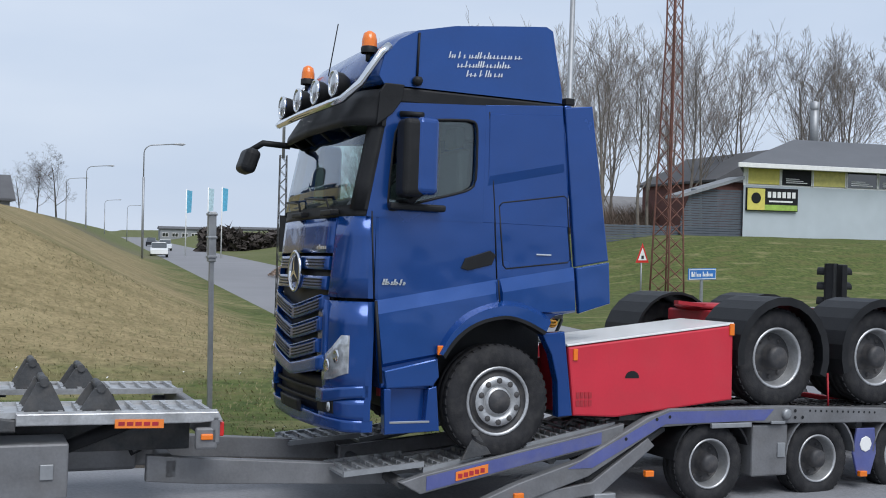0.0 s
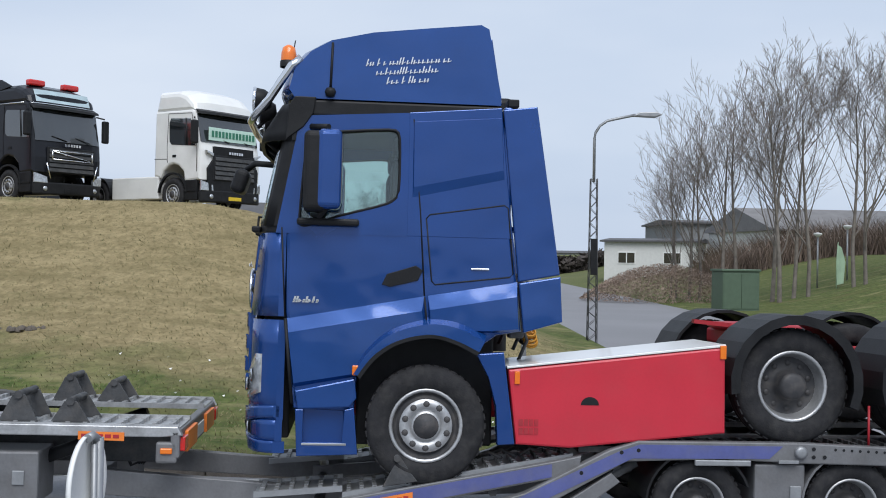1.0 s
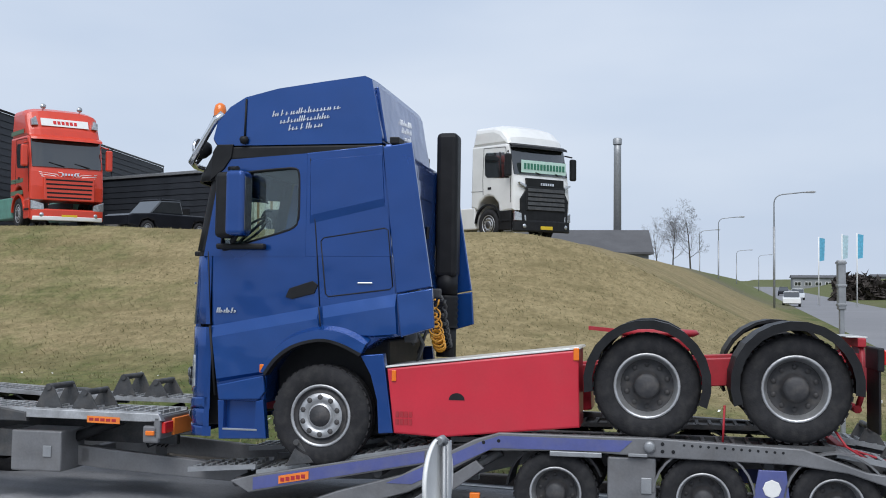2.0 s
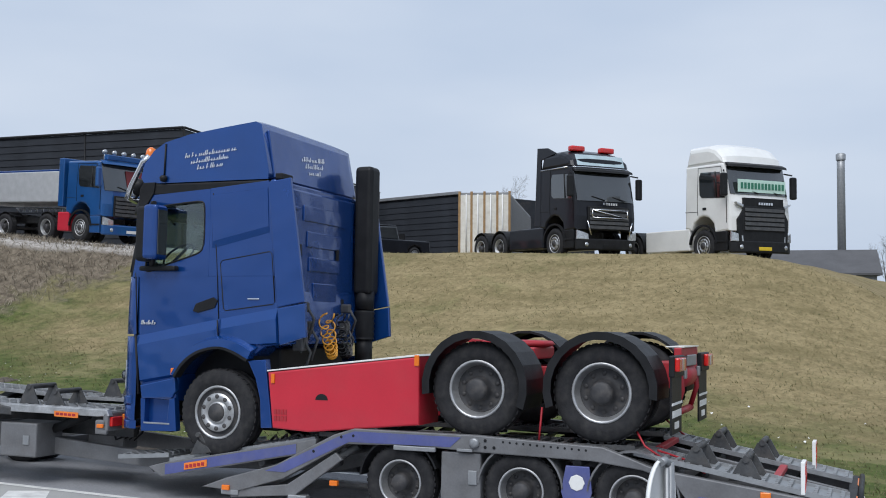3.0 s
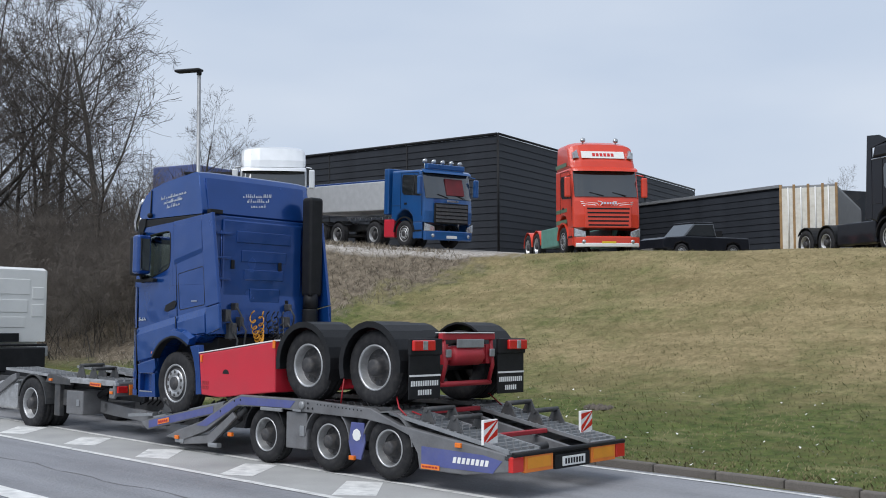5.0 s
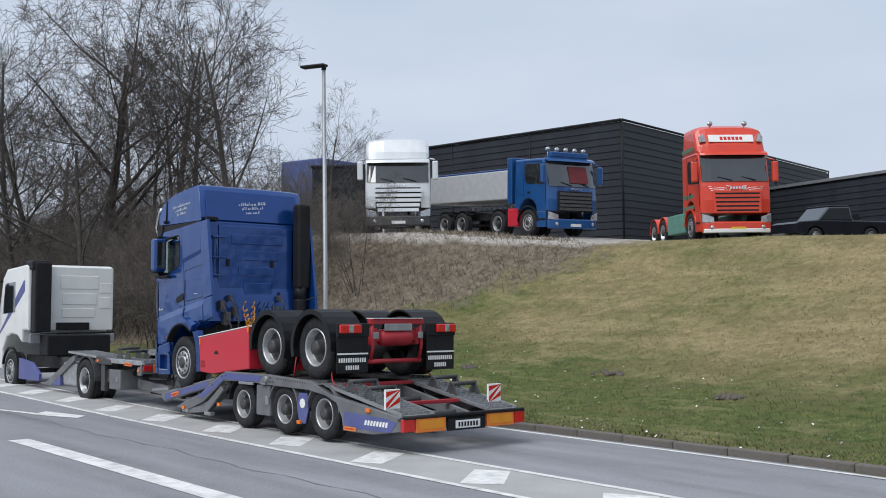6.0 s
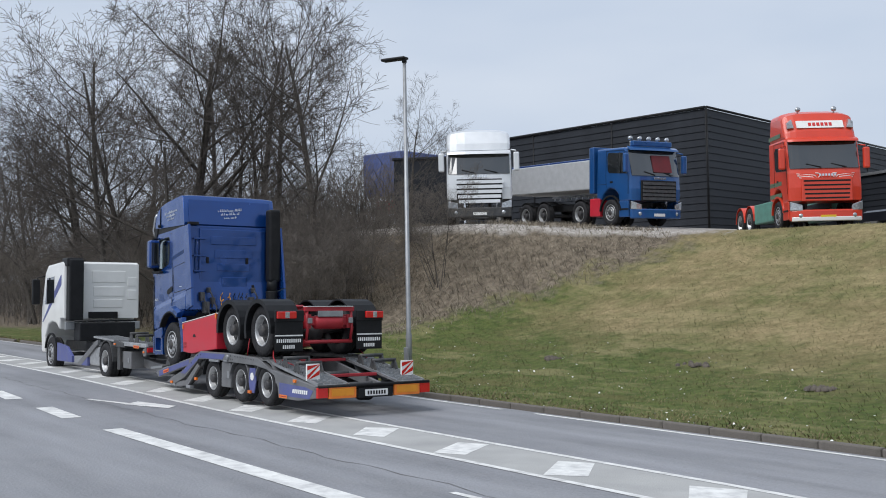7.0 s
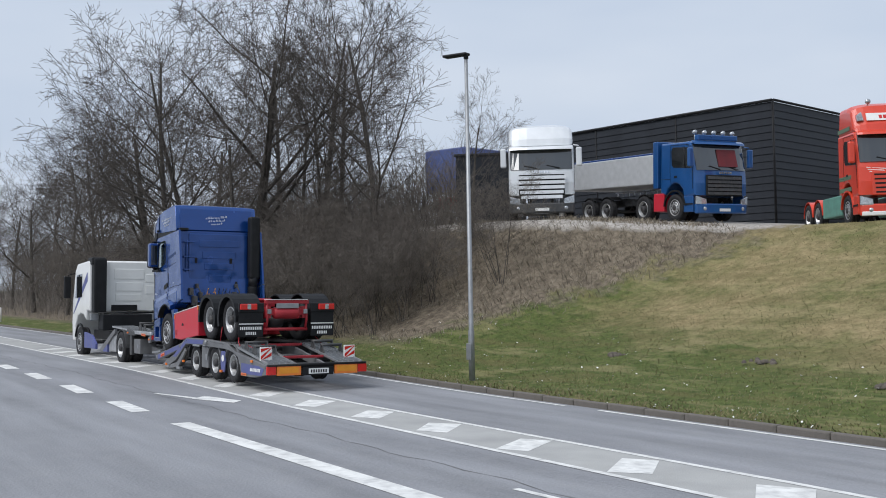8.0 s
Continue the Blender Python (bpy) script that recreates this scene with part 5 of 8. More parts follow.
        for x, z in ((0.20, 0.215), (1.62, 0.36), (4.36, 0.24), (6.30, 0.56)):
            bm = fresh()
            box(bm, x - 0.05, x + 0.05, *span(-0.03, 0.02), z - 0.03, z + 0.03, 0.008)
            part("side_marker", bm, "amber", T, "small amber marker lamp")
        # axles: mudguards between the wheels, tool box
        bm = fresh()
        box(bm, 2.90, 3.36, *span(0.03, 0.6), 0.26, 0.79, 0.02)
        tb = part("tool_box", bm, "grey_steel", T, "grey steel tool box")
        bm = fresh()
        box(bm, 3.22, 3.32, *span(0.015, 0.04), 0.45, 0.60, 0.006)
        part("box_latch", bm, "galv", tb)
        for cx in (2.40, 3.80, 5.00):
            bm = fresh()
            fender(bm, cx, 0.43, 0.46, *span(0.02, 0.62), 20 if cx < 3 else 5, 175, 0.02)
            part("wheel_guard", bm, "black" if cx < 3 else "grey_steel", T)
        bm = fresh()
        prism(bm, [(4.25, 0.45), (4.30, 0.72), (4.55, 0.72), (4.58, 0.45), (4.50, 0.22), (4.32, 0.22)], *span(0.02, 0.05), 0.008)
        sg = part("splash_panel", bm, "lav", T, "blue splash panel")
        bm = fresh()
        lathe(bm, [(0.085, 0.0), (0.08, -0.004 if near else 0.004), (0.001, -0.005 if near else 0.005)], (4.42, Y(0.016), 0.55), sides=8, smooth=False)
        part("round_sticker", bm, "white_paint", sg, "pale octagonal sticker")
        for cx in (2.40, 3.80, 5.00):
            wheel(T, cx, Y(0.06), 0.41, 0.41, 0.26, -1 if near else 1, dish=True, rim_mat="alu", spin_list=spins)
        # deck: tread tracks
        bm = fresh()
        tread(bm, -1.45, -0.70, *span(0.10, 0.68), 0.44, 0.50)
        tread(bm, -0.70, 1.30, *span(0.12, 0.66), 0.44, 0.80)
        part("front_track", bm, "galv", T, "open galvanised tread track")
        bm = fresh()
        tread(bm, 1.35, 5.0, *span(0.12, 0.70), 0.86, 0.90, 0.14)
        part("upper_track", bm, "dark_steel", T, "open steel tread track")
        bm = fresh()
        tread(bm, 5.0, 7.05, *span(0.06, 0.70), 0.86, 0.50, 0.12)
        part("rear_track", bm, "galv", T, "galvanised tread track")
        chock(T, 5.62, Y(0.14) if near else Y(0.64), 0.74)
        chock(T, 6.10, Y(0.14) if near else Y(0.64), 0.66)
        if near:
            bm = fresh()
            prism(bm, [(-0.36, 0.55), (-0.06, 0.60), (-0.22, 0.82)], 0.05, 0.08, 0.006)
            tube(bm, [(-0.24, 0.02, 0.80), (-0.24, 0.5, 0.80)], 0.03, 8)
            part("wheel_chock", bm, "dark_steel", T, "grey steel wheel chock")
        # rear lamps and marker boards
        bm = fresh()
        box(bm, 7.10, 7.16, *span(0.24, 0.82), 0.27, 0.50, 0.008)
        ob = part("rear_marker_board", bm, "orange", T, "orange and yellow rear marker board")
        bm = fresh()
        box(bm, 7.158, 7.166, *span(0.29, 0.77), 0.315, 0.455, 0.004)
        part("board_centre", bm, shade("orange_reflector", (0.70, 0.27, 0.02), 0.4, var=0.1, bump=0), ob)
        bm = fresh()
        box(bm, 7.08, 7.16, *span(0.0, 0.22), 0.29, 0.48, 0.012)
        part("tail_lamp", bm, "red_lens", T, "red tail lamp")
        bm = fresh()
        box(bm, 6.62, 6.66, *span(0.05, 0.33), 0.58, 0.89, 0.006)
        wb = part("warning_board", bm, "white_paint", T, "red and white striped warning board")
        bm = fresh()
        ya, yb = span(0.06, 0.32)
        for k in range(-1, 3):
            zz = 0.60 + 0.17 * k
            pts = [(ya, zz), (yb, zz + 0.26), (yb, zz + 0.345), (ya, zz + 0.085)]
            pts = [(a, min(0.88, max(0.59, b))) for a, b in pts]
            if pts[2][1] - pts[1][1] > 0.01 or pts[3][1] - pts[0][1] > 0.01:
                prism(bm, pts, 6.66, 6.664, axis="x")
        part("stripe", bm, "red_lens", wb)
    bm = fresh()
    box(bm, 7.02, 7.12, 0.0, 2.48, 0.42, 0.50, 0.015)
    tube(bm, [(7.15, 0.02, 0.50), (7.15, 2.46, 0.50)], 0.03, 8)
    part("rear_beam", bm, "black", T)
    bm = fresh()
    box(bm, 7.12, 7.17, 0.86, 1.62, 0.26, 0.44, 0.01)
    part("plate_recess", bm, "black", T)
    bm = fresh()
    box(bm, 7.17, 7.18, 1.0, 1.5, 0.29, 0.41, 0.004)
    npl = part("number_plate", bm, "white_paint", T, "white number plate with plain bars")
    bm = fresh()
    for k in range(7):
        box(bm, 7.18, 7.184, 1.05 + 0.06 * k, 1.085 + 0.06 * k, 0.315, 0.385)
    part("plate_bars", bm, "black", npl)
    # spine and cross tubes, red tie bar, well frame
    for y in (0.86, 1.56):
        bm = fresh()
        prism(bm, [(-1.0, 0.28), (-1.0, 0.46), (1.3, 0.66), (2.0, 0.84), (5.0, 0.84), (7.05, 0.44), (7.05, 0.30), (5.0, 0.62), (2.0, 0.56), (1.2, 0.36)], y, y + 0.07, 0.008)
        part("main_rail", bm, "grey_steel", T)
    bm = fresh()
    for x, z in ((-0.9, 0.36), (0.6, 0.52), (1.7, 0.70), (3.0, 0.74), (4.4, 0.74), (5.6, 0.62), (6.5, 0.46)):
        bm = fresh()
        tube(bm, [(x, 0.10, z), (x, 2.38, z)], 0.05, 8)
        part("cross_tube", bm, "dark_steel", T)
    for x, z in ((6.30, 0.60), (5.10, 0.84)):
        bm = fresh()
        box(bm, x, x + 0.08, 0.72, 1.76, z, z + 0.06, 0.01)
        part("red_tie_bar", bm, "red_frame", T, "faded red tie bar")
    for cx in (2.40, 3.80, 5.00):
        bm = fresh()
        tube(bm, [(cx, 0.2, 0.41), (cx, 2.28, 0.41)], 0.07, 8)
        part("axle", bm, "dark_steel", T)
    # drawbar
    bm = fresh()
    prism(bm, [(-3.05, 0.40), (-3.05, 0.62), (-2.60, 0.58), (-0.95, 0.46), (-0.9, 0.28), (-2.6, 0.36)], 0.50, 0.60, 0.01)
    prism(bm, [(-3.05, 0.40), (-3.05, 0.62), (-2.60, 0.58), (-0.95, 0.46), (-0.9, 0.28), (-2.6, 0.36)], 1.88, 1.98, 0.01)
    box(bm, -2.9, -2.8, 0.5, 1.98, 0.42, 0.58, 0.01)
    box(bm, -3.9, -2.85, 1.16, 1.32, 0.42, 0.58, 0.015)
    part("drawbar", bm, "grey_steel", T, "grey steel drawbar frame")
    # lashing straps and chains on the deck
    for pts in (((5.0, 0.2, 1.1), (5.1, 0.15, 0.95), (5.35, 0.12, 0.80)), ((4.9, 2.2, 1.1), (5.2, 2.3, 0.84)), ((4.0, 0.16, 1.3), (3.98, 0.12, 0.95)), ((5.2, 0.3, 0.90), (5.5, 0.4, 0.80), (5.7, 0.15, 0.72))):
        bm = fresh()
        tube(bm, pts, 0.012, 5)
        part("lashing_strap", bm, "red_frame", T, "faded red lashing strap")
    bm = fresh()
    rnd = random.Random(5)
    for k in range(10):
        x = 0.5 + 0.12 * k
        tube(bm, [(x, 0.3 + rnd.random() * 0.3, 0.74 + 0.02 * k), (x + 0.1, 0.2 + rnd.random() * 0.3, 0.80 + 0.018 * k), (x + 0.2, 0.3, 0.77 + 0.02 * k)], 0.016, 5)
    part("chain", bm, "dark_steel", T, "dark lashing chain")
    return T


def drawing_truck(spins):
    T = thing("drawing_truck", "white cab-over truck with a short carrying deck", "truck")
    y0, y1 = 0.10, 2.44
    bm = fresh()
    prism(bm, [(-11.05, 0.55), (-11.15, 1.2), (-11.10, 1.95), (-10.75, 3.05), (-10.45, 3.28), (-8.9, 3.36), (-8.75, 3.3), (-8.75, 1.62), (-9.15, 1.62), (-9.2, 1.3), (-9.55, 1.48), (-10.0, 1.52), (-10.4, 1.42), (-10.7, 1.05), (-10.75, 0.55)], y0, y1, 0.05)
    cab = part("cab_body", bm, "white", T)
    for z0, z1, ya, yb in ((2.72, 3.08, 0.95, 2.0), (2.30, 2.60, 1.0, 1.95), (1.95, 2.20, 1.0, 1.9), (2.2, 2.5, 2.05, 2.35), (2.62, 2.9, 2.05, 2.35)):
        bm = fresh()
        box(bm, -8.77, -8.735, ya, yb, z0, z1, 0.012)
        part("back_rib", bm, "white", T)
    bm = fresh()
    box(bm, -8.78, -8.70, 0.85, 1.75, 1.62, 1.82, 0.01)
    part("engine_gap", bm, "black", T)
    bm = fresh()
    box(bm, -8.85, -8.45, 0.18, 0.62, 1.55, 3.42, 0.05, seg=3)
    box(bm, -9.1, -8.5, 0.12, 0.6, 3.2, 3.46, 0.05)
    part("intake_duct", bm, "black", T, "black air intake stack")
    for s, y in ((-1, y0), (1, y1)):
        bm = fresh()
        prism(bm, [(-10.72, 2.05), (-10.52, 2.88), (-9.75, 2.92), (-9.72, 2.1)], min(y, y + s * 0.012), max(y, y + s * 0.012), 0.004)
        part("side_window", bm, "glass_dark", T, "dark side window")
        bm = fresh()
        tube(bm, [(-10.75, y, 2.95), (-10.9, y + s * 0.2, 2.9), (-10.9, y + s * 0.25, 2.2)], 0.025, 6)
        box(bm, -10.98, -10.84, min(y + s * 0.12, y + s * 0.36), max(y + s * 0.12, y + s * 0.36), 2.05, 2.85, 0.04)
        part("mirror", bm, "black", T, "black mirror housing")
        bm = fresh()
        prism(bm, [(-11.0, 1.5), (-10.9, 1.5), (-9.0, 2.65), (-9.0, 2.95), (-9.1, 2.92)], min(y, y + s * 0.006), max(y, y + s * 0.006))
        part("stripe", bm, "lav", T, "blue-grey diagonal stripe")
        bm = fresh()
        fender(bm, -9.95, 0.52, 0.6, min(y - 0.02 * s, y + s * 0.04), max(y - 0.02 * s, y + s * 0.04), 15, 165, 0.05)
        part("arch_flare", bm, "black", T)
        wheel(T, -9.95, y + s * 0.02, 0.515, 0.515, 0.30, s, spin_list=spins)
        wheel(T, -4.80, y + s * 0.02, 0.49, 0.49, 0.28, s, dish=True, dual=True, spin_list=spins)
        bm = fresh()
        fender(bm, -4.80, 0.50, 0.54, min(y, y - s * 0.62), max(y, y - s * 0.62), 0, 170, 0.025)
        part("wheel_guard", bm, "dark_steel", T)
        # side structure: blue skirt, arm, tank
        ya, yb = sorted((y + s * 0.03, y - s * 0.05))
        bm = fresh()
        prism(bm, [(-9.25, 0.34), (-9.25, 0.88), (-8.3, 0.80), (-7.75, 0.52), (-7.75, 0.34)], ya, yb, 0.01)
        part("side_skirt", bm, "lav", T, "blue-grey side skirt")
        bm = fresh()
        prism(bm, [(-7.75, 0.30), (-7.2, 0.36), (-5.6, 1.02), (-5.4, 1.06), (-5.4, 0.94), (-6.9, 0.28)], ya, yb, 0.01)
        part("side_arm", bm, "grey_steel", T)
        bm = fresh()
        prism(bm, [(-7.0, 0.30), (-6.3, 0.66), (-6.3, 0.30)], ya + 0.005, yb - 0.005)
        part("arm_panel", bm, "lav", T)
        bm = fresh()
        box(bm, -6.25, -5.45, *sorted((y - s * 0.02, y - s * 0.6)), 0.32, 0.88, 0.06, seg=3)
        part("fuel_tank", bm, "alu", T, "grey metal fuel tank")
        # deck rails
        bm = fresh()
        prism(bm, [(-3.35, 0.945), (-3.35, 1.04), (-1.80, 1.03), (-1.76, 0.955), (-1.95, 0.94)], *sorted((y - s * 0.0, y - s * 0.08)), 0.01)
        part("deck_rail", bm, "alu", T, "light grey deck edge rail")
        bm = fresh()
        prism(bm, [(-4.30, 0.92), (-4.20, 1.08), (-3.95, 1.08), (-3.35, 0.99), (-3.35, 0.90), (-3.9, 0.90)], *sorted((y - s * 0.01, y - s * 0.09)), 0.012)
        part("guard_bracket", bm, "dark_steel", T)
        if s < 0:
            brand_plate(T, -2.62, -2.24, 0.915, 0.985, y - 0.004, -0.02)
        bm = fresh()
        tread(bm, -4.1, -1.8, *sorted((y - s * 0.05, y - s * 0.72)), 1.0, 0.99, 0.14)
        tread(bm, -6.0, -4.1, *sorted((y - s * 0.05, y - s * 0.72)), 1.10, 1.02, 0.14)
        part("deck_track", bm, "alu", T, "galvanised tread track")
        chock(T, -2.72, min(y - s * 0.12, y - s * 0.55), 1.03, 0.43, 0.19)
        chock(T, -3.15, min(y - s * 0.12, y - s * 0.55), 1.03, 0.43, 0.24)
        bm = fresh()
        box(bm, -1.98, -1.80, *sorted((y - s * 0.0, y - s * 0.06)), 0.72, 0.90, 0.02)
        part("lamp_bracket", bm, "grey_steel", T)
        for x, z in ((-1.94, 0.80), (-4.12, 0.95)):
            bm = fresh()
            box(bm, x, x + 0.10, *sorted((y + s * 0.02, y - s * 0.02)), z, z + 0.05, 0.01)
            part("side_marker", bm, "amber", T, "small amber marker lamp")
        bm = fresh()
        box(bm, -3.55, -2.95, *sorted((y - s * 0.05, y - s * 0.55)), 0.36, 0.80, 0.02)
        tb = part("tool_box", bm, "grey_steel", T, "grey steel tool box")
        bm = fresh()
        box(bm, -3.16, -3.06, *sorted((y - s * 0.035, y - s * 0.06)), 0.52, 0.64, 0.006)
        part("box_latch", bm, "galv", tb)
        bm = fresh()
        box(bm, -3.98, -3.78, *sorted((y - s * 0.04, y - s * 0.14)), 0.30, 0.95, 0.01)
        box(bm, -3.76, -3.56, *sorted((y - s * 0.1, y - s * 0.5)), 0.50, 0.80, 0.01)
        part("stay_post", bm, "dark_steel", T)
        bm = fresh()
        box(bm, -1.80, -1.75, *sorted((y - s * 0.28, y - s * 0.85)), 0.78, 0.96, 0.006)
        part("rear_marker_board", bm, "orange", T, "orange rear marker board")
        bm = fresh()
        box(bm, -1.81, -1.74, *sorted((y - s * 0.04, y - s * 0.24)), 0.82, 0.94, 0.01)
        part("tail_lamp", bm, "red_lens", T, "red tail lamp")
        bm = fresh()
        box(bm, -8.72, -8.60, *sorted((y - s * 0.02, y - s * 0.30)), 1.28, 1.52, 0.02)
        part("rear_work_lamp", bm, "galv", T)
    bm = fresh()
    for y in (0.82, 1.65):
        box(bm, -10.8, -1.9, y - 0.04, y + 0.04, 0.62, 0.92, 0.01)
    part("chassis_rail", bm, "dark_steel", T)
    for y in (0.5, 2.0):
        bm = fresh()
        tube(bm, [(-3.2, y, 0.62), (-2.4, y, 0.92)], 0.06, 10)
        part("hydraulic_ram", bm, "black", T)
    bm = fresh()
    for k in range(4):
        tube(bm, [(-2.5, 1.0 + 0.1 * k, 0.85), (-2.35, 1.0 + 0.1 * k, 0.55 - 0.03 * k), (-2.2, 1.05 + 0.1 * k, 0.62), (-2.1, 1.0 + 0.1 * k, 0.9)], 0.018, 6)
    part("air_hose", bm, "black", T, "black hanging air hoses")
    bm = fresh()
    box(bm, -1.86, -1.78, 0.1, 2.44, 0.76, 1.0, 0.02)
    box(bm, -2.9, -2.3, 1.08, 1.40, 0.40, 0.66, 0.03)
    part("rear_cross_beam", bm, "grey_steel", T)
    bm = fresh()
    box(bm, -1.775, -1.765, 1.0, 1.5, 0.80, 0.92, 0.003)
    part("number_plate", bm, "white_paint", T, "number plate without characters")
    bm = fresh()
    box(bm, -8.7, -8.1, 0.4, 2.1, 0.95, 1.5, 0.03)
    tube(bm, [(-8.3, 0.3, 1.55), (-8.3, 2.2, 1.55)], 0.03, 8)
    box(bm, -7.6, -6.2, 0.9, 1.6, 0.6, 1.05, 0.04)
    part("gearbox", bm, "black", T, "dark machinery behind the cab")
    for x in (-9.95, -4.8):
        bm = fresh()
        tube(bm, [(x, 0.3, 0.5), (x, 2.24, 0.5)], 0.07, 8)
        part("axle", bm, "dark_steel", T)
    bm = fresh()
    prism(bm, [(-11.13, 1.98), (-11.115, 1.98), (-10.77, 3.02), (-10.785, 3.02)], y0 + 0.15, y1 - 0.15)
    part("windscreen", bm, "glass_dark", T, "dark windscreen")
    return T


# ---- trucks parked on the hill ----
def bow(bm, w, depth=0.17, crown=0.0, reach=0.7, top=2.9):
    """Rounds a cab's front in plan and its roof across: the flanks fall back and down."""
    for q in (-0.93, -0.84, -0.68, -0.42, 0.0, 0.42, 0.68, 0.84, 0.93):
        bmesh.ops.bisect_plane(bm, geom=list(bm.verts) + list(bm.edges) + list(bm.faces), plane_co=(0, q * w, 0), plane_no=(0, 1, 0))
    for p in bm.verts:
        e = min(1.0, abs(p.co.y) / w) ** 4
        p.co.x += depth * e * max(0.0, 1 - max(0.0, p.co.x) / reach)
        p.co.z -= crown * e * smooth01((p.co.z - top) / 0.5)
    return bm


def hill_truck(name, label, at, paint, roof_z=3.75, roof="high", grille="black", bumper="black", axles=(1.40, 5.2), chassis_end=6.2, lower="black", guards="black", skirt=None, bars=None, screen_z=(1.90, 2.90), mirrors="black", roof_lamps=None, plate="white_paint", zr=None, face=None):
    """A parked truck. Its front middle stands at the origin and it faces -x."""
    T = thing(name, label, "truck", at)
    w = 1.24
    zr = zr or (3.05 if roof != "low" else 2.95)
    rake = 0.31 / (zr - 1.88)
    bm = fresh()
    prism(bm, [(0.02, 0.95), (0.0, 1.40), (0.05, 1.88), (0.36, zr), (0.55, zr + 0.06), (2.25, zr + 0.08), (2.30, 1.1), (1.98, 1.02), (1.85, 1.25), (1.60, 1.42), (1.40, 1.46), (1.15, 1.40), (0.92, 1.20), (0.86, 0.9)], -w, w, 0.07)
    bow(bm, w)
    cab = part("cab_body", bm, paint, T)
    if roof == "high":
        bm = fresh()
        prism(bm, [(0.34, zr + 0.03), (0.42, zr + 0.30), (0.75, roof_z - 0.12), (1.15, roof_z), (2.1, roof_z + 0.02), (2.28, zr + 0.05)], -w + 0.02, w - 0.02, 0.12)
        bow(bm, w, 0.20, 0.16, 1.3, 3.1)
        part("roof_cap", bm, paint, T)
    elif roof == "fairing":
        bm = fresh()
        prism(bm, [(0.55, zr + 0.09), (0.95, roof_z - 0.1), (1.3, roof_z), (1.5, roof_z), (1.5, zr + 0.09)], -w + 0.15, w - 0.15, 0.10)
        part("roof_fairing", bm, paint, T)
    # windscreen, side windows
    bm = fresh()
    z0, z1 = screen_z
    xa, xb = 0.05 + (z0 - 1.88) * rake, 0.05 + (z1 - 1.88) * rake
    prism(bm, [(xa - 0.035, z0), (xa + 0.03, z0), (xb + 0.03, z1), (xb - 0.035, z1)], -w + 0.07, w - 0.07, 0.02)
    bow(bm, w)
    part("windscreen", bm, "glass_dark", T, "dark reflecting windscreen")
    bm = fresh()
    prism(bm, [(0.22, z1 + 0.01), (0.10, z1 - 0.02), (0.14, z1 + 0.06), (0.36, z1 + 0.14)], -w + 0.03, w - 0.03, 0.015)
    bow(bm, w)
    part("sun_visor", bm, "black" if mirrors == "black" else paint, T)
    for y in (-0.7, 0.15):
        bm = fresh()
        tube(bm, [(xa - 0.05, y, z0 + 0.03), (xa - 0.0, y + 0.5, z0 + 0.16)], 0.015, 5)
        part("wiper", bm, "black", T)
    for s in (-1, 1):
        y = s * w
        bm = fresh()
        zt = min(2.88, zr - 0.10)
        prism(bm, [(0.36, 1.98), (0.60, zt - 0.06), (1.50, zt), (1.58, zt - 0.14), (1.56, 2.16), (1.46, 2.06)], min(y, y + s * 0.012), max(y, y + s * 0.012), 0.004)
        sw = part("side_window", bm, "glass_dark", T, "dark side window")
        bm = fresh()
        tube(bm, [(0.74, y + s * 0.014, 2.02), (0.80, y + s * 0.014, zt - 0.03)], 0.022, 5)
        part("window_post", bm, "black", sw)
        bm = fresh()
        seam = [(0.30, 1.20), (0.30, 1.95), (0.55, zr - 0.06), (1.62, zr - 0.02), (1.68, 2.0), (1.66, 1.50)]
        tube(bm, [(a, y + s * 0.001, b) for a, b in seam], 0.011, 5)
        part("door_seam", bm, "black", T, "dark door gap")
        bm = fresh()
        tube(bm, [(1.66, y + s * 0.001, 1.62), (2.28, y + s * 0.001, 1.64)], 0.009, 5)
        part("locker_seam", bm, "black", T, "dark locker gap")
        bm = fresh()
        lathe(bm, [(0.075, 0.0), (0.065, -0.02), (0.001, -0.025)], (0.0, s * (w - 0.34), 0.44), axis="x", sides=14)
        part("fog_lamp", bm, "white_lens", T)
        bm = fresh()
        box(bm, 0.28, 0.88, min(y - s * 0.005, y + s * 0.02), max(y - s * 0.005, y + s * 0.02), 0.60, 0.66, 0.006)
        part("step_edge", bm, "black", T)
        bm = fresh()
        box(bm, 1.25, 1.42, min(y, y + s * 0.015), max(y, y + s * 0.015), 1.66, 1.74, 0.005)
        part("door_handle", bm, "black", T)
        bm = fresh()
        tube(bm, [(0.42, y, 2.86), (0.22, y + s * 0.18, 2.80)], 0.025, 6)
        box(bm, 0.12, 0.28, min(y + s * 0.08, y + s * 0.30), max(y + s * 0.08, y + s * 0.30), 2.02, 2.74, 0.05)
        part("mirror", bm, mirrors, T, "large door mirror")
        bm = fresh()
        fender(bm, axles[0], 0.52, 0.62, min(y - s * 0.05, y + s * 0.03), max(y - s * 0.05, y + s * 0.03), 5, 175, 0.06)
        part("arch_flare", bm, guards, T)
        bm = fresh()
        box(bm, 0.30, 0.86, min(y, y - s * 0.1), max(y, y - s * 0.1), 0.32, 0.95, 0.03)
        part("step", bm, lower, T)
        wheel(T, axles[0], y, 0.515, 0.515, 0.30, s, sides=24)
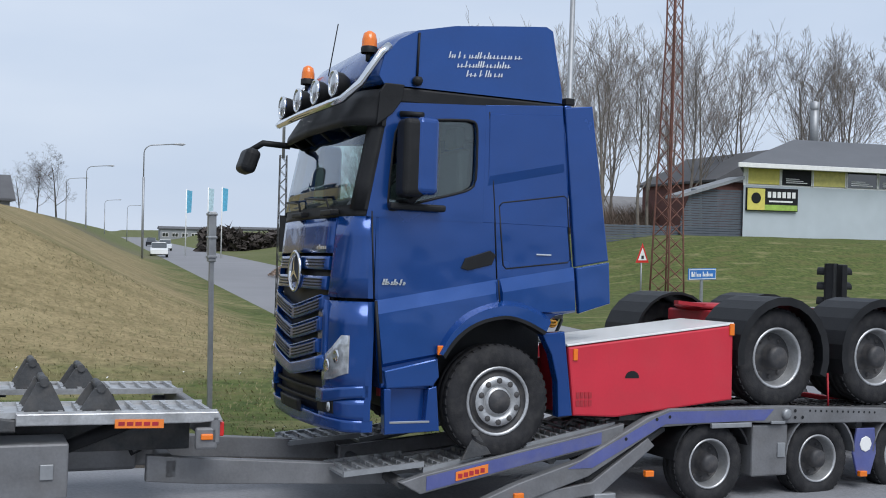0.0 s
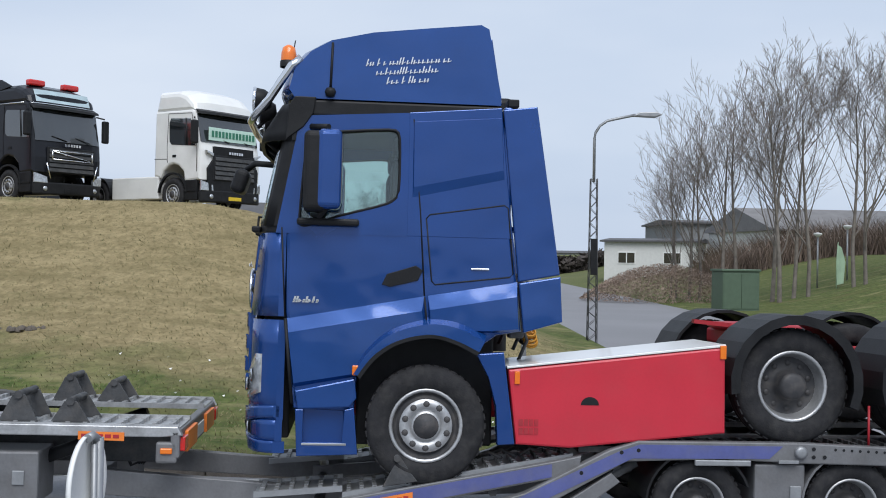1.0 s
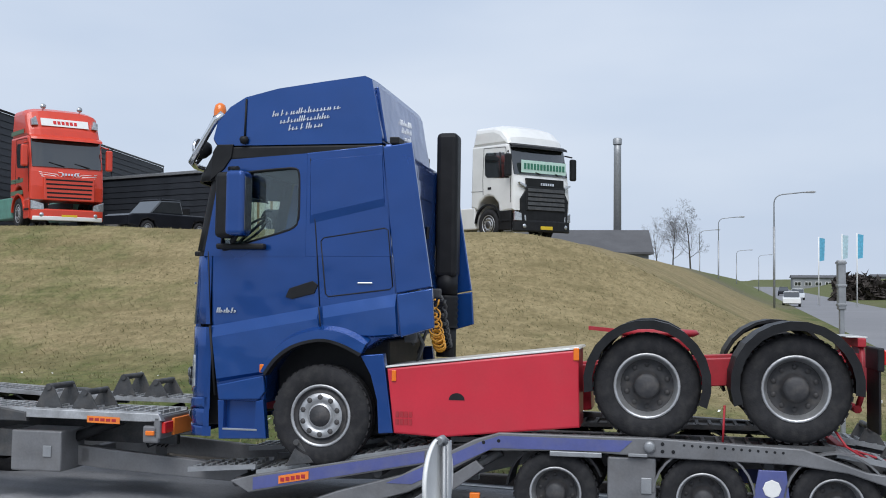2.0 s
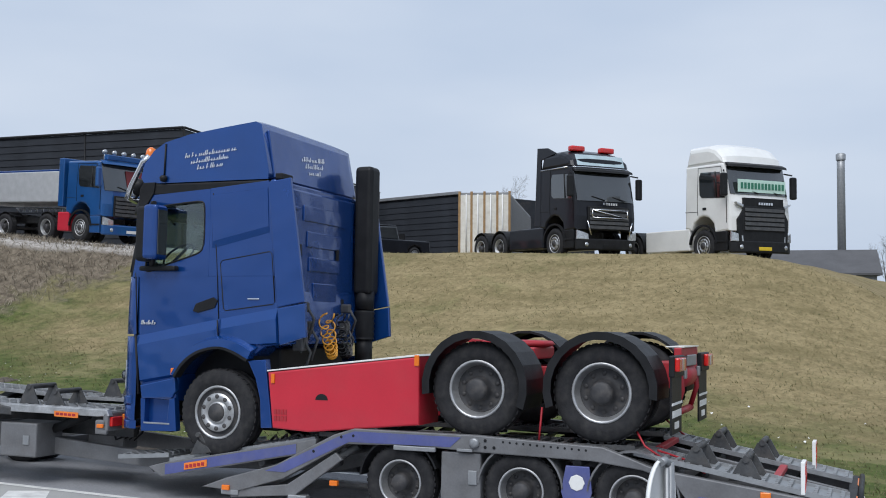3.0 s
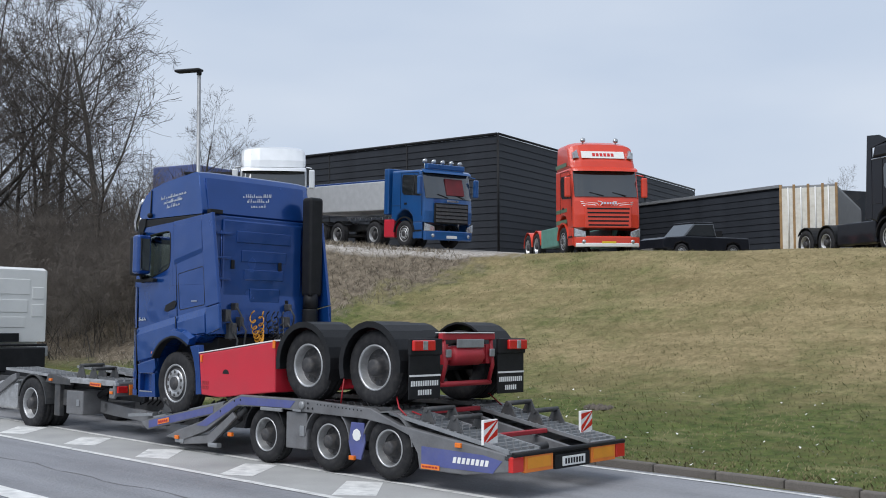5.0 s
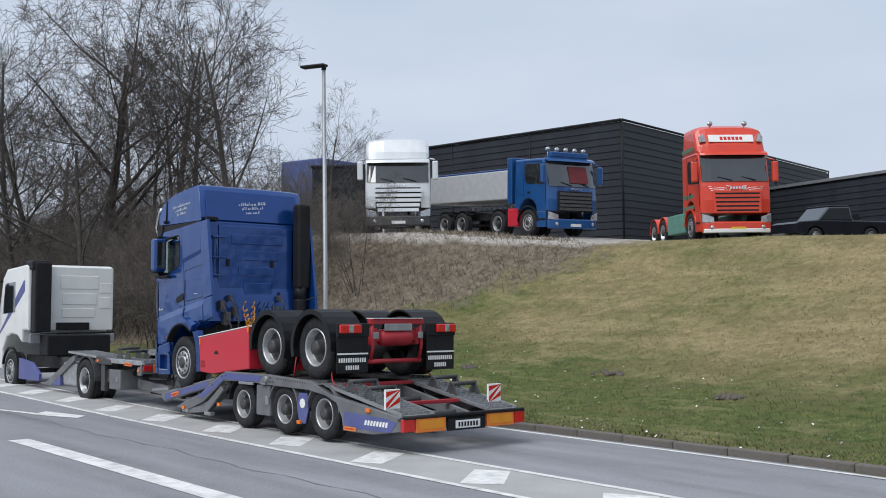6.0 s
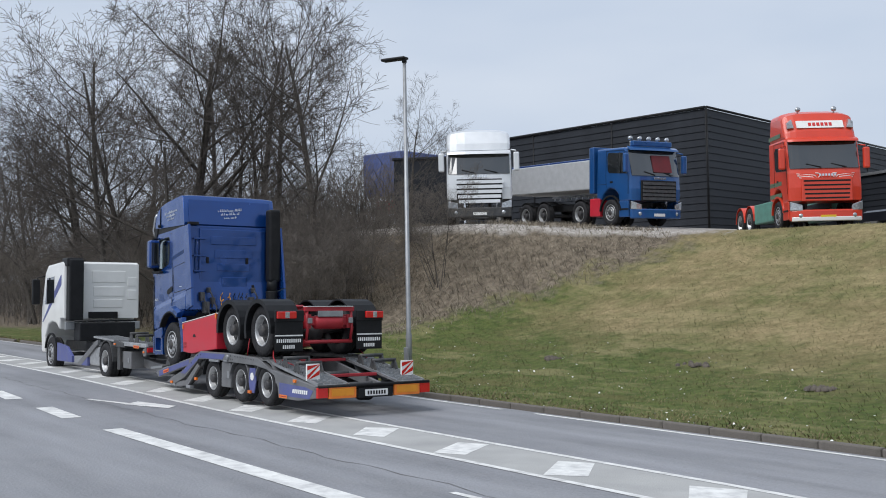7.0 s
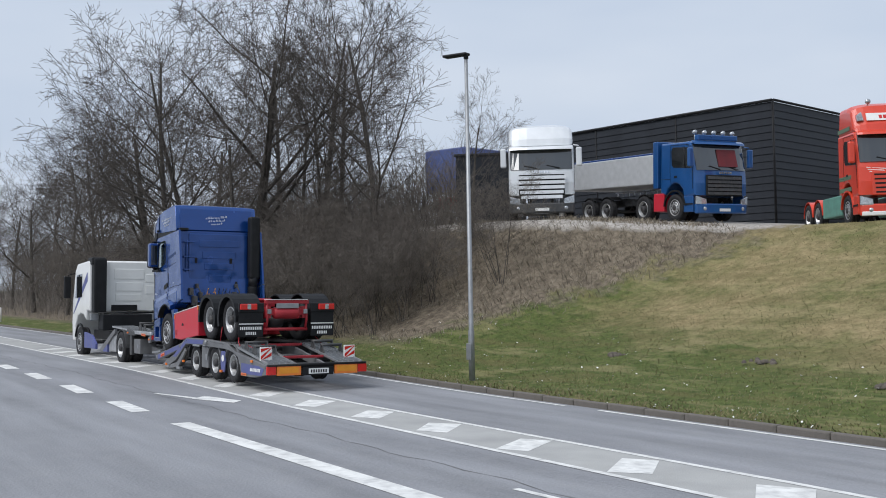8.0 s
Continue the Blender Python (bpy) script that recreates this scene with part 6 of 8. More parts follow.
        for a in axles[1:]:
            wheel(T, a, y, 0.515, 0.515, 0.28, s, dish=True, sides=24)
            if bars is None:
                bm = fresh()
                fender(bm, a, 0.53, 0.58, min(y, y - s * 0.6), max(y, y - s * 0.6), 0, 180, 0.03)
                part("wheel_guard", bm, guards, T)
        bm = fresh()
        x1 = axles[1] - 0.70
        box(bm, 2.08, x1, min(y, y - s * 0.5), max(y, y - s * 0.5), 0.38, 1.10, 0.04)
        part("side_box", bm, skirt or paint, T)
        # headlamps
        bm = fresh()
        prism(bm, [(s * (w - 0.02), 0.62), (s * (w - 0.42), 0.60), (s * (w - 0.40), 0.80), (s * (w - 0.02), 0.92)], -0.04, 0.06, 0.02, axis="x")
        bow(bm, w, 0.14)
        part("headlamp", bm, "white_lens", T, "clear headlamp")
    # grille and bumper
    bm = fresh()
    box(bm, -0.035, 0.03, -0.86, 0.86, 0.92, 1.72, 0.03)
    g = part("grille_panel", bm, paint if grille == "paint" else "black", T)
    bm_rows = 5
    for k in range(bm_rows):
        bm = fresh()
        z = 0.97 + k * 0.145
        if grille == "broad":  # wide pale bars over deep dark gaps
            z = 0.80 + k * 0.185
            prism(bm, [(-0.085, z), (-0.02, z), (-0.02, z + 0.13), (-0.075, z + 0.125)], -0.78 - 0.04 * k, 0.78 + 0.04 * k, 0.015)
            part("grille_bar", bm, paint, g, "broad painted grille bar")
            continue
        if grille == "paint":
            box(bm, -0.042, -0.03, -0.74 - 0.012 * k, 0.74 + 0.012 * k, z + 0.03, z + 0.085, 0.004)
            part("grille_slot", bm, "black", g, "black grille slot")
            continue
        prism(bm, [(-0.07, z), (-0.02, z), (-0.02, z + 0.112), (-0.055, z + 0.102)], -0.80, 0.80, 0.01)
        part("grille_slat", bm, "dark_steel", g)
    if face:  # the dark mask from screen to bumper
        bm = fresh()
        prism(bm, [(-1.0, 0.60), (1.0, 0.60), (1.04, 1.30), (0.82, 1.62), (0.80, 1.98), (-0.80, 1.98), (-0.82, 1.62), (-1.04, 1.30)], -0.028, 0.10, 0.012, axis="x")
        bow(bm, w, 0.10)
        part("front_mask", bm, face, T, "dark front mask")
        for s in (-1, 1):
            bm = fresh()
            prism(bm, [(s * 0.84, 1.66), (s * 1.10, 1.78), (s * 1.12, 1.84), (s * 0.84, 1.76)], -0.02, 0.10, 0.008, axis="x")
            part("running_lamp", bm, "white_lens", T, "slim corner lamp")
    if grille == "chrome":
        bm = fresh()
        for a, b in (((-0.72, 1.60), (0.72, 1.60)), ((-0.72, 1.34), (0.72, 1.34)), ((-0.72, 1.34), (-0.72, 1.60)), ((0.72, 1.34), (0.72, 1.60)), ((-0.68, 1.36), (0.68, 1.58)), ((-0.92, 1.22), (-0.78, 0.75)), ((0.92, 1.22), (0.78, 0.75))):
            tube(bm, [(-0.08, a[0], a[1]), (-0.08, b[0], b[1])], 0.022, 6)
        part("grille_trim", bm, "chrome", T, "chrome grille frame")
    bm = fresh()
    box(bm, -0.06, 0.10, -w + 0.02, w - 0.02, 0.26, 0.64, 0.05)
    bow(bm, w, 0.2)
    part("bumper", bm, bumper, T)
    bm = fresh()
    box(bm, -0.07, -0.055, -0.26, 0.26, 0.34, 0.45, 0.004)
    part("number_plate", bm, plate, T, "number plate without characters")
    bm = fresh()
    n = 6
    for k in range(n):
        box(bm, -0.075, -0.03, -0.30 + 0.1 * k, -0.23 + 0.1 * k, 1.76, 1.84, 0.004)
    part("front_badge", bm, "chrome", T, "bright lettering as plain bars")
    bm = fresh()
    for y in (-0.42, 0.42):
        box(bm, 0.9, chassis_end, y - 0.04, y + 0.04, 0.72, 0.98, 0.01)
    part("chassis_rail", bm, "dark_steel", T)
    for a in axles:
        bm = fresh()
        tube(bm, [(a, -1.1, 0.515), (a, 1.1, 0.515)], 0.07, 8)
        part("axle", bm, "dark_steel", T)
    if roof_lamps:
        for y in (-0.62, 0.62) if roof_lamps != "row" else (-0.9, -0.45, 0.0, 0.45, 0.9):
            bm = fresh()
            zt = (roof_z if roof == "high" else zr + 0.08)
            lift = 0.30 if roof_lamps == "row" else 0.0
            if roof_lamps == "beacon":
                box(bm, 0.85, 1.1, y - 0.28, y + 0.28, zt - 0.06, zt + 0.13, 0.05)
                part("light_bar", bm, "red_lens", T, "red beacon bar")
            else:
                lathe(bm, [(0.001, 0.12), (0.07, 0.10), (0.095, 0.0), (0.001, -0.01)], (0.86 - lift, y, zt + 0.04 + lift), axis="x", sides=14)
                tube(bm, [(0.90 - lift, y, zt - 0.12), (0.90 - lift, y, zt + 0.02 + lift)], 0.02, 5)
                part("roof_lamp", bm, "white_lens", T, "round roof lamp")
    return T


def spot(az, r):
    """A place on the land by bearing from the standpoint and distance."""
    x, y = -r * math.sin(radians(az)), r * math.cos(radians(az)) + 1.1 * smooth01((-11.0 - az) / 3.0)
    return x, y, land_z(x, y)


def parked(az, r, heading):
    x, y, z = spot(az, r)
    return pose(x, y, z, 0, 0, heading - 180)


white_unit = hill_truck("tractor_unit", "white tractor unit with black grille parked on the bank", parked(9.9, 35.0, -37), "white", 3.80, screen_z=(2.10, 2.98), face="black", bumper="black", axles=(1.40, 5.1), chassis_end=5.9, skirt="white", plate="yellow")
bm = fresh()
box(bm, -0.06, -0.045, -0.98, 0.98, 2.16, 2.56, 0.004, Matrix.Translation((0.13, 0, 0)))
sg = part("screen_sign", bm, shade("pale_green_sign", (0.50, 0.68, 0.60), 0.6, var=0.06, bump=0), white_unit, "pale green sign behind the windscreen")
bm = fresh()
for k in range(13):
    box(bm, 0.055, 0.066, -0.90 + 0.14 * k, -0.81 + 0.14 * k, 2.27, 2.46)
part("sign_bars", bm, shade("deep_green", (0.03, 0.16, 0.10), 0.6, bump=0), sg)

black_unit = hill_truck("tractor_unit", "black tractor unit with chrome grille and red beacons", parked(17.8, 36.2, -35), "black_lacquer", 3.72, grille="chrome", axles=(1.40, 5.0, 6.35), chassis_end=7.2, skirt="black_lacquer", roof_lamps="beacon", plate="black")
bm = fresh()
prism(bm, [(0.36, 3.12), (0.40, 3.14), (0.56, 3.50), (0.52, 3.50)], -0.98, 0.98, 0.01)
bow(bm, 1.24, 0.20, 0.0, 1.3)
for q in bm.verts:
    q.co.x -= 0.02
part("sign_box", bm, shade("pale_sign_glass", (0.42, 0.52, 0.56), 0.3, var=0.1, bump=0), black_unit, "pale roof sign box")
bm = fresh()
tube(bm, [(0.34 + 0.17 * (q / 1.2) ** 4, q, 3.06) for q in (-1.16, -1.0, -0.7, 0.0, 0.7, 1.0, 1.16)], 0.025, 6)
part("trim_strip", bm, "chrome", black_unit, "bright trim strip under the roof sign")
for s in (-1, 1):
    bm = fresh()
    tube(bm, [(0.62, s * 1.245, 3.06), (2.20, s * 1.245, 3.08)], 0.022, 6)
    part("trim_strip", bm, "chrome", black_unit, "bright trim strip under the roof sign")
    bm = fresh()
    prism(bm, [(1.30, 3.60), (1.85, 3.84), (2.48, 3.90), (2.66, 1.15), (2.27, 1.15), (2.25, 3.45)], s * 1.19 - 0.03, s * 1.19 + 0.03, 0.015)
    part("side_deflector", bm, "black_lacquer", black_unit)

red_unit = hill_truck("tractor_unit", "orange-red tractor unit with white bumper and roof lamps", parked(34.5, 38.2, -36), "orange_red", 4.12, screen_z=(2.04, 2.98), grille="paint", bumper="orange_red", axles=(1.40, 5.0, 6.3), chassis_end=7.0, lower="orange_red", guards="orange_red", skirt=shade("sea_green_paint", (0.10, 0.25, 0.20), 0.5, bump=0.02), mirrors="orange_red", roof_lamps="pair", plate="yellow")
bm = fresh()
box(bm, -0.075, 0.06, -1.18, 1.18, 0.25, 0.40, 0.03)
bow(bm, 1.24, 0.2)
part("bumper_lip", bm, "white", red_unit, "white lower bumper lip")
bm = fresh()
prism(bm, [(0.44, 3.46), (0.51, 3.46), (0.63, 3.72), (0.56, 3.72)], -0.80, 0.80, 0.01)
sb = part("sign_box", bm, "white_paint", red_unit, "white roof sign with plain bars")
bm = fresh()
for k in range(6):
    prism(bm, [(0.462, 3.53), (0.475, 3.53), (0.53, 3.65), (0.517, 3.65)], -0.40 + 0.14 * k, -0.30 + 0.14 * k)
part("sign_bars", bm, "red_lens", sb)
for s in (-1, 1):
    bm = fresh()
    prism(bm, [(s * 0.90, 3.46), (s * 1.12, 3.44), (s * 1.12, 3.66), (s * 0.98, 3.76)], 0.46, 0.66, 0.02, axis="x")
    part("roof_headlamp", bm, "white_lens", red_unit)
    for line in (((0.98, 1.86), (0.40, 1.80), (0.30, 1.70)), ((0.95, 1.79), (0.46, 1.74), (0.36, 1.66)), ((0.90, 1.72), (0.52, 1.68)), ((0.36, 1.88), (0.22, 1.86), (0.14, 1.72)), ((0.30, 1.70), (0.20, 1.78))):
        bm = fresh()
        tube(bm, [(0.05 * (b - 1.4) / 0.48 + 0.17 * (a / 1.24) ** 4 - 0.004, s * a, b) for a, b in line], 0.014, 5)
        part("pinstripe", bm, "white_paint", red_unit, "white pinstripe of a wing")
    for z in (1.15, 1.55, 3.2):
        bm = fresh()
        box(bm, 0.9, 2.2, s * 1.242 - 0.004, s * 1.242 + 0.004, z, z + 0.14)
        part("side_stripe", bm, shade("olive_stripe", (0.10, 0.16, 0.10), 0.5, bump=0), red_unit, "green side stripe")

silver = hill_truck("tractor_unit", "silver tractor unit with sun visor and roof fairing", parked(52.3, 40.5, -37), "silver", 3.74, roof="high", zr=2.82, screen_z=(1.92, 2.70), grille="broad", bumper="dark_steel", axles=(1.40, 5.1), mirrors="silver", lower="dark_steel")

blue_tipper = hill_truck("tipper_truck", "bright blue four-axle tipper truck with grey body", parked(42.9, 42.0, -7) @ pose(0, 0, 0.10, 0, -2.3, 0), "mid_blue", 3.2, roof="low", grille="black", bumper="mid_blue", axles=(1.40, 3.45, 6.1, 7.45), chassis_end=9.2, lower="mid_blue", guards="black", skirt="red", bars=True, mirrors="mid_blue", roof_lamps="row", plate="white_paint")
bm = fresh()
box(bm, 2.75, 9.0, -1.26, 1.26, 1.48, 2.66, 0.04)
tb = part("tipper_body", bm, shade("grey_body", (0.44, 0.45, 0.46), 0.55, 0.1, var=0.1, bump=0.03), blue_tipper, "grey steel tipper body")
bm = fresh()
box(bm, 2.45, 2.75, -1.26, 1.26, 1.3, 3.15, 0.03)
part("headboard", bm, "mid_blue", blue_tipper)
bm = fresh()
tube(bm, [(2.8, -1.18, 2.85), (5.8, -1.2, 2.80), (9.0, -1.18, 2.84)], 0.13, 10)
box(bm, 2.78, 9.0, -1.2, 1.2, 2.62, 2.74, 0.03)
part("rolled_cover", bm, "blue", blue_tipper, "rolled dark blue tarpaulin")
bm = fresh()
for k in range(15):
    box(bm, 2.9 + 0.42 * k, 3.0 + 0.42 * k, -1.285, -1.25, 1.28, 1.40, 0.01)
box(bm, 2.75, 9.0, -1.29, -1.25, 1.40, 1.46, 0.01)
part("body_rail", bm, "silver", blue_tipper, "bright lower body rail")
bm = fresh()
squiggle(bm, 4.4, 6.6, 1.85, 2.45, 3, -1.262, thick=0.022, depth=0.006, seed=21)
part("body_lettering", bm, "lav", blue_tipper, "faded script as plain bars")
bm = fresh()
box(bm, 4.3, 5.3, -1.22, -0.7, 0.45, 1.15, 0.03)
part("red_box", bm, "red", blue_tipper, "bright red side box")
for a in (3.45, 6.1, 7.45):
    bm = fresh()
    fender(bm, a, 0.53, 0.57, -1.20, -0.65, 50, 130, 0.02)
    part("wheel_guard", bm, "black", blue_tipper)
    bm = fresh()
    fender(bm, a, 0.53, 0.57, 0.65, 1.20, 50, 130, 0.02)
    part("wheel_guard", bm, "black", blue_tipper)
bm = fresh()
box(bm, 0.34, 0.56, -0.95, 0.95, 3.06, 3.26, 0.03)
part("lamp_box", bm, "mid_blue", blue_tipper, "blue lamp box with plain bars")
bm = fresh()
prism(bm, [(0.02, 2.04), (0.16, 2.04), (0.3, 2.7), (0.2, 2.7)], -0.7, 0.2, 0.02)
part("curtain", bm, shade("curtain_red", (0.13, 0.015, 0.02), 0.7, bump=0.05), blue_tipper, "dark red cab curtain")


def tipper_trailer():
    T = thing("tipper_trailer", "dusty blue tipping trailer behind bare bushes", "trailer", parked(56.7, 50.5, -75))
    bm = fresh()
    box(bm, -1.0, 4.0, -1.25, 1.25, 1.75, 3.75, 0.06)
    part("body", bm, shade("faded_blue_paint", (0.10, 0.14, 0.34), 0.6, var=0.2, bump=0.05, dirt=0.4), T)
    bm = fresh()
    for x in np.linspace(-0.8, 3.8, 7):
        box(bm, x - 0.05, x + 0.05, -1.30, -1.24, 1.6, 3.5, 0.01)
        box(bm, x - 0.05, x + 0.05, 1.24, 1.30, 1.6, 3.5, 0.01)
    part("stiffener", bm, "lav", T)
    bm = fresh()
    box(bm, -1.0, 4.2, -0.5, 0.5, 0.95, 1.5, 0.03)
    part("underframe", bm, "red_frame", T, "dull red underframe")
    for x in (0.2, 1.6, 3.0):
        for s in (-1, 1):
            wheel(T, x, s * 1.24, 0.5, 0.5, 0.3, s, dish=True, sides=20)


tipper_trailer()


def pickup():
    T = thing("pickup_truck", "dark pickup parked on the yard", "car", parked(32.3, 51.0, -110))
    bm = fresh()
    prism(bm, [(0.0, 0.55), (0.0, 0.95), (0.25, 1.05), (1.35, 1.12), (5.2, 1.08), (5.25, 0.5), (4.7, 0.45), (4.55, 0.75), (4.2, 0.85), (3.85, 0.75), (3.7, 0.42), (1.6, 0.42), (1.45, 0.75), (1.1, 0.85), (0.75, 0.75), (0.6, 0.45)], -0.9, 0.9, 0.06)
    part("body", bm, "black_lacquer", T)
    bm = fresh()
    prism(bm, [(1.3, 1.10), (1.95, 1.72), (3.1, 1.75), (3.3, 1.10)], -0.78, 0.78, 0.06)
    part("cabin", bm, "glass_dark", T, "dark cabin windows")
    bm = fresh()
    box(bm, 1.95, 3.1, -0.76, 0.76, 1.72, 1.80, 0.03)
    part("roof", bm, "black_lacquer", T)
    for x in (1.1, 4.2):
        for s in (-1, 1):
            wheel(T, x, s * 0.9, 0.38, 0.38, 0.24, s, sides=20)


pickup()


# ---- sheds and container on the hill ----
def clad_wall(parent, a, b, z0, z1, pitch=0.34, thick=0.05):
    """A wall of horizontal boards from a to b, each board its own piece, lapped."""
    a, b = Vector((*a, 0)), Vector((*b, 0))
    length = (b - a).length
    ang = math.degrees(math.atan2((b - a).y, (b - a).x))
    bm = fresh()
    verts = [(0, 0.0, 0.0), (0, -0.045, 0.0), (0, -0.012, pitch - 0.015), (0, 0.0, pitch - 0.015)]
    f0 = [bm.verts.new(v) for v in verts]
    f1 = [bm.verts.new((length, v[1], v[2])) for v in verts]
    bm.faces.new(f0)
    bm.faces.new(f1[::-1])
    for k in range(4):
        bm.faces.new((f0[k], f1[k], f1[(k + 1) % 4], f0[(k + 1) % 4]))
    bmesh.ops.recalc_face_normals(bm, faces=bm.faces)
    me = mesh_from("board", bm, "cladding")
    n = int((z1 - z0) / pitch)
    for k in range(n):
        ob = new("board", me)
        ob.parent = parent
        ob.matrix_basis = pose(a.x, a.y, z0 + k * pitch, 0, 0, ang)


def hall():
    z0, z1 = 3.6, 10.52
    c = Vector((-33.7, 39.7))
    left, back = Vector((-50.3, 37.9)), Vector((-40.8, 70.5))
    far = left + back - c
    H = tagged(new("workshop_hall"), "tall black horizontally clad workshop hall", "building")
    bm = fresh()
    inset = [(c.x - 0.06, c.y + 0.06), (back.x - 0.06, back.y - 0.06), (far.x, far.y), (left.x + 0.06, left.y + 0.06)]
    prism(bm, inset, z0 - 1.5, z1 - 0.05, axis="z")
    part("core", bm, "cladding", H)
    clad_wall(H, left, c, z0, z1)
    clad_wall(H, c, back, z0, z1)
    bm = fresh()
    for p, q in ((left, c), (c, back)):
        d = (q - p).normalized()
        nrm = Vector((d.y, -d.x))
        tube(bm, [(p.x + nrm.x * 0.05, p.y + nrm.y * 0.05, z1), (q.x + nrm.x * 0.05, q.y + nrm.y * 0.05, z1)], 0.07, 6)
        for u in (0.0, 0.33, 0.66, 1.0):
            s = p + (q - p) * u
            tube(bm, [(s.x + nrm.x * 0.04, s.y + nrm.y * 0.04, z0), (s.x + nrm.x * 0.04, s.y + nrm.y * 0.04, z1)], 0.035, 6)
    part("flashing", bm, "black", H, "black roof edge and joint trims")


def low_shed():
    S = tagged(new("low_workshop"), "low black clad workshop with a window", "building")
    a, b = Vector((-38.0, 57.0)), Vector((-25.4, 52.6))
    z0, z1 = 3.3, 8.25
    nb = (b - a).normalized()
    nv = Vector((-nb.y, nb.x))
    bm = fresh()
    pts = [a + nv * 0.08, b + nv * 0.08, b + nv * 12, a + nv * 12]
    prism(bm, sorted_ccw([(p.x, p.y) for p in pts]), z0 - 1, z1, axis="z")
    part("core", bm, "cladding", S)
    clad_wall(S, a, b, z0, z1 - 0.1)
    m = Matrix.Translation((a.x, a.y, 0)) @ Matrix.Rotation(math.atan2(nb.y, nb.x), 4, "Z")
    bm = fresh()
    box(bm, -0.1, (b - a).length + 0.1, -0.12, 0.1, z1 - 0.08, z1 + 0.08, 0.01, m)
    part("roof_edge", bm, "galv", S, "pale metal roof edge")
    bm = fresh()
    box(bm, 4.6, 9.0, -0.07, 0.0, 4.2, 6.2, 0.01, m)
    fr = part("window_frame", bm, "black", S)
    for k in range(2):
        for j in range(2):
            bm = fresh()
            box(bm, 5.0 + 1.9 * k, 6.7 + 1.9 * k, -0.10, -0.06, 4.4 + 0.8 * j, 5.05 + 0.8 * j, 0.01, m)
            part("pane", bm, shade("pale_pane", (0.42, 0.48, 0.52), 0.12, var=0.3, scale=0.6, bump=0), fr)


def container():
    x, y, z = spot(24.4, 41.2)
    C = thing("shipping_container", "white shipping container with rusty door posts", "container", pose(x, y, z, 0, 0, 18))
    # the long side faces away from the light: its shade is painted in as grey
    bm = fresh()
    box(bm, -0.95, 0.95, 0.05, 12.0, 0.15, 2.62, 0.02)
    part("body", bm, shade("shaded_container_side", (0.22, 0.23, 0.24), 0.6, var=0.15, bump=0.05), C, "corrugated side, its shade painted in as grey")
    bm = fresh()
    for k in range(56):
        box(bm, 0.94, 0.985, 0.2 + 0.21 * k, 0.30 + 0.21 * k, 0.25, 2.5, 0.008)
    # the ribs carry the painted shade of that side too, as a dark grey
    part("corrugation", bm, "grey_steel", C)
    for s in (-1, 1):
        bm = fresh()
        box(bm, min(0.03 * s, 0.93 * s), max(0.03 * s, 0.93 * s), -0.02, 0.06, 0.25, 2.52, 0.01)
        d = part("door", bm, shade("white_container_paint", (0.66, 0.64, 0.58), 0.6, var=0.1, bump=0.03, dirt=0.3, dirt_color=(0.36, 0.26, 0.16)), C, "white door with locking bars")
        for x in (0.25, 0.70):
            bm = fresh()
            tube(bm, [(s * x, -0.05, 0.25), (s * x, -0.05, 2.55)], 0.025, 6)
            part("locking_bar", bm, "white_paint", d)
    bm = fresh()
    rust = shade("rusty_brown", (0.30, 0.19, 0.09), 0.8, var=0.3, bump=0.2)
    for x in (-0.97, 0.0, 0.97, -0.5, 0.5):
        box(bm, x - 0.045, x + 0.045, -0.03, 0.05, 0.1, 2.66, 0.01)
    part("door_post", bm, rust, C, "rusty brown post")


hall()
low_shed()
container()
bx, by, bz = spot(54.9, 48.0)
bm = fresh()
box(bm, -1.3, 1.3, -3, 3, 0, 2.9, 0.03)
box(bm, -1.36, 1.36, -3.06, 3.06, 2.9, 3.0, 0.02)
solo("dark_container", bm, "cladding", "dark brown storage box on the yard", "container", at=pose(bx, by, bz, 0, 0, 50))


# ---- lamps, signs and posts ----
def modern_lamp():
    x, y = -21.7, 14.5
    z = land_z(x, y)
    L = thing("street_lamp", "slim galvanised street lamp with a flat dark head", "lamp", pose(x, y, z, 0, 0.35, 0))
    bm = fresh()
    tube(bm, [(0, 0, -0.2), (0, 0, 1.2), (0, 0, 1.25), (0, 0, 7.95)], [0.075, 0.075, 0.06, 0.042], 12)
    part("pole", bm, "galv", L)
    bm = fresh()
    box(bm, -0.62, 0.06, -0.12, 0.12, 7.93, 8.00, 0.03, pose(0, 0, 0, 0, 0, 25))
    tube(bm, [(0, 0, 7.85), (0, 0, 7.98)], 0.06, 10)
    part("lamp_head", bm, "black", L, "flat dark lamp head")
    bm = fresh()
    box(bm, -0.09, 0.09, -0.1, -0.06, 0.5, 0.9, 0.01)
    part("hatch", bm, "galv", L)


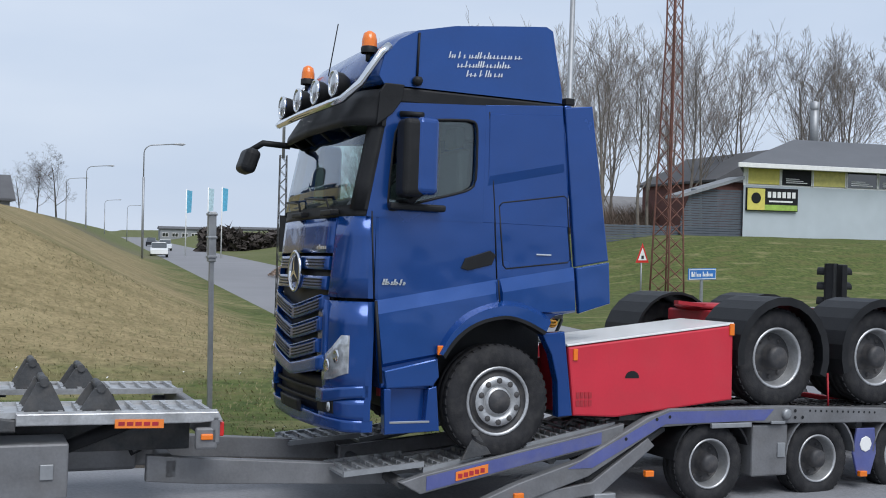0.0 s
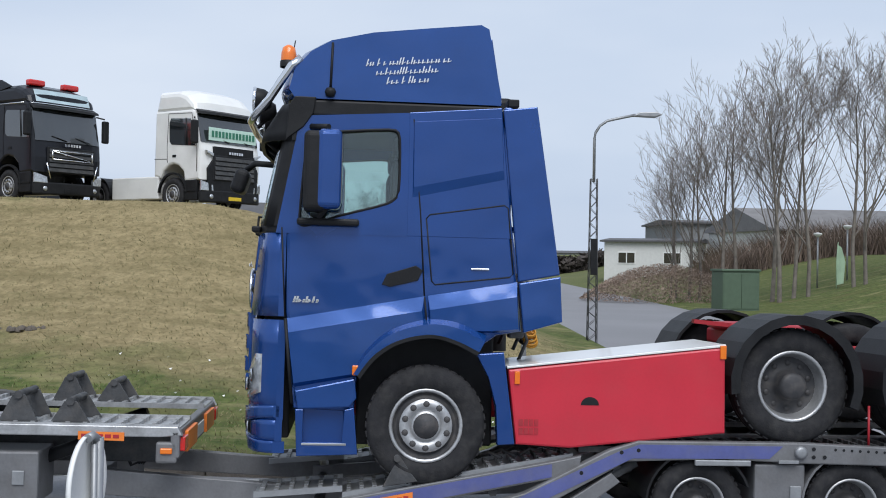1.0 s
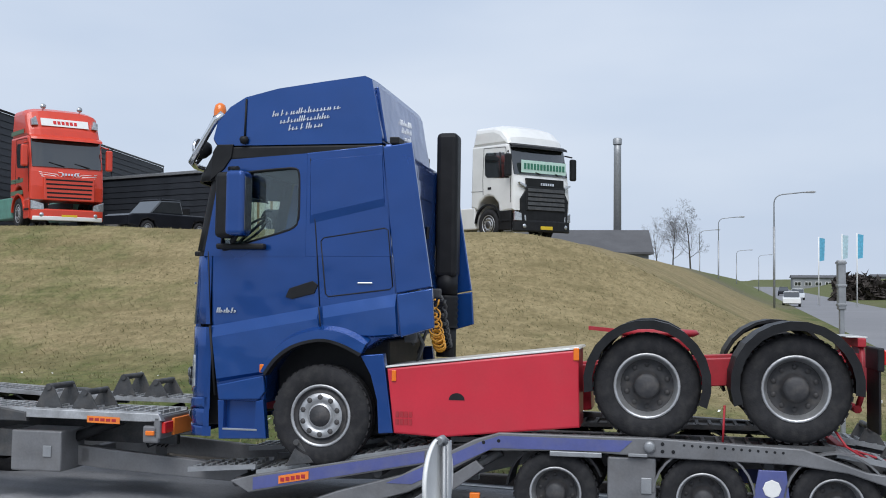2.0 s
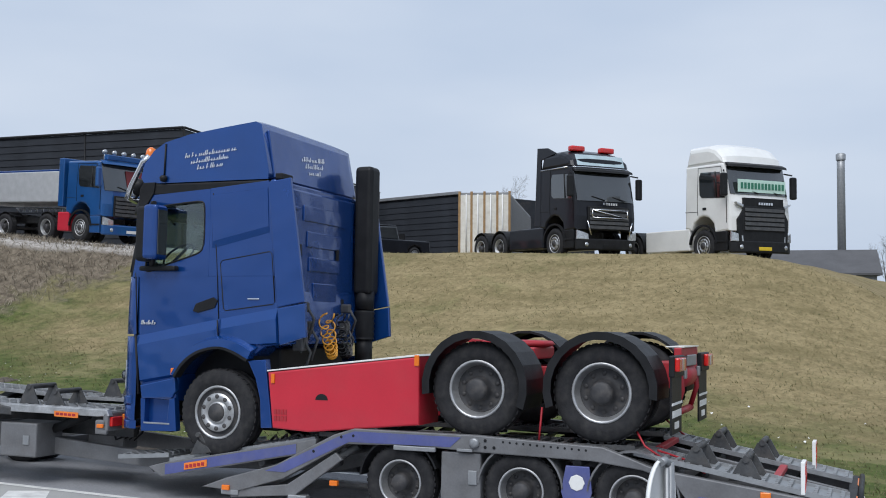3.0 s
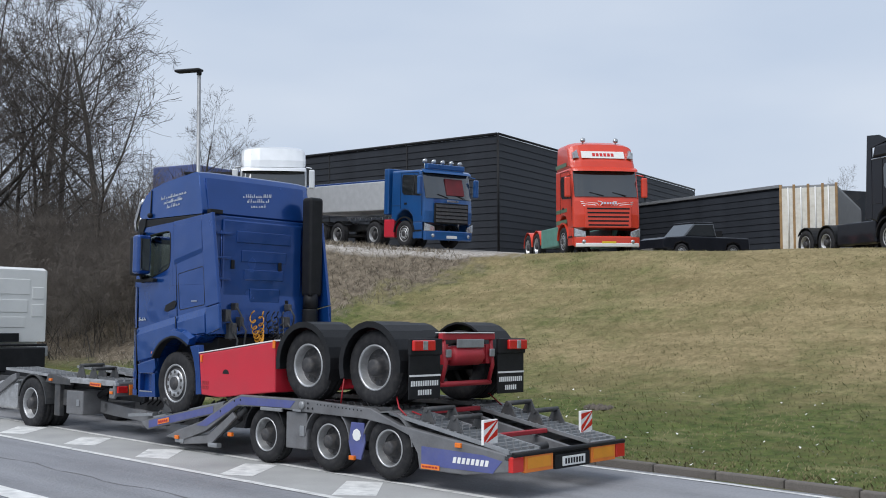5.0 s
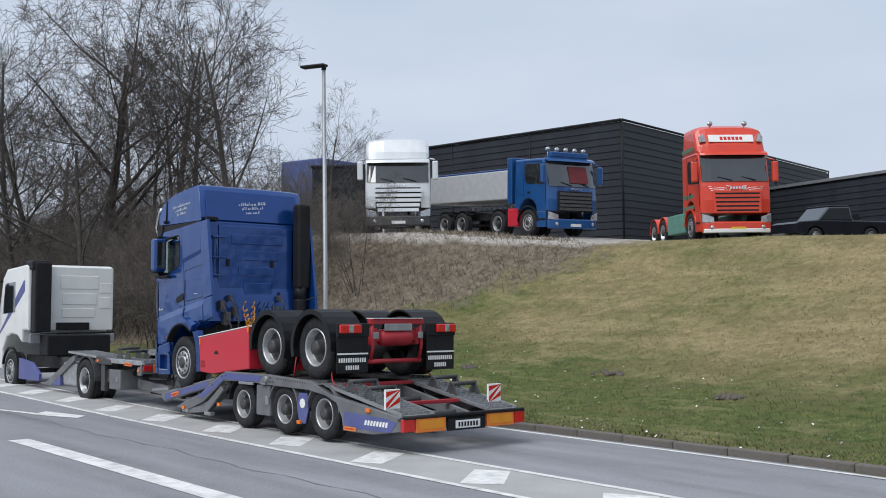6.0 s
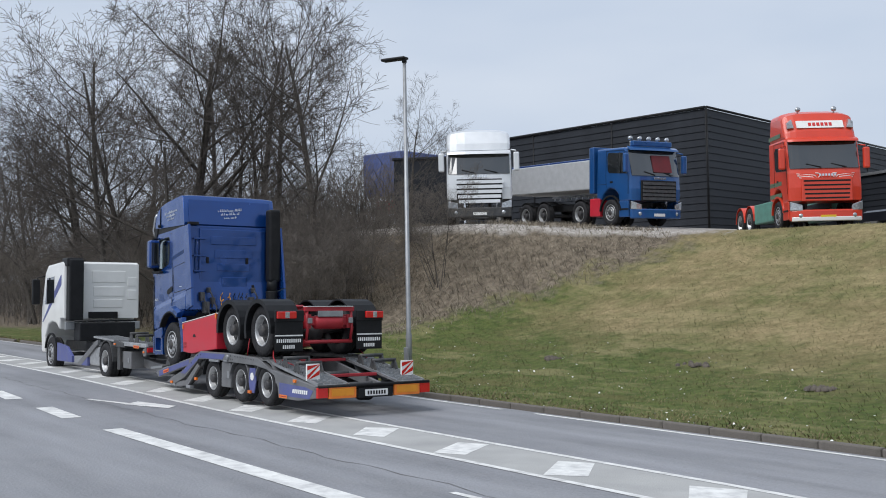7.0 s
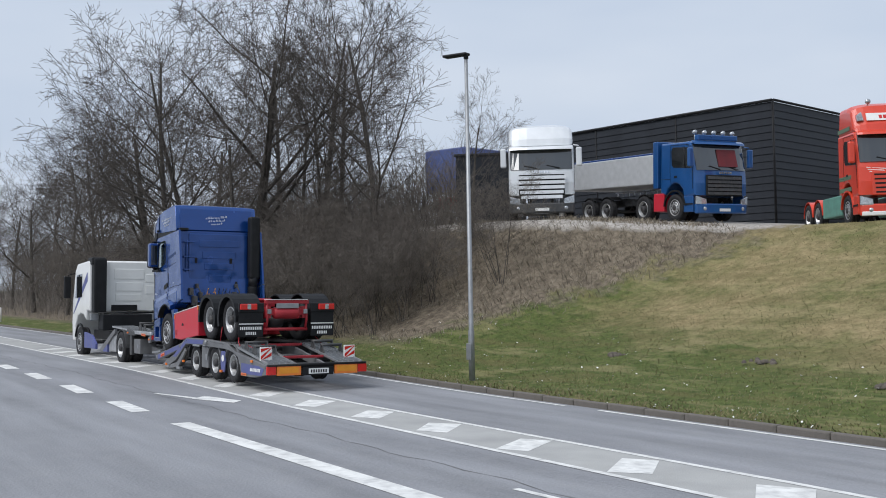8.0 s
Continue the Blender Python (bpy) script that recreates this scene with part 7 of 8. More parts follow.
def curved_lamp(az, r, height, lattice, reach=1.9, base=None, lean=0.0):
    x, y, z = spot(az, r)
    z = z if base is None else base
    L = thing("street_lamp", "old street lamp with a curved arm" + (" on a lattice mast" if lattice else " on a grey pole"), "lamp", pose(x, y, z, 0, lean, 0), "lamps along the side road")
    split = height * 0.72
    if lattice:
        bm = fresh()
        w = 0.14
        for sx, sy in ((-1, -1), (1, -1), (1, 1), (-1, 1)):
            tube(bm, [(sx * w, sy * w, -0.2), (sx * w * 0.7, sy * w * 0.7, split)], 0.018, 4)
        n = 22
        for k in range(n):
            z0, z1 = split * k / n, split * (k + 1) / n
            q = w * (1 - 0.3 * k / n)
            for sy in (-1, 1):
                s = 1 if k % 2 else -1
                tube(bm, [(s * q, sy * q, z0), (-s * q, sy * q, z1)], 0.010, 3, False)
                tube(bm, [(sy * q, s * q, z0), (sy * q, -s * q, z1)], 0.010, 3, False)
        part("lattice_mast", bm, "dark_steel", L)
        bm = fresh()
        box(bm, -0.10, 0.10, -0.18, -0.16, 2.0, 3.1, 0.01)
        part("banner", bm, "black", L, "narrow black banner")
    else:
        bm = fresh()
        tube(bm, [(0, 0, -0.2), (0, 0, split)], 0.09, 8)
        part("pole", bm, "galv", L)
    bm = fresh()
    pts = [(0, 0, split - 0.1), (0, 0, height - 0.7)] + [(0.7 - 0.7 * math.cos(a), 0, height - 0.7 + 0.62 * math.sin(a)) for a in (0.3, 0.7, 1.1, 1.5)] + [(reach, 0, height + 0.05)]
    tube(bm, pts, 0.045, 8)
    part("arm", bm, "galv", L)
    bm = fresh()
    prism(bm, [(reach - 0.1, height), (reach + 0.1, height + 0.12), (reach + 0.65, height + 0.14), (reach + 0.8, height + 0.06), (reach + 0.6, height - 0.03)], -0.13, 0.13, 0.03)
    part("lamp_head", bm, "galv", L, "grey lamp head")


def tall_pole():
    x, y, z = spot(-23.9, 39.0)
    L = thing("street_lamp", "tall plain grey lamp pole at the junction", "lamp", pose(x, y, z, 0, 0.6, 0))
    bm = fresh()
    tube(bm, [(0, 0, -0.2), (0, 0, 1.4), (0, 0, 1.5), (0, 0, 13.5)], [0.15, 0.15, 0.12, 0.085], 12)
    part("pole", bm, "galv", L)
    bm = fresh()
    box(bm, -1.0, 0.1, -0.15, 0.15, 13.48, 13.6, 0.04)
    part("lamp_head", bm, "black", L)


def lattice_tower():
    x, y, z = spot(-29.3, 41.0)
    T = thing("lattice_mast", "rusty red-brown steel lattice mast", "mast", pose(x, y, z, 0, 0.4, 20))
    top, n = 13.5, 24
    rust = shade("rusty_red_steel", (0.17, 0.075, 0.055), 0.8, var=0.35, scale=3, bump=0.2)

    def half(zz):
        return 0.46 - 0.26 * min(1, zz / 10.5)
    corners = ((-1, -1), (1, -1), (1, 1), (-1, 1))
    for cx, cy in corners:
        bm = fresh()
        tube(bm, [(cx * half(zz), cy * half(zz), zz) for zz in (-0.3, 3, 6, 9, 10.5, top)], 0.035, 4)
        part("leg", bm, rust, T)
    bm = fresh()
    for k in range(n):
        z0, z1 = top * k / n, top * (k + 1) / n
        for (ax, ay), (bx_, by_) in zip(corners, corners[1:] + corners[:1]):
            tube(bm, [(ax * half(z0), ay * half(z0), z0), (bx_ * half(z1), by_ * half(z1), z1)], 0.016, 3, False)
            tube(bm, [(bx_ * half(z0), by_ * half(z0), z0), (ax * half(z1), ay * half(z1), z1)], 0.016, 3, False)
    tagged(part("bracing", bm, rust, T), kind="stuff")


def low_round_sign():
    S = thing("traffic_sign", "low round sign on a galvanised post", "sign", pose(-2.15, 7.95, road_z(-2.15, 7.95), 0, 0, -3))
    bm = fresh()
    tube(bm, [(0.05, 0.05, -0.2), (0.05, 0.05, 1.27)], 0.035, 12)
    tube(bm, [(0.05, -0.02, -0.2), (0.05, -0.02, 1.24)], 0.02, 8)
    tube(bm, [(0.05, 0.05, 1.25), (0.03, 0.0, 1.29), (0.02, -0.06, 1.28)], 0.03, 8)
    part("post", bm, "galv", S)
    bm = fresh()
    lathe(bm, [(0.001, -0.01), (0.30, -0.01), (0.312, -0.02), (0.318, 0.0), (0.312, 0.015), (0.30, 0.005), (0.001, 0.005)], (0, 0, 0.98), axis="x", sides=36)
    part("disc", bm, "white_paint", S, "white painted back of a round sign")


def post_sign():
    x, y, z = spot(-4.95, 15.3)
    S = thing("sign_post", "grey square post on the verge", "post", pose(x, y, z, 0, -0.4, 10))
    bm = fresh()
    box(bm, -0.03, 0.03, -0.03, 0.03, -0.2, 2.85, 0.006)
    part("post", bm, "galv", S)
    bm = fresh()
    box(bm, -0.05, 0.05, -0.05, 0.05, 2.2, 2.85, 0.012)
    for zz in (2.25, 2.5, 2.8):
        box(bm, -0.06, 0.06, -0.06, 0.06, zz, zz + 0.03, 0.005)
    part("head", bm, "galv", S)


def warning_sign():
    x, y, z = spot(-28.0, 40.0)
    S = thing("warning_sign", "red-edged white warning triangle on a thin post", "sign", pose(x, y, z, 0, 0, 28))
    bm = fresh()
    tube(bm, [(0, 0.03, -0.2), (0, 0.03, 2.4)], 0.03, 8)
    part("post", bm, "galv", S)
    bm = fresh()
    prism(bm, [(-0.42, 1.80), (0.42, 1.80), (0.0, 2.52)], -0.012, 0.0)
    t = part("triangle", bm, "red_lens", S)
    bm = fresh()
    prism(bm, [(-0.27, 1.89), (0.27, 1.89), (0.0, 2.35)], -0.018, -0.0121)
    part("field", bm, "white_paint", t)
    bm = fresh()
    box(bm, -0.08, 0.08, -0.022, -0.018, 1.94, 2.06)
    part("symbol", bm, "black", t)


def street_sign():
    x, y, z = spot(-31.1, 46.5)
    S = thing("street_name_sign", "blue street name sign with plain white bars", "sign", pose(x, y, z, 0, 0, 31))
    bm = fresh()
    box(bm, -0.1, 0.1, 0.0, 0.06, -0.2, 1.15, 0.01)
    part("post", bm, "galv", S)
    bm = fresh()
    box(bm, -1.2, 1.2, -0.02, 0.03, 0.98, 1.46, 0.02)
    p = part("panel", bm, shade("sign_blue", (0.02, 0.16, 0.50), 0.4, var=0.05, bump=0), S)
    bm = fresh()
    for xx in ((-1.17, -1.14), (1.14, 1.17)):
        box(bm, xx[0], xx[1], -0.026, -0.02, 1.01, 1.43)
    for zz in (1.01, 1.40):
        box(bm, -1.17, 1.17, -0.026, -0.02, zz, zz + 0.03)
    part("border", bm, "white_paint", p)
    bm = fresh()
    for k, w in enumerate((0.13, 0.09, 0.05, 0.05, 0.08, 0.08, 0.09, 0.0, 0.08, 0.08, 0.09, 0.09, 0.08, 0.08, 0.08, 0.05)):
        if w:
            box(bm, -0.98 + 0.122 * k, -0.98 + 0.122 * k + w, -0.026, -0.02, 1.12, 1.24 + (0.09 if k in (0, 2, 3, 8, 11) else 0.0))
    part("bars", bm, "white_paint", p)


def traffic_light():
    x, y, z = spot(-37.6, 24.0)
    S = thing("traffic_light", "black traffic signal seen from behind", "traffic light", pose(x, y, z, 0, 0, 30))
    bm = fresh()
    tube(bm, [(0, 0.1, -0.2), (0, 0.1, 2.1)], 0.05, 10)
    part("post", bm, "galv", S)
    for dx, turn in ((-0.22, 190), (0.20, 70)):
        m = pose(dx, 0, 0, 0, 0, turn)
        bm = fresh()
        box(bm, -0.16, 0.16, -0.08, 0.08, 1.22, 2.16, 0.02, m)
        h = part("signal_head", bm, "black", S)
        for k in range(3):
            bm = fresh()
            zz = 1.36 + 0.31 * k
            pts = [(0.12 * math.cos(radians(a)), zz + 0.12 * math.sin(radians(a))) for a in range(-20, 201, 20)]
            inner = [(0.11 * math.cos(radians(a)), zz + 0.11 * math.sin(radians(a))) for a in range(-20, 201, 20)]
            prism(bm, pts + inner[::-1], -0.26, -0.08)
            bmesh.ops.transform(bm, matrix=m, verts=bm.verts)
            part("visor", bm, "black", h)
            bm = fresh()
            lathe(bm, [(0.10, 0), (0.001, -0.02)], (0, -0.085, zz), sides=16)
            bmesh.ops.transform(bm, matrix=m, verts=bm.verts)
            part("lens", bm, "amber" if k == 1 else "black", h)


modern_lamp()
curved_lamp(-8.6, 34.0, 6.85, True, 1.25)
curved_lamp(-1.75, 84, 8.9, False, 2.2, 0)
curved_lamp(1.0, 128, 9.6, False, 2.2, 0)
curved_lamp(1.95, 165, 9.8, False, 2.2, 0)
curved_lamp(0.1, 210, 8.0, False, 2.2, 0)
curved_lamp(-1.0, 250, 8.0, False, 2.2, 0)
tall_pole()
lattice_tower()
low_round_sign()
post_sign()
warning_sign()
street_sign()
traffic_light()


def flag(az, r, top, color):
    x, y = -r * math.sin(radians(az)), r * math.cos(radians(az))
    F = thing("flagpole", "tall white flagpole with a narrow banner", "flag", pose(x, y, 0), "flags beyond the side road")
    bm = fresh()
    tube(bm, [(0, 0, -0.5), (0, 0, top)], 0.06, 6)
    part("pole", bm, "white_paint", F)
    bm = fresh()
    prism(bm, [(0.08, top - 2.6), (0.55, top - 2.5), (0.62, top - 0.2), (0.08, top - 0.1)], -0.01, 0.01)
    part("banner", bm, shade("banner_blue", color, 0.7, bump=0.05), F)


flag(-3.9, 120, 7.0, (0.10, 0.35, 0.50))
flag(-5.0, 118, 7.2, (0.40, 0.55, 0.60))
flag(-5.7, 116, 7.2, (0.10, 0.38, 0.55))


def small_car(az, r, heading, paint, label):
    x, y = -r * math.sin(radians(az)), r * math.cos(radians(az))
    C = thing("car", label, "car", pose(x, y, road_z(x, y), 0, 0, heading - 180))
    bm = fresh()
    prism(bm, [(0, 0.35), (0.05, 0.75), (1.1, 0.95), (4.1, 0.98), (4.2, 0.4), (3.6, 0.25), (0.6, 0.25)], -0.87, 0.87, 0.10)
    part("body", bm, paint, C)
    bm = fresh()
    prism(bm, [(0.95, 0.93), (1.7, 1.42), (3.2, 1.46), (4.0, 0.97)], -0.76, 0.76, 0.08)
    part("cabin", bm, "glass_dark", C)
    bm = fresh()
    box(bm, 1.75, 3.15, -0.70, 0.70, 1.43, 1.49, 0.03)
    part("roof", bm, paint, C)
    for xx in (0.85, 3.35):
        for s in (-1, 1):
            wheel(C, xx, s * 0.87, 0.32, 0.32, 0.2, s, sides=16)


small_car(-2.6, 112, -92, "white", "white hatchback far along the side road")
small_car(-2.9, 150, -92, "silver", "silver car far along the side road")
small_car(-2.2, 190, -92, "black_lacquer", "dark car far along the side road")


def utility_box():
    x, y, z = spot(-16.5, 55.0)
    B = thing("utility_cabinet", "dull green utility cabinet with double doors", "cabinet", pose(x, y, z, 0, 0, 12))
    green = shade("dull_green_paint", (0.075, 0.115, 0.075), 0.6, var=0.12, bump=0.03)
    bm = fresh()
    box(bm, -1.0, 1.0, 0, 1.2, -0.2, 1.95, 0.03)
    part("body", bm, green, B)
    for x0 in (-0.94, 0.02):
        bm = fresh()
        box(bm, x0, x0 + 0.92, -0.03, 0.01, 0.1, 1.85, 0.01)
        part("door", bm, green, B)
    bm = fresh()
    box(bm, -1.06, 1.06, -0.06, 1.26, 1.95, 2.06, 0.02)
    part("lid", bm, green, B)


def globe_lamp(az, r):
    x, y, z = spot(az, r)
    G = thing("park_lamp", "short post lamp with a white shade", "lamp", pose(x, y, z), "post lamps by the drive")
    bm = fresh()
    tube(bm, [(0, 0, -0.2), (0, 0, 3.0)], 0.05, 8)
    part("post", bm, "galv", G)
    bm = fresh()
    lathe(bm, [(0.001, 0.16), (0.22, 0.12), (0.26, 0.05), (0.10, -0.08), (0.05, -0.12)], (0, 0, 3.1), axis="z", sides=16)
    part("shade", bm, "white_paint", G)


utility_box()
globe_lamp(-20.2, 66)
globe_lamp(-21.6, 67)
x, y, z = spot(-21.1, 64)
bm = fresh()
prism(bm, [(0, 0.2), (0.5, 0.3), (0.62, 1.5), (0.35, 2.3), (0.05, 2.5)], -0.01, 0.01)
tube(bm, [(0, 0, 0), (0.0, 0, 1.5), (0.1, 0, 2.6)], 0.025, 6)
solo("feather_flag", bm, shade("pale_green_cloth", (0.38, 0.52, 0.36), 0.8, var=0.2, scale=1.5, bump=0.05), "white and green feather flag by the drive", "flag", at=pose(x, y, z, 0, 0, 20))


# ---- buildings beyond the junction ----
def garage():
    """Pale grey garage with a window band, signs and a low grey roof."""
    B = tagged(new("garage_building"), "pale grey garage with signs and window band", "building")
    x0, x1, y0, y1, z0, z1 = 38.2, 78.0, 59.8, 75.0, 2.2, 7.35
    pale = shade("pale_grey_render", (0.44, 0.49, 0.52), 0.85, var=0.06, scale=0.8, bump=0.05)

    def plan(grow_by, front):
        k = 0.70
        return [(x0 - grow_by, y0 - front), (x1, y0 - front), (x1, y1 + grow_by), (x0 - grow_by + k * (y1 + grow_by - y0 + front), y1 + grow_by)]
    bm = fresh()
    prism(bm, plan(0, 0), z0 - 1, 6.15, axis="z")
    part("wall", bm, pale, B)
    bm = fresh()
    prism(bm, plan(0, -0.05), 6.15, z1, axis="z")
    part("upper_wall", bm, "white_paint", B)
    bm = fresh()
    rim = plan(0.9, 0.8)
    low, high = [bm.verts.new((x, y, z1 - 0.05)) for x, y in rim], [bm.verts.new((x, y, z1 + 0.12)) for x, y in rim]
    ym = (y0 + y1) / 2
    ridge = [bm.verts.new((x0 + 9.0, ym, z1 + 2.7)), bm.verts.new((x1, ym, z1 + 2.7))]
    for f in ((low[3], low[2], low[1], low[0]), (low[0], low[1], high[1], high[0]), (low[1], low[2], high[2], high[1]), (low[2], low[3], high[3], high[2]), (low[3], low[0], high[0], high[3]),
              (high[0], high[1], ridge[1], ridge[0]), (high[2], high[3], ridge[0], ridge[1]), (high[3], high[0], ridge[0]), (high[1], high[2], ridge[1])):
        bm.faces.new(f)
    bmesh.ops.recalc_face_normals(bm, faces=bm.faces)
    part("roof", bm, shade("grey_roof", (0.105, 0.11, 0.12), 0.8, var=0.15, scale=1.0, grain=10, bump=0.2), B)
    bm = fresh()
    box(bm, x0 - 0.95, x1, y0 - 0.9, y0 - 0.78, z1 - 0.15, z1 + 0.14, 0.02)
    part("gutter", bm, "white_paint", B)
    mats = (shade("sign_yellow", (0.62, 0.55, 0.12), 0.5, var=0.1, bump=0), "black", shade("sign_yellow_two", (0.58, 0.52, 0.16), 0.5, var=0.15, bump=0), "glass_dark", "glass_dark", "glass_dark", "glass_dark")
    xx = x0 + 0.3
    for k, mt in enumerate(mats):
        w = (2.3, 2.2, 2.4, 2.3, 2.6, 2.6, 2.6)[k]
        bm = fresh()
        box(bm, xx, xx + w, y0 - 0.02, y0 + 0.06, 6.25, z1 - 0.12, 0.01)
        wnd = part("window", bm, mt, B, "band window" if k > 2 else "window covered by a printed panel")
        bm = fresh()
        for a, b in ((xx - 0.06, xx), (xx + w, xx + w + 0.06)):
            box(bm, a, b, y0 - 0.04, y0 + 0.06, 6.2, z1 - 0.05)
        part("frame", bm, "white_paint", wnd)
        if k in (1, 3, 4):
            bm = fresh()
            for j in range(3):
                box(bm, xx + 0.3, xx + w - 0.3 - 0.3 * j, y0 - 0.026, y0 - 0.02, 6.38 + 0.12 * j, 6.43 + 0.12 * j)
            part("bars", bm, "white_paint", wnd)
        xx += w + 0.18
    bm = fresh()
    box(bm, x0 + 0.15, x0 + 3.9, y0 - 0.18, y0 - 0.0, 4.55, 6.0, 0.02)
    sgn = part("sign_box", bm, "black", B, "black and yellow sign with plain bars")
    bm = fresh()
    box(bm, x0 + 0.18, x0 + 1.45, y0 - 0.19, y0 - 0.18, 4.6, 5.95)
    part("yellow_field", bm, mats[0], sgn)
    bm = fresh()
    box(bm, x0 + 1.46, x0 + 3.86, y0 - 0.188, y0 - 0.18, 4.6, 4.95)
    part("green_field", bm, shade("lime", (0.30, 0.45, 0.08), 0.5, bump=0), sgn)
    bm = fresh()
    for k in range(6):
        box(bm, x0 + 1.65 + 0.36 * k, x0 + 1.90 + 0.36 * k, y0 - 0.19, y0 - 0.18, 5.40, 5.78)
    box(bm, x0 + 1.75, x0 + 3.5, y0 - 0.19, y0 - 0.18, 5.12, 5.22)
    part("bars", bm, "white_paint", sgn)
    bm = fresh()
    lathe(bm, [(0.35, 0), (0.30, -0.02), (0.2, 0.0), (0.001, 0.0)], (x0 + 0.8, y0 - 0.2, 5.35), sides=20)
    part("round_mark", bm, "black", sgn)
    bm = fresh()
    tube(bm, [(x0 + 11, y0 + 8, 9), (x0 + 11, y0 + 8, 12.6)], 0.3, 12)
    lathe(bm, [(0.35, 0), (0.35, 0.5), (0.001, 0.6)], (x0 + 11, y0 + 8, 12.4), axis="z", sides=12)
    part("chimney", bm, "galv", B)


def slat_fence():
    F = tagged(new("slatted_fence"), "dark blue-grey horizontally slatted fence", "fence")
    tone = shade("blue_grey_slats", (0.085, 0.10, 0.12), 0.7, var=0.15, bump=0.05)
    bm = fresh()
    box(bm, 0, 10.0, 0.0, 0.05, 0.0, 0.13, 0.008)
    me = mesh_from("slat", bm, tone)
    for k in range(14):
        ob = new("slat", me)
        ob.parent = F
        ob.matrix_basis = pose(28.2, 60.3, 1.3 + 0.155 * k)
    bm = fresh()
    box(bm, 0, 4.4, 0.0, 0.05, 0.0, 0.13, 0.008)
    me = mesh_from("slat", bm, tone)
    for k in range(26):
        ob = new("slat", me)
        ob.parent = F
        ob.matrix_basis = pose(33.9 + 0.06 * max(0, k - 13), 60.0, 1.8 + 0.155 * k)
    for x in (28.3, 31.0, 33.9, 36.0, 38.0):
        bm = fresh()
        box(bm, x - 0.07, x + 0.07, 60.34, 60.5, 0.5, 3.5, 0.01)
        part("post", bm, tone, F)
    bm = fresh()
    prism(bm, [(33.7, 5.2), (38.2, 6.5), (38.2, 6.7), (33.7, 5.4)], 59.7, 61.6)
    part("coping", bm, "galv", F)


def plain_house(name, label, x, y, z, w, d, h, ridge, wall, roof, rot, windows=3, storeys=1):
    H = tagged(new(name), label, "building")
    H.matrix_world = pose(x, y, z, 0, 0, rot)
    bm = fresh()
    box(bm, -w / 2, w / 2, -d / 2, d / 2, -2, h)
    part("wall", bm, wall, H)
    bm = fresh()
    prism(bm, [(-d / 2 - 0.4, h - 0.05), (-d / 2 - 0.4, h + 0.12), (0, h + ridge), (d / 2 + 0.4, h + 0.12), (d / 2 + 0.4, h - 0.05)], -w / 2 - 0.4, w / 2 + 0.4, axis="x")
    part("roof", bm, roof, H)
    for s in range(storeys):
        for k in range(windows):
            xx = -w / 2 + w * (k + 0.5) / windows
            zz = h * (s + 0.35) / storeys
            bm = fresh()
            box(bm, xx - 0.9, xx + 0.9, -d / 2 - 0.06, -d / 2 + 0.02, zz, zz + 1.2, 0.02)
            fr = part("window", bm, "white_paint", H)
            bm = fresh()
            for a in (-0.8, 0.05):
                box(bm, xx + a, xx + a + 0.75, -d / 2 - 0.08, -d / 2 - 0.055, zz + 0.1, zz + 1.1, 0.01)
            part("pane", bm, "glass_dark", fr)
    return H


brick = shade("red_brown_brick", (0.13, 0.055, 0.045), 0.85, var=0.2, scale=2, bump=0.1)
slate = shade("dark_slate", (0.085, 0.085, 0.09), 0.85, var=0.2, scale=1, grain=8, bump=0.2)
grey_wall = shade("grey_panel_wall", (0.24, 0.25, 0.26), 0.8, var=0.1, scale=0.5, bump=0.05)
pale_slate = shade("weathered_slate", (0.17, 0.165, 0.165), 0.85, var=0.2, scale=1, grain=8, bump=0.2)
white_wall = shade("off_white_wall", (0.62, 0.62, 0.60), 0.8, var=0.06, bump=0.03)
garage()
slat_fence()
plain_house("brown_house", "red-brown gabled house with a slate roof", 49.0, 79.0, 3.0, 12, 9, 4.2, 2.6, brick, slate, 90, 2)
plain_house("grey_hall", "long white hall with a weathered slate roof", 52.0, 104.0, 0.8, 46, 14, 4.2, 2.2, white_wall, pale_slate, 8, 9)
plain_house("far_hall", "grey panel hall behind the trees", 35.0, 124.0, 1.0, 16, 14, 5.2, 0.6, shade("mid_grey_wall", (0.20, 0.205, 0.21), 0.8, var=0.1, bump=0.03), slate, 4, 4)
plain_house("white_shed", "low white shed with a flat sloping roof", 23.5, 110.0, 0.6, 9, 8, 3.4, 0.4, white_wall, slate, -22, 2)
plain_house("hill_house", "grey-roofed house beyond the hill", -13.5, 96.0, 1.0, 11, 8, 3.6, 2.2, grey_wall, slate, 10, 3)
bm = fresh()
tube(bm, [(-10.8, 100, 2), (-10.8, 100, 14.0), (-10.8, 100, 15.2)], [0.38, 0.34, 0.34], 12)
lathe(bm, [(0.42, 0.0), (0.42, 0.5), (0.3, 0.6)], (-10.8, 100, 14.9), axis="z", sides=12)
solo("factory_chimney", bm, "galv", "slim grey metal chimney behind the house", "chimney")
for bx0, by0, w, h in ((22, 330, 14, 3.6), (48, 340, 20, 4.0), (-30, 360, 26, 4.0), (80, 330, 30, 6.0)):
    plain_house("far_building", "far pale industrial building near the horizon", bx0, by0, -0.5, w, 12, h, 0.8, grey_wall, slate, 0, 5)


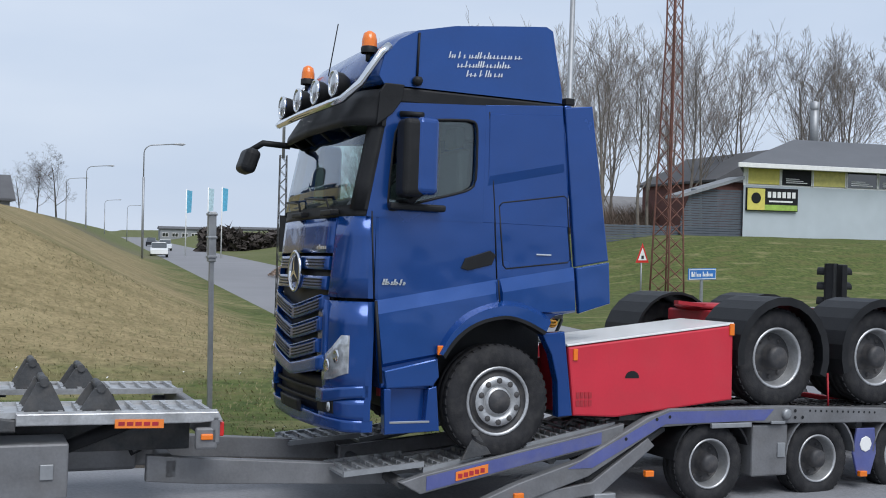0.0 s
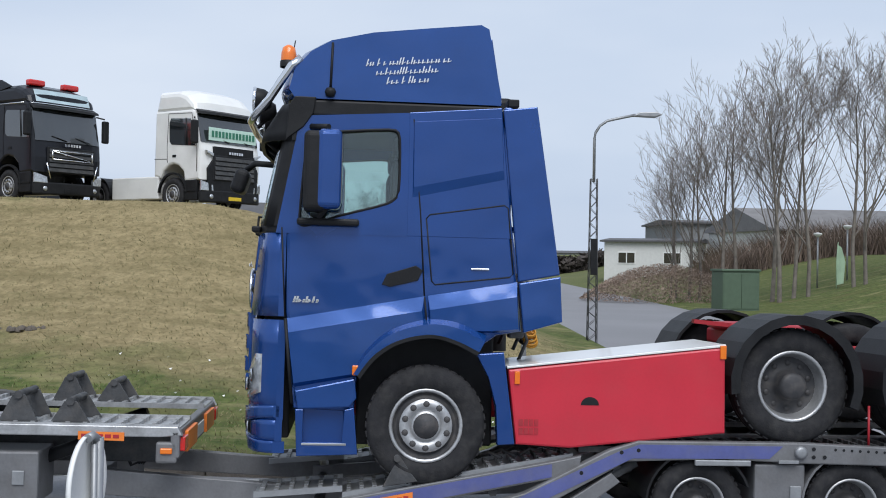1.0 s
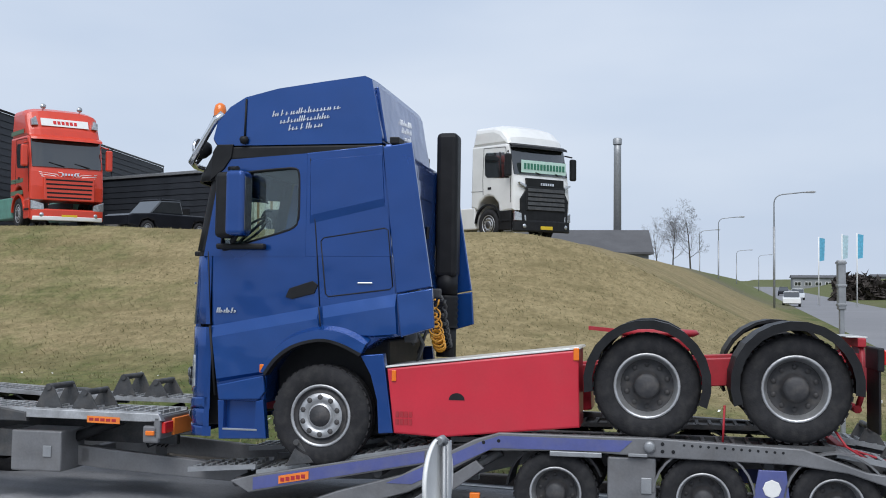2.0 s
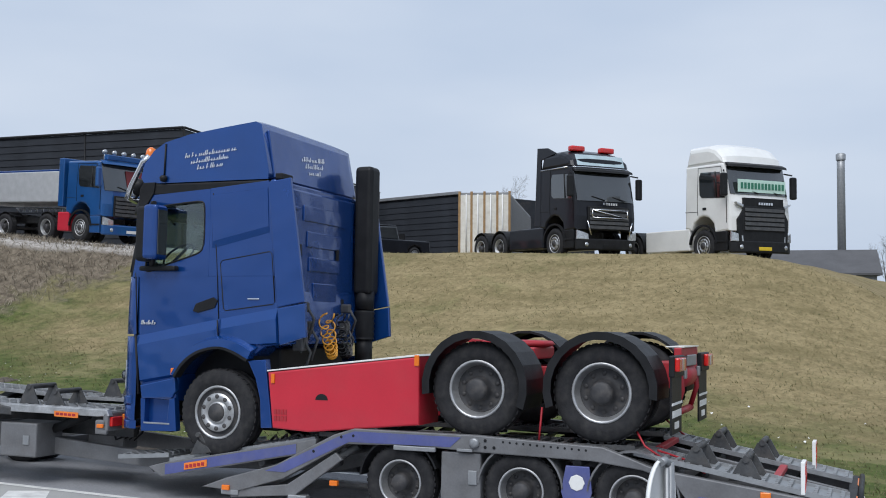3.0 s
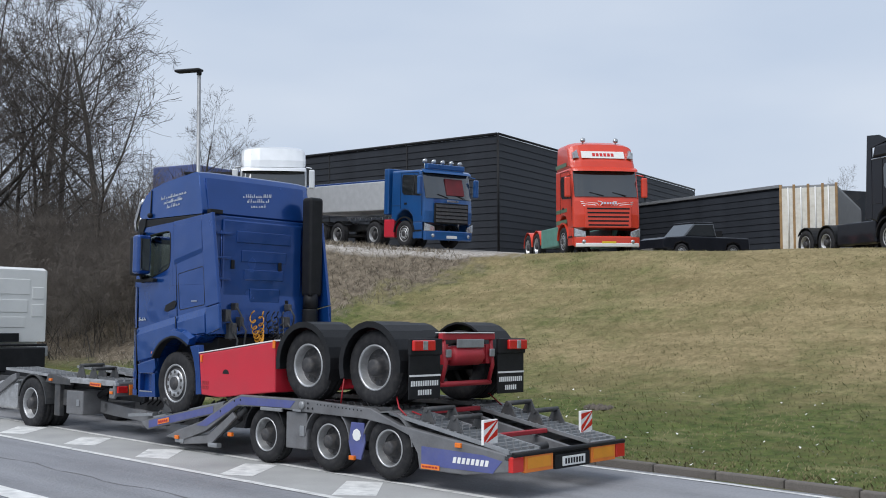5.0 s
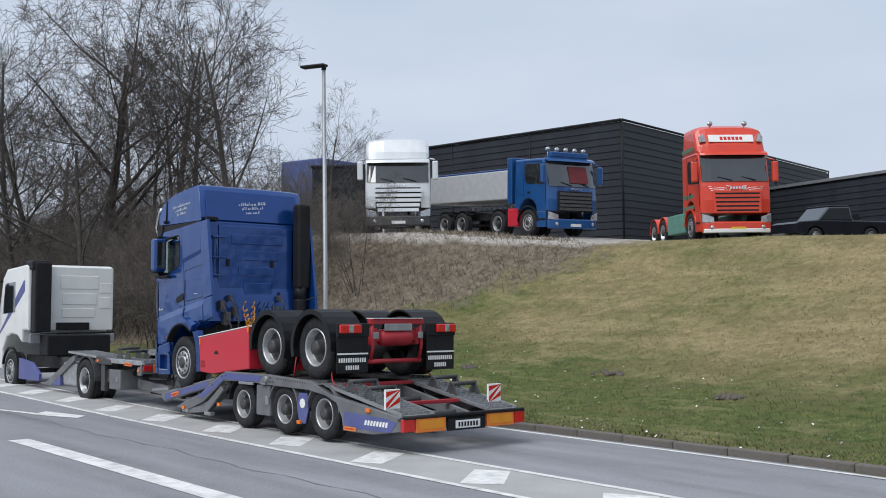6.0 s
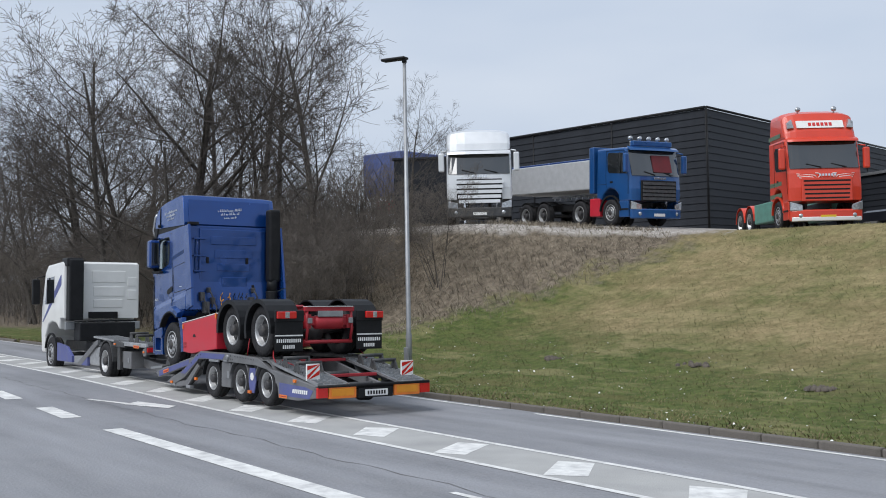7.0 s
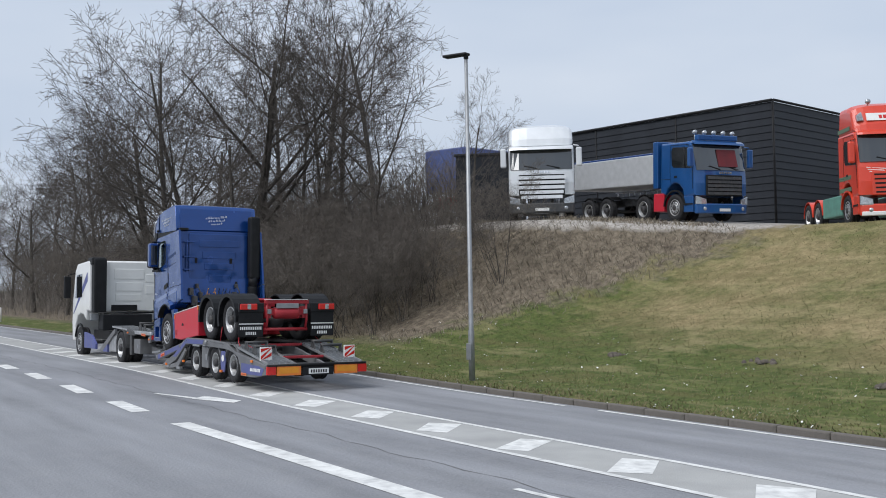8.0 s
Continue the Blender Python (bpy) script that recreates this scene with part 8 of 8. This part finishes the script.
# ---- bare trees, undergrowth, grass ----
def limbs_mesh(paths, name, mats, sides_of):
    """All limbs as tapered tubes: paths of (points, radii)."""
    verts, faces, base = [], [], 0
    for pts, rad in paths:
        sides = sides_of(rad[0])
        n = len(pts)
        d0 = (pts[-1] - pts[0]).normalized()
        u = d0.cross(Vector((0.2, 0.9, 0.37)))
        if u.length < 0.1:
            u = d0.cross(Vector((1, 0, 0)))
        u.normalize()
        w = d0.cross(u)
        for p, r in zip(pts, rad):
            for k in range(sides):
                a = 2 * math.pi * k / sides
                verts.append(p + r * (math.cos(a) * u + math.sin(a) * w))
        for i in range(n - 1):
            for k in range(sides):
                a, b = base + i * sides + k, base + i * sides + (k + 1) % sides
                faces.append((a, b, b + sides, a + sides))
        base += n * sides
    me = bpy.data.meshes.new(name)
    me.from_pydata(verts, [], faces)
    for m in mats:
        me.materials.append(M[m])
    me.shade_smooth()
    return me


def grow(rnd, start, way, length, radius, depth, out, upward, spread, kids):
    pts, rad = [start.copy()], [radius]
    p, d = start.copy(), way.copy()
    n = 4 if depth > 1 else 3
    for k in range(n):
        w = (0.13, 0.14, 0.14, 0.12, 0.045)[depth]
        d = (d + Vector((rnd.gauss(0, w), rnd.gauss(0, w), rnd.gauss(0, w * 0.8) + upward))).normalized()
        p = p + d * (length / n)
        pts.append(p.copy())
        rad.append(max(0.005, radius * (1 - 0.75 * (k + 1) / n)))
    out.append((depth, pts, rad))
    if depth == 0:
        return
    m = kids[depth]
    for k in range(m):
        u = 0.25 + 0.72 * (k + rnd.random()) / m
        i = min(n - 1, int(u * n))
        f = u * n - i
        at = pts[i].lerp(pts[i + 1], f)
        along_d = (pts[i + 1] - pts[i]).normalized()
        side = along_d.cross(Vector((rnd.gauss(0, 1), rnd.gauss(0, 1), rnd.gauss(0, 1)))).normalized()
        way2 = (along_d * math.cos(spread) + side * math.sin(spread) * rnd.uniform(0.7, 1.25)).normalized()
        r = max(0.006, radius * (1 - 0.7 * u) * rnd.uniform(0.34, 0.52))
        grow(rnd, at, way2, length * rnd.uniform(0.46, 0.70) * (1.12 - 0.5 * u), r, depth - 1, out, upward, spread, kids)


def bare_tree(seed, height, at, label, spread=0.75, upward=0.06, stems=1, kids=(0, 4, 5, 5, 7), trunk_r=0.2, group="", bark="bark", twigs="twig", tilt=0.16):
    rnd = random.Random(seed)
    out = []
    for s in range(stems):
        lean = tilt if stems > 1 else 0.04
        way = Vector((rnd.gauss(0, lean), rnd.gauss(0, lean), 1)).normalized()
        off = Vector((rnd.gauss(0, 0.35), rnd.gauss(0, 0.35), -0.3)) if stems > 1 else Vector((0, 0, -0.3))
        grow(rnd, off, way, height * rnd.uniform(0.62, 0.75), trunk_r * (0.75 if stems > 1 else 1), 4, out, upward, spread, kids)
    T = thing("tree", label, "tree", at, group)
    ob = new("trunk", limbs_mesh([(p, r) for d, p, r in out if d >= 3], "trunk", [bark], lambda r: 7 if r > 0.05 else 5))
    ob.parent = T
    ob = new("crown", limbs_mesh([(p, r) for d, p, r in out if d < 3], "crown", [twigs], lambda r: 3))
    ob.parent = T
    tagged(ob, "crown of bare twigs", kind="stuff")
    return T


rnd = random.Random(77)
first = {}


def plant(kind, az, r, height, label, group, turn=None):
    """Sets a tree of a kind; each kind is grown once and then copied with another turn and size."""
    x, y, z = spot(az, r)
    z = max(-0.2, z)
    spec = {"oak": dict(spread=0.92, upward=0.03, stems=1, trunk_r=0.19, kids=(0, 4, 6, 8, 13)), "oak_b": dict(spread=0.85, upward=0.035, stems=2, trunk_r=0.15, kids=(0, 4, 5, 7, 10)),
            "poplar": dict(spread=0.5, upward=0.10, stems=2, trunk_r=0.115, kids=(0, 3, 4, 5, 11), bark="pale_bark", twigs="pale_twig", tilt=0.06), "ash": dict(spread=0.78, upward=0.05, stems=1, trunk_r=0.13, kids=(0, 4, 5, 7, 11)), "scrub": dict(spread=0.75, upward=0.03, stems=7, trunk_r=0.045, kids=(0, 5, 5, 5, 7), twigs="brown_twig", tilt=0.35)}[kind]
    turn = rnd.uniform(0, 360) if turn is None else turn
    if kind not in first:
        first[kind] = (bare_tree(len(first) * 7 + 3, 10.0, Matrix.Identity(4), label, **spec), height)
        t = first[kind][0]
        t.matrix_world = pose(x, y, z, 0, 0, turn)
        t.scale = (height / 10,) * 3
        tagged(t, label, "tree", group)
        return t
    t = copy_thing(first[kind][0], pose(x, y, z, 0, 0, turn))
    t.scale = (height / 10 * rnd.uniform(0.92, 1.08), height / 10 * rnd.uniform(0.92, 1.08), height / 10)
    return tagged(t, label, "tree", group)


# the wood along the road
for kind, az, r, h in (("oak", 67.5, 47, 17.5), ("ash", 60.9, 43, 14.5), ("oak_b", 70.5, 54, 17.5), ("ash", 64.0, 52, 15.5), ("oak", 73.2, 60, 15.5), ("ash", 63.0, 60, 15),
                       ("oak_b", 75.2, 72, 15), ("ash", 77.0, 84, 14), ("oak", 78.6, 98, 14), ("ash", 79.6, 112, 14), ("oak_b", 80.6, 125, 14), ("ash", 66.2, 64, 16), ("oak", 69.5, 72, 15), ("ash", 72.3, 84, 15), ("oak_b", 74.6, 100, 16), ("ash", 77.8, 120, 16), ("ash", 71.6, 50, 12.5), ("ash", 68.6, 44, 12), ("oak_b", 65.0, 45, 12.5), ("ash", 81.5, 140, 13)):
    plant(kind, az, r, h, "tall leafless tree in the wood by the road", "trees of the wood")
plant("scrub", 58.6, 40.0, 5.6, "thin leafless shrub at the top of the slope", "shrubs on the slope")
plant("scrub", 54.6, 37.0, 4.6, "thin leafless shrub at the top of the slope", "shrubs on the slope")
plant("ash", 56.1, 41.5, 6.6, "slender leafless tree beside the lamp", "shrubs on the slope")
plant("ash", 22.9, 58.0, 5.2, "small leafless tree behind the container", "")
for az, r, h in ((58.4, 37.5, 3.4), (59.9, 36.8, 3.8), (61.4, 36.0, 3.6), (62.2, 43.5, 6.0), (63.2, 37.5, 4.0), (65.2, 39.5, 4.6), (59.6, 39, 4.6), (61.2, 38, 4.4), (62.8, 40, 4.8), (64.4, 42, 5.0), (66.0, 44, 5.0), (67.6, 46, 5.2), (69.2, 50, 5.4), (70.8, 54, 5.6), (72.2, 60, 6.0), (73.4, 66, 6.2), (74.6, 73, 6.5), (75.7, 81, 6.8), (76.8, 90, 7.0), (77.8, 102, 7.5), (78.8, 116, 8), (63.6, 47, 5.5), (66.8, 53, 6), (70.0, 60, 6.2), (62.0, 40, 4.6), (63.8, 42, 5.2), (65.6, 43, 5.4), (67.0, 45, 5.4), (68.4, 47, 5.6), (70.0, 51, 5.8), (71.6, 56, 6.2), (72.8, 62, 6.4), (74.0, 69, 6.8), (75.2, 77, 7.0), (76.2, 85, 7.2), (65.0, 48, 6.4), (68.0, 54, 6.6), (71.0, 64, 7.0), (73.0, 75, 7.4), (77.2, 95, 7.6), (78.3, 108, 8.0), (79.4, 124, 8.6)):
    plant("scrub", az, r, h, "dense leafless thicket at the wood's edge", "thicket by the road")
# trees beyond the junction
for az, r, h in ((-14.4, 66, 12.5), (-16.2, 62, 14.5), (-17.9, 60, 15.0), (-19.6, 61, 14.5), (-21.8, 63, 14.5), (-23.4, 66, 14.5), (-25.5, 80, 17), (-27.6, 84, 17), (-30.4, 86, 18), (-33.0, 90, 18), (-35.6, 92, 18), (-38.2, 94, 18), (-40.8, 96, 18), (-29.0, 100, 19), (-36.8, 104, 19), (-26.6, 102, 18), (-12.9, 70, 10.5)):
    plant("poplar", az, r, h, "tall slender leafless tree with several stems", "trees beyond the junction")
for az, r, h in ((2.4, 150, 10), (3.3, 155, 9), (4.1, 160, 8)):
    plant("ash", az, r, h, "far leafless tree beside the side road", "far trees")


def strands(name, label, count, where, height, mat, category, seed, width=0.012, bend=0.35, per=1):
    """Loose stalks or blades: thin upright wedges scattered by a function."""
    rnd = random.Random(seed)
    verts, faces = [], []
    made = 0
    for _ in range(count * 12):
        if made >= count:
            break
        p = where(rnd)
        if p is None:
            continue
        made += 1
        x, y = p
        z = land_z(x, y) - 0.02
        for _ in range(per):
            xx, yy = x + rnd.gauss(0, 0.05) * (per > 1), y + rnd.gauss(0, 0.05) * (per > 1)
            h = height * rnd.uniform(0.4, 1.2)
            a = rnd.uniform(0, math.tau)
            bx_, by_ = bend * h * math.cos(a), bend * h * math.sin(a)
            wx, wy = -width * math.sin(a + 0.7), width * math.cos(a + 0.7)
            b = len(verts)
            verts += [(xx - wx, yy - wy, z), (xx + wx, yy + wy, z), (xx + bx_ * 0.35 + wx * 0.7, yy + by_ * 0.35 + wy * 0.7, z + h * 0.6), (xx + bx_ * 0.35 - wx * 0.7, yy + by_ * 0.35 - wy * 0.7, z + h * 0.6), (xx + bx_, yy + by_, z + h)]
            faces += [(b, b + 1, b + 2, b + 3), (b + 3, b + 2, b + 4)]
    me = bpy.data.meshes.new(name)
    me.from_pydata(verts, [], faces)
    me.materials.append(M[mat] if isinstance(mat, str) else mat)
    return tagged(new(name, me), label, category, "", "stuff")


def on_brush(r):
    x, y = r.uniform(-60, -25.6), r.uniform(16.8, 28.5)
    if x > -27.4 + 0.42 * (y - 22) + r.gauss(0, 0.5):
        return None
    return (x, y) if noise.noise(Vector((x * 0.4, y * 0.4, 1))) > -0.35 else None


def in_wood(r):
    x = -37 - 130 * r.random() ** 1.25
    return (x, r.uniform(17.2, 26.0 + 0.12 * (-36 - x)))


def in_thicket(r):
    x = -39.5 - 108 * r.random() ** 1.3
    y = r.uniform(19.5, 26.0 + 0.14 * (-36 - x))
    return (x, y) if noise.noise(Vector((x * 0.22, y * 0.22, 9))) > -0.25 else None


def on_lawn(r):
    y = 13.7 + 16.3 * r.random() ** 1.5
    x = r.uniform(-40, 4.2)
    return None if (y > 17 and x < -27.4 + 0.42 * (y - 22)) else (x, y)


def on_verge(r):
    x = r.uniform(-60, 4)
    return (x, KERB + 0.15 + 0.5 * r.random() ** 2)


strands("dead_brush", "flattened dead brown weeds on the slope", 28000, on_brush, 0.20, "brush", "weeds", 5, 0.012, 0.9)
strands("undergrowth", "tangle of thin brown stems under the trees", 11000, in_wood, 2.0, shade("brown_stems", (0.17, 0.148, 0.128), 0.95, var=0.5, scale=2.0, bump=0), "undergrowth", 6, 0.010, 0.75)
strands("wood_thicket", "high tangle of bare brown brush along the wood", 6500, in_thicket, 3.8, shade("brush_stems", (0.15, 0.132, 0.115), 0.95, var=0.5, scale=2.0, bump=0), "undergrowth", 26, 0.019, 0.6)


def by_hall(r):
    x, y = r.uniform(22, 66), r.uniform(82, 90)
    return (x, y) if noise.noise(Vector((x * 0.25, y * 0.4, 4))) > -0.3 else None


strands("brown_thicket", "low brown leafless thicket before the halls", 14000, by_hall, 2.7, shade("thicket_stems", (0.15, 0.11, 0.085), 0.95, var=0.4, scale=0.4, bump=0), "undergrowth", 16, 0.03, 0.6)
strands("lawn_tufts", "short uneven winter grass on the bank", 64000, on_lawn, 0.06, shade("straw_blades", (0.10, 0.11, 0.04), 0.9, var=0.3, scale=0.5, grain=6, second=(0.28, 0.245, 0.125), bump=0), "grass", 7, 0.010, 0.8)
strands("verge_tufts", "rough grass and dead leaves along the kerb", 7000, on_verge, 0.10, shade("verge_blades", (0.075, 0.075, 0.03), 0.9, var=0.4, scale=1, second=(0.24, 0.19, 0.10), bump=0), "grass", 8, 0.014, 1.0)


def specks():
    """Daisies and litter in the grass: tiny pale flecks."""
    rnd = random.Random(9)
    bm = fresh()
    for _ in range(420):
        x, y = rnd.uniform(-40, 4), 13.8 + 6 * rnd.random() ** 1.6
        z = land_z(x, y) + 0.03
        s = rnd.uniform(0.012, 0.03)
        bm.faces.new([bm.verts.new((x + s * math.cos(a), y + s * math.sin(a), z + rnd.uniform(-0.01, 0.03))) for a in (0.3, 2.0, 3.6, 5.2)])
    solo("daisies", bm, "white_paint", "scattered tiny white flowers in the grass", "flowers", "stuff")
    for x, y, s in ((-16.3, 18.6, 0.35), (-12.2, 17.3, 0.25), (-20.5, 18.0, 0.2), (-7.5, 21.0, 0.3)):
        bm = fresh()
        for _ in range(26):
            dx, dy = rnd.gauss(0, s * 0.6), rnd.gauss(0, s * 0.4)
            lathe(bm, [(0.001, 0.05), (0.05, 0.02), (0.06, -0.03)], (dx, dy, rnd.uniform(0, 0.05)), axis="z", sides=6)
        solo("molehill", bm, shade("soil", (0.10, 0.085, 0.07), 0.95, var=0.3, bump=0.4), "small heap of bare soil in the lawn", "soil", "stuff", at=Matrix.Translation((x, y, land_z(x, y))))


specks()


def mound():
    """Brown heather-like mound by the drive and the dark hedge beyond."""
    rnd = random.Random(15)
    verts, faces = [], []
    for _ in range(28000):
        a, q = rnd.uniform(0, math.tau), math.sqrt(rnd.random())
        x, y = 14.6 + 5.2 * q * math.cos(a), 66 + 4.5 * q * math.sin(a)
        z = land_z(x, y) + 2.1 * max(0.0, 1 - q * q) * rnd.uniform(0.75, 1.05)
        s = rnd.uniform(0.02, 0.05)
        b = len(verts)
        for _ in range(3):
            verts.append((x + rnd.gauss(0, s), y + rnd.gauss(0, s), z + rnd.gauss(0, s)))
        faces.append((b, b + 1, b + 2))
    me = bpy.data.meshes.new("shrub_mound")
    me.from_pydata(verts, [], faces)
    me.materials.append(shade("heather", (0.22, 0.16, 0.125), 0.95, var=0.3, scale=0.8, second=(0.36, 0.27, 0.21), bump=0))
    tagged(new("shrub_mound", me), "mound of reddish-brown leafless shrubs", "shrubs", "", "stuff")
    verts, faces = [], []
    for _ in range(7000):
        u = rnd.random()
        x, y = 12 + 26 * u, 148 + rnd.gauss(0, 0.8)
        z = rnd.uniform(-0.2, 2.6 + 0.5 * math.sin(u * 17))
        b = len(verts)
        for _ in range(3):
            verts.append((x + rnd.gauss(0, 0.35), y + rnd.gauss(0, 0.35), z + rnd.gauss(0, 0.3)))
        faces.append((b, b + 1, b + 2))
    me = bpy.data.meshes.new("far_hedge")
    me.from_pydata(verts, [], faces)
    me.materials.append(shade("dark_hedge", (0.055, 0.045, 0.04), 0.95, var=0.3, bump=0))
    tagged(new("far_hedge", me), "long dark leafless hedge far off", "hedge", "", "stuff")


mound()
x, y = -84.0, 14.6
bm = fresh()
tube(bm, [(0, 0, -0.2), (0, 0, 1.0), (0, 0, 1.05)], [0.08, 0.08, 0.04], 8)
solo("marker_post", bm, "white_paint", "short white roadside marker post", "post", at=pose(x, y, land_z(x, y)))


spins = []
carried_truck = blue_tractor()
trailer = low_trailer(spins)
puller = drawing_truck(spins)


# ---- what moves ----
TRUCK_ROWS = (
    (0.0, 3.43, 9.07, 6.36, 1.4), (0.5, 1.81, 9.08, 4.93, 1.1), (1.0, 0.01, 9.12, 3.9, 0.8), (1.5, -1.99, 9.72, 3.5, 0.5),
    (1.7, -2.83, 9.95, 3.6, 0.3), (2.8, -7.41, 10.22, 4.85, 0.1), (3.0, -8.16, 10.21, 4.80, 0.05), (3.5, -10.02, 10.16, 3.85, -0.2),
    (4.0, -11.79, 10.07, 2.99, -0.35), (4.2, -12.50, 10.02, 2.67, -0.4), (5.3, -16.63, 9.76, 0.9, -0.4), (5.5, -17.45, 9.72, 0.65, -0.4),
    (6.0, -19.62, 9.64, 0.17, -0.45), (6.5, -21.90, 9.54, 0.02, -0.45), (7.0, -24.31, 9.44, 0.05, -0.4), (7.5, -26.78, 9.36, 0.02, -0.35), (8.0, -29.19, 9.30, 0.0, -0.35))
LEAD = ((0.0, -0.75), (1.0, -0.30), (1.5, -0.05), (3.0, 0.15), (4.2, 0.10), (5.5, -0.30), (6.5, -0.15), (8.0, 0.15))
ROLL = -1.5


def along(t, rows, k):
    return float(np.interp(t, [r[0] for r in rows], [r[k] for r in rows]))


def motions():
    def place(t, x, y, a, b, dx=0.0):
        return pose(x, y + ahead(t), road_z(x, y), ROLL, b, a) @ Matrix.Translation((dx, 0, 0))
    for ob in (carried_truck, trailer):
        walk(ob, [(t, place(t, x, y, a, b)) for t, x, y, a, b in TRUCK_ROWS])
    walk(puller, [(t, place(t, x, y, a, b, along(t, LEAD, 1))) for t, x, y, a, b in TRUCK_ROWS])
    # rolling wheels: the turn follows the way travelled
    for ob, r in spins:
        rest, rows = ob.matrix_basis.translation.copy(), []
        for k in range(81):
            t = k / 10
            way = along(0, TRUCK_ROWS, 1) - along(t, TRUCK_ROWS, 1)
            rows.append((t, Matrix.Translation(rest) @ Matrix.Rotation(-way / r, 4, "Y")))
        walk(ob, rows)


motions()
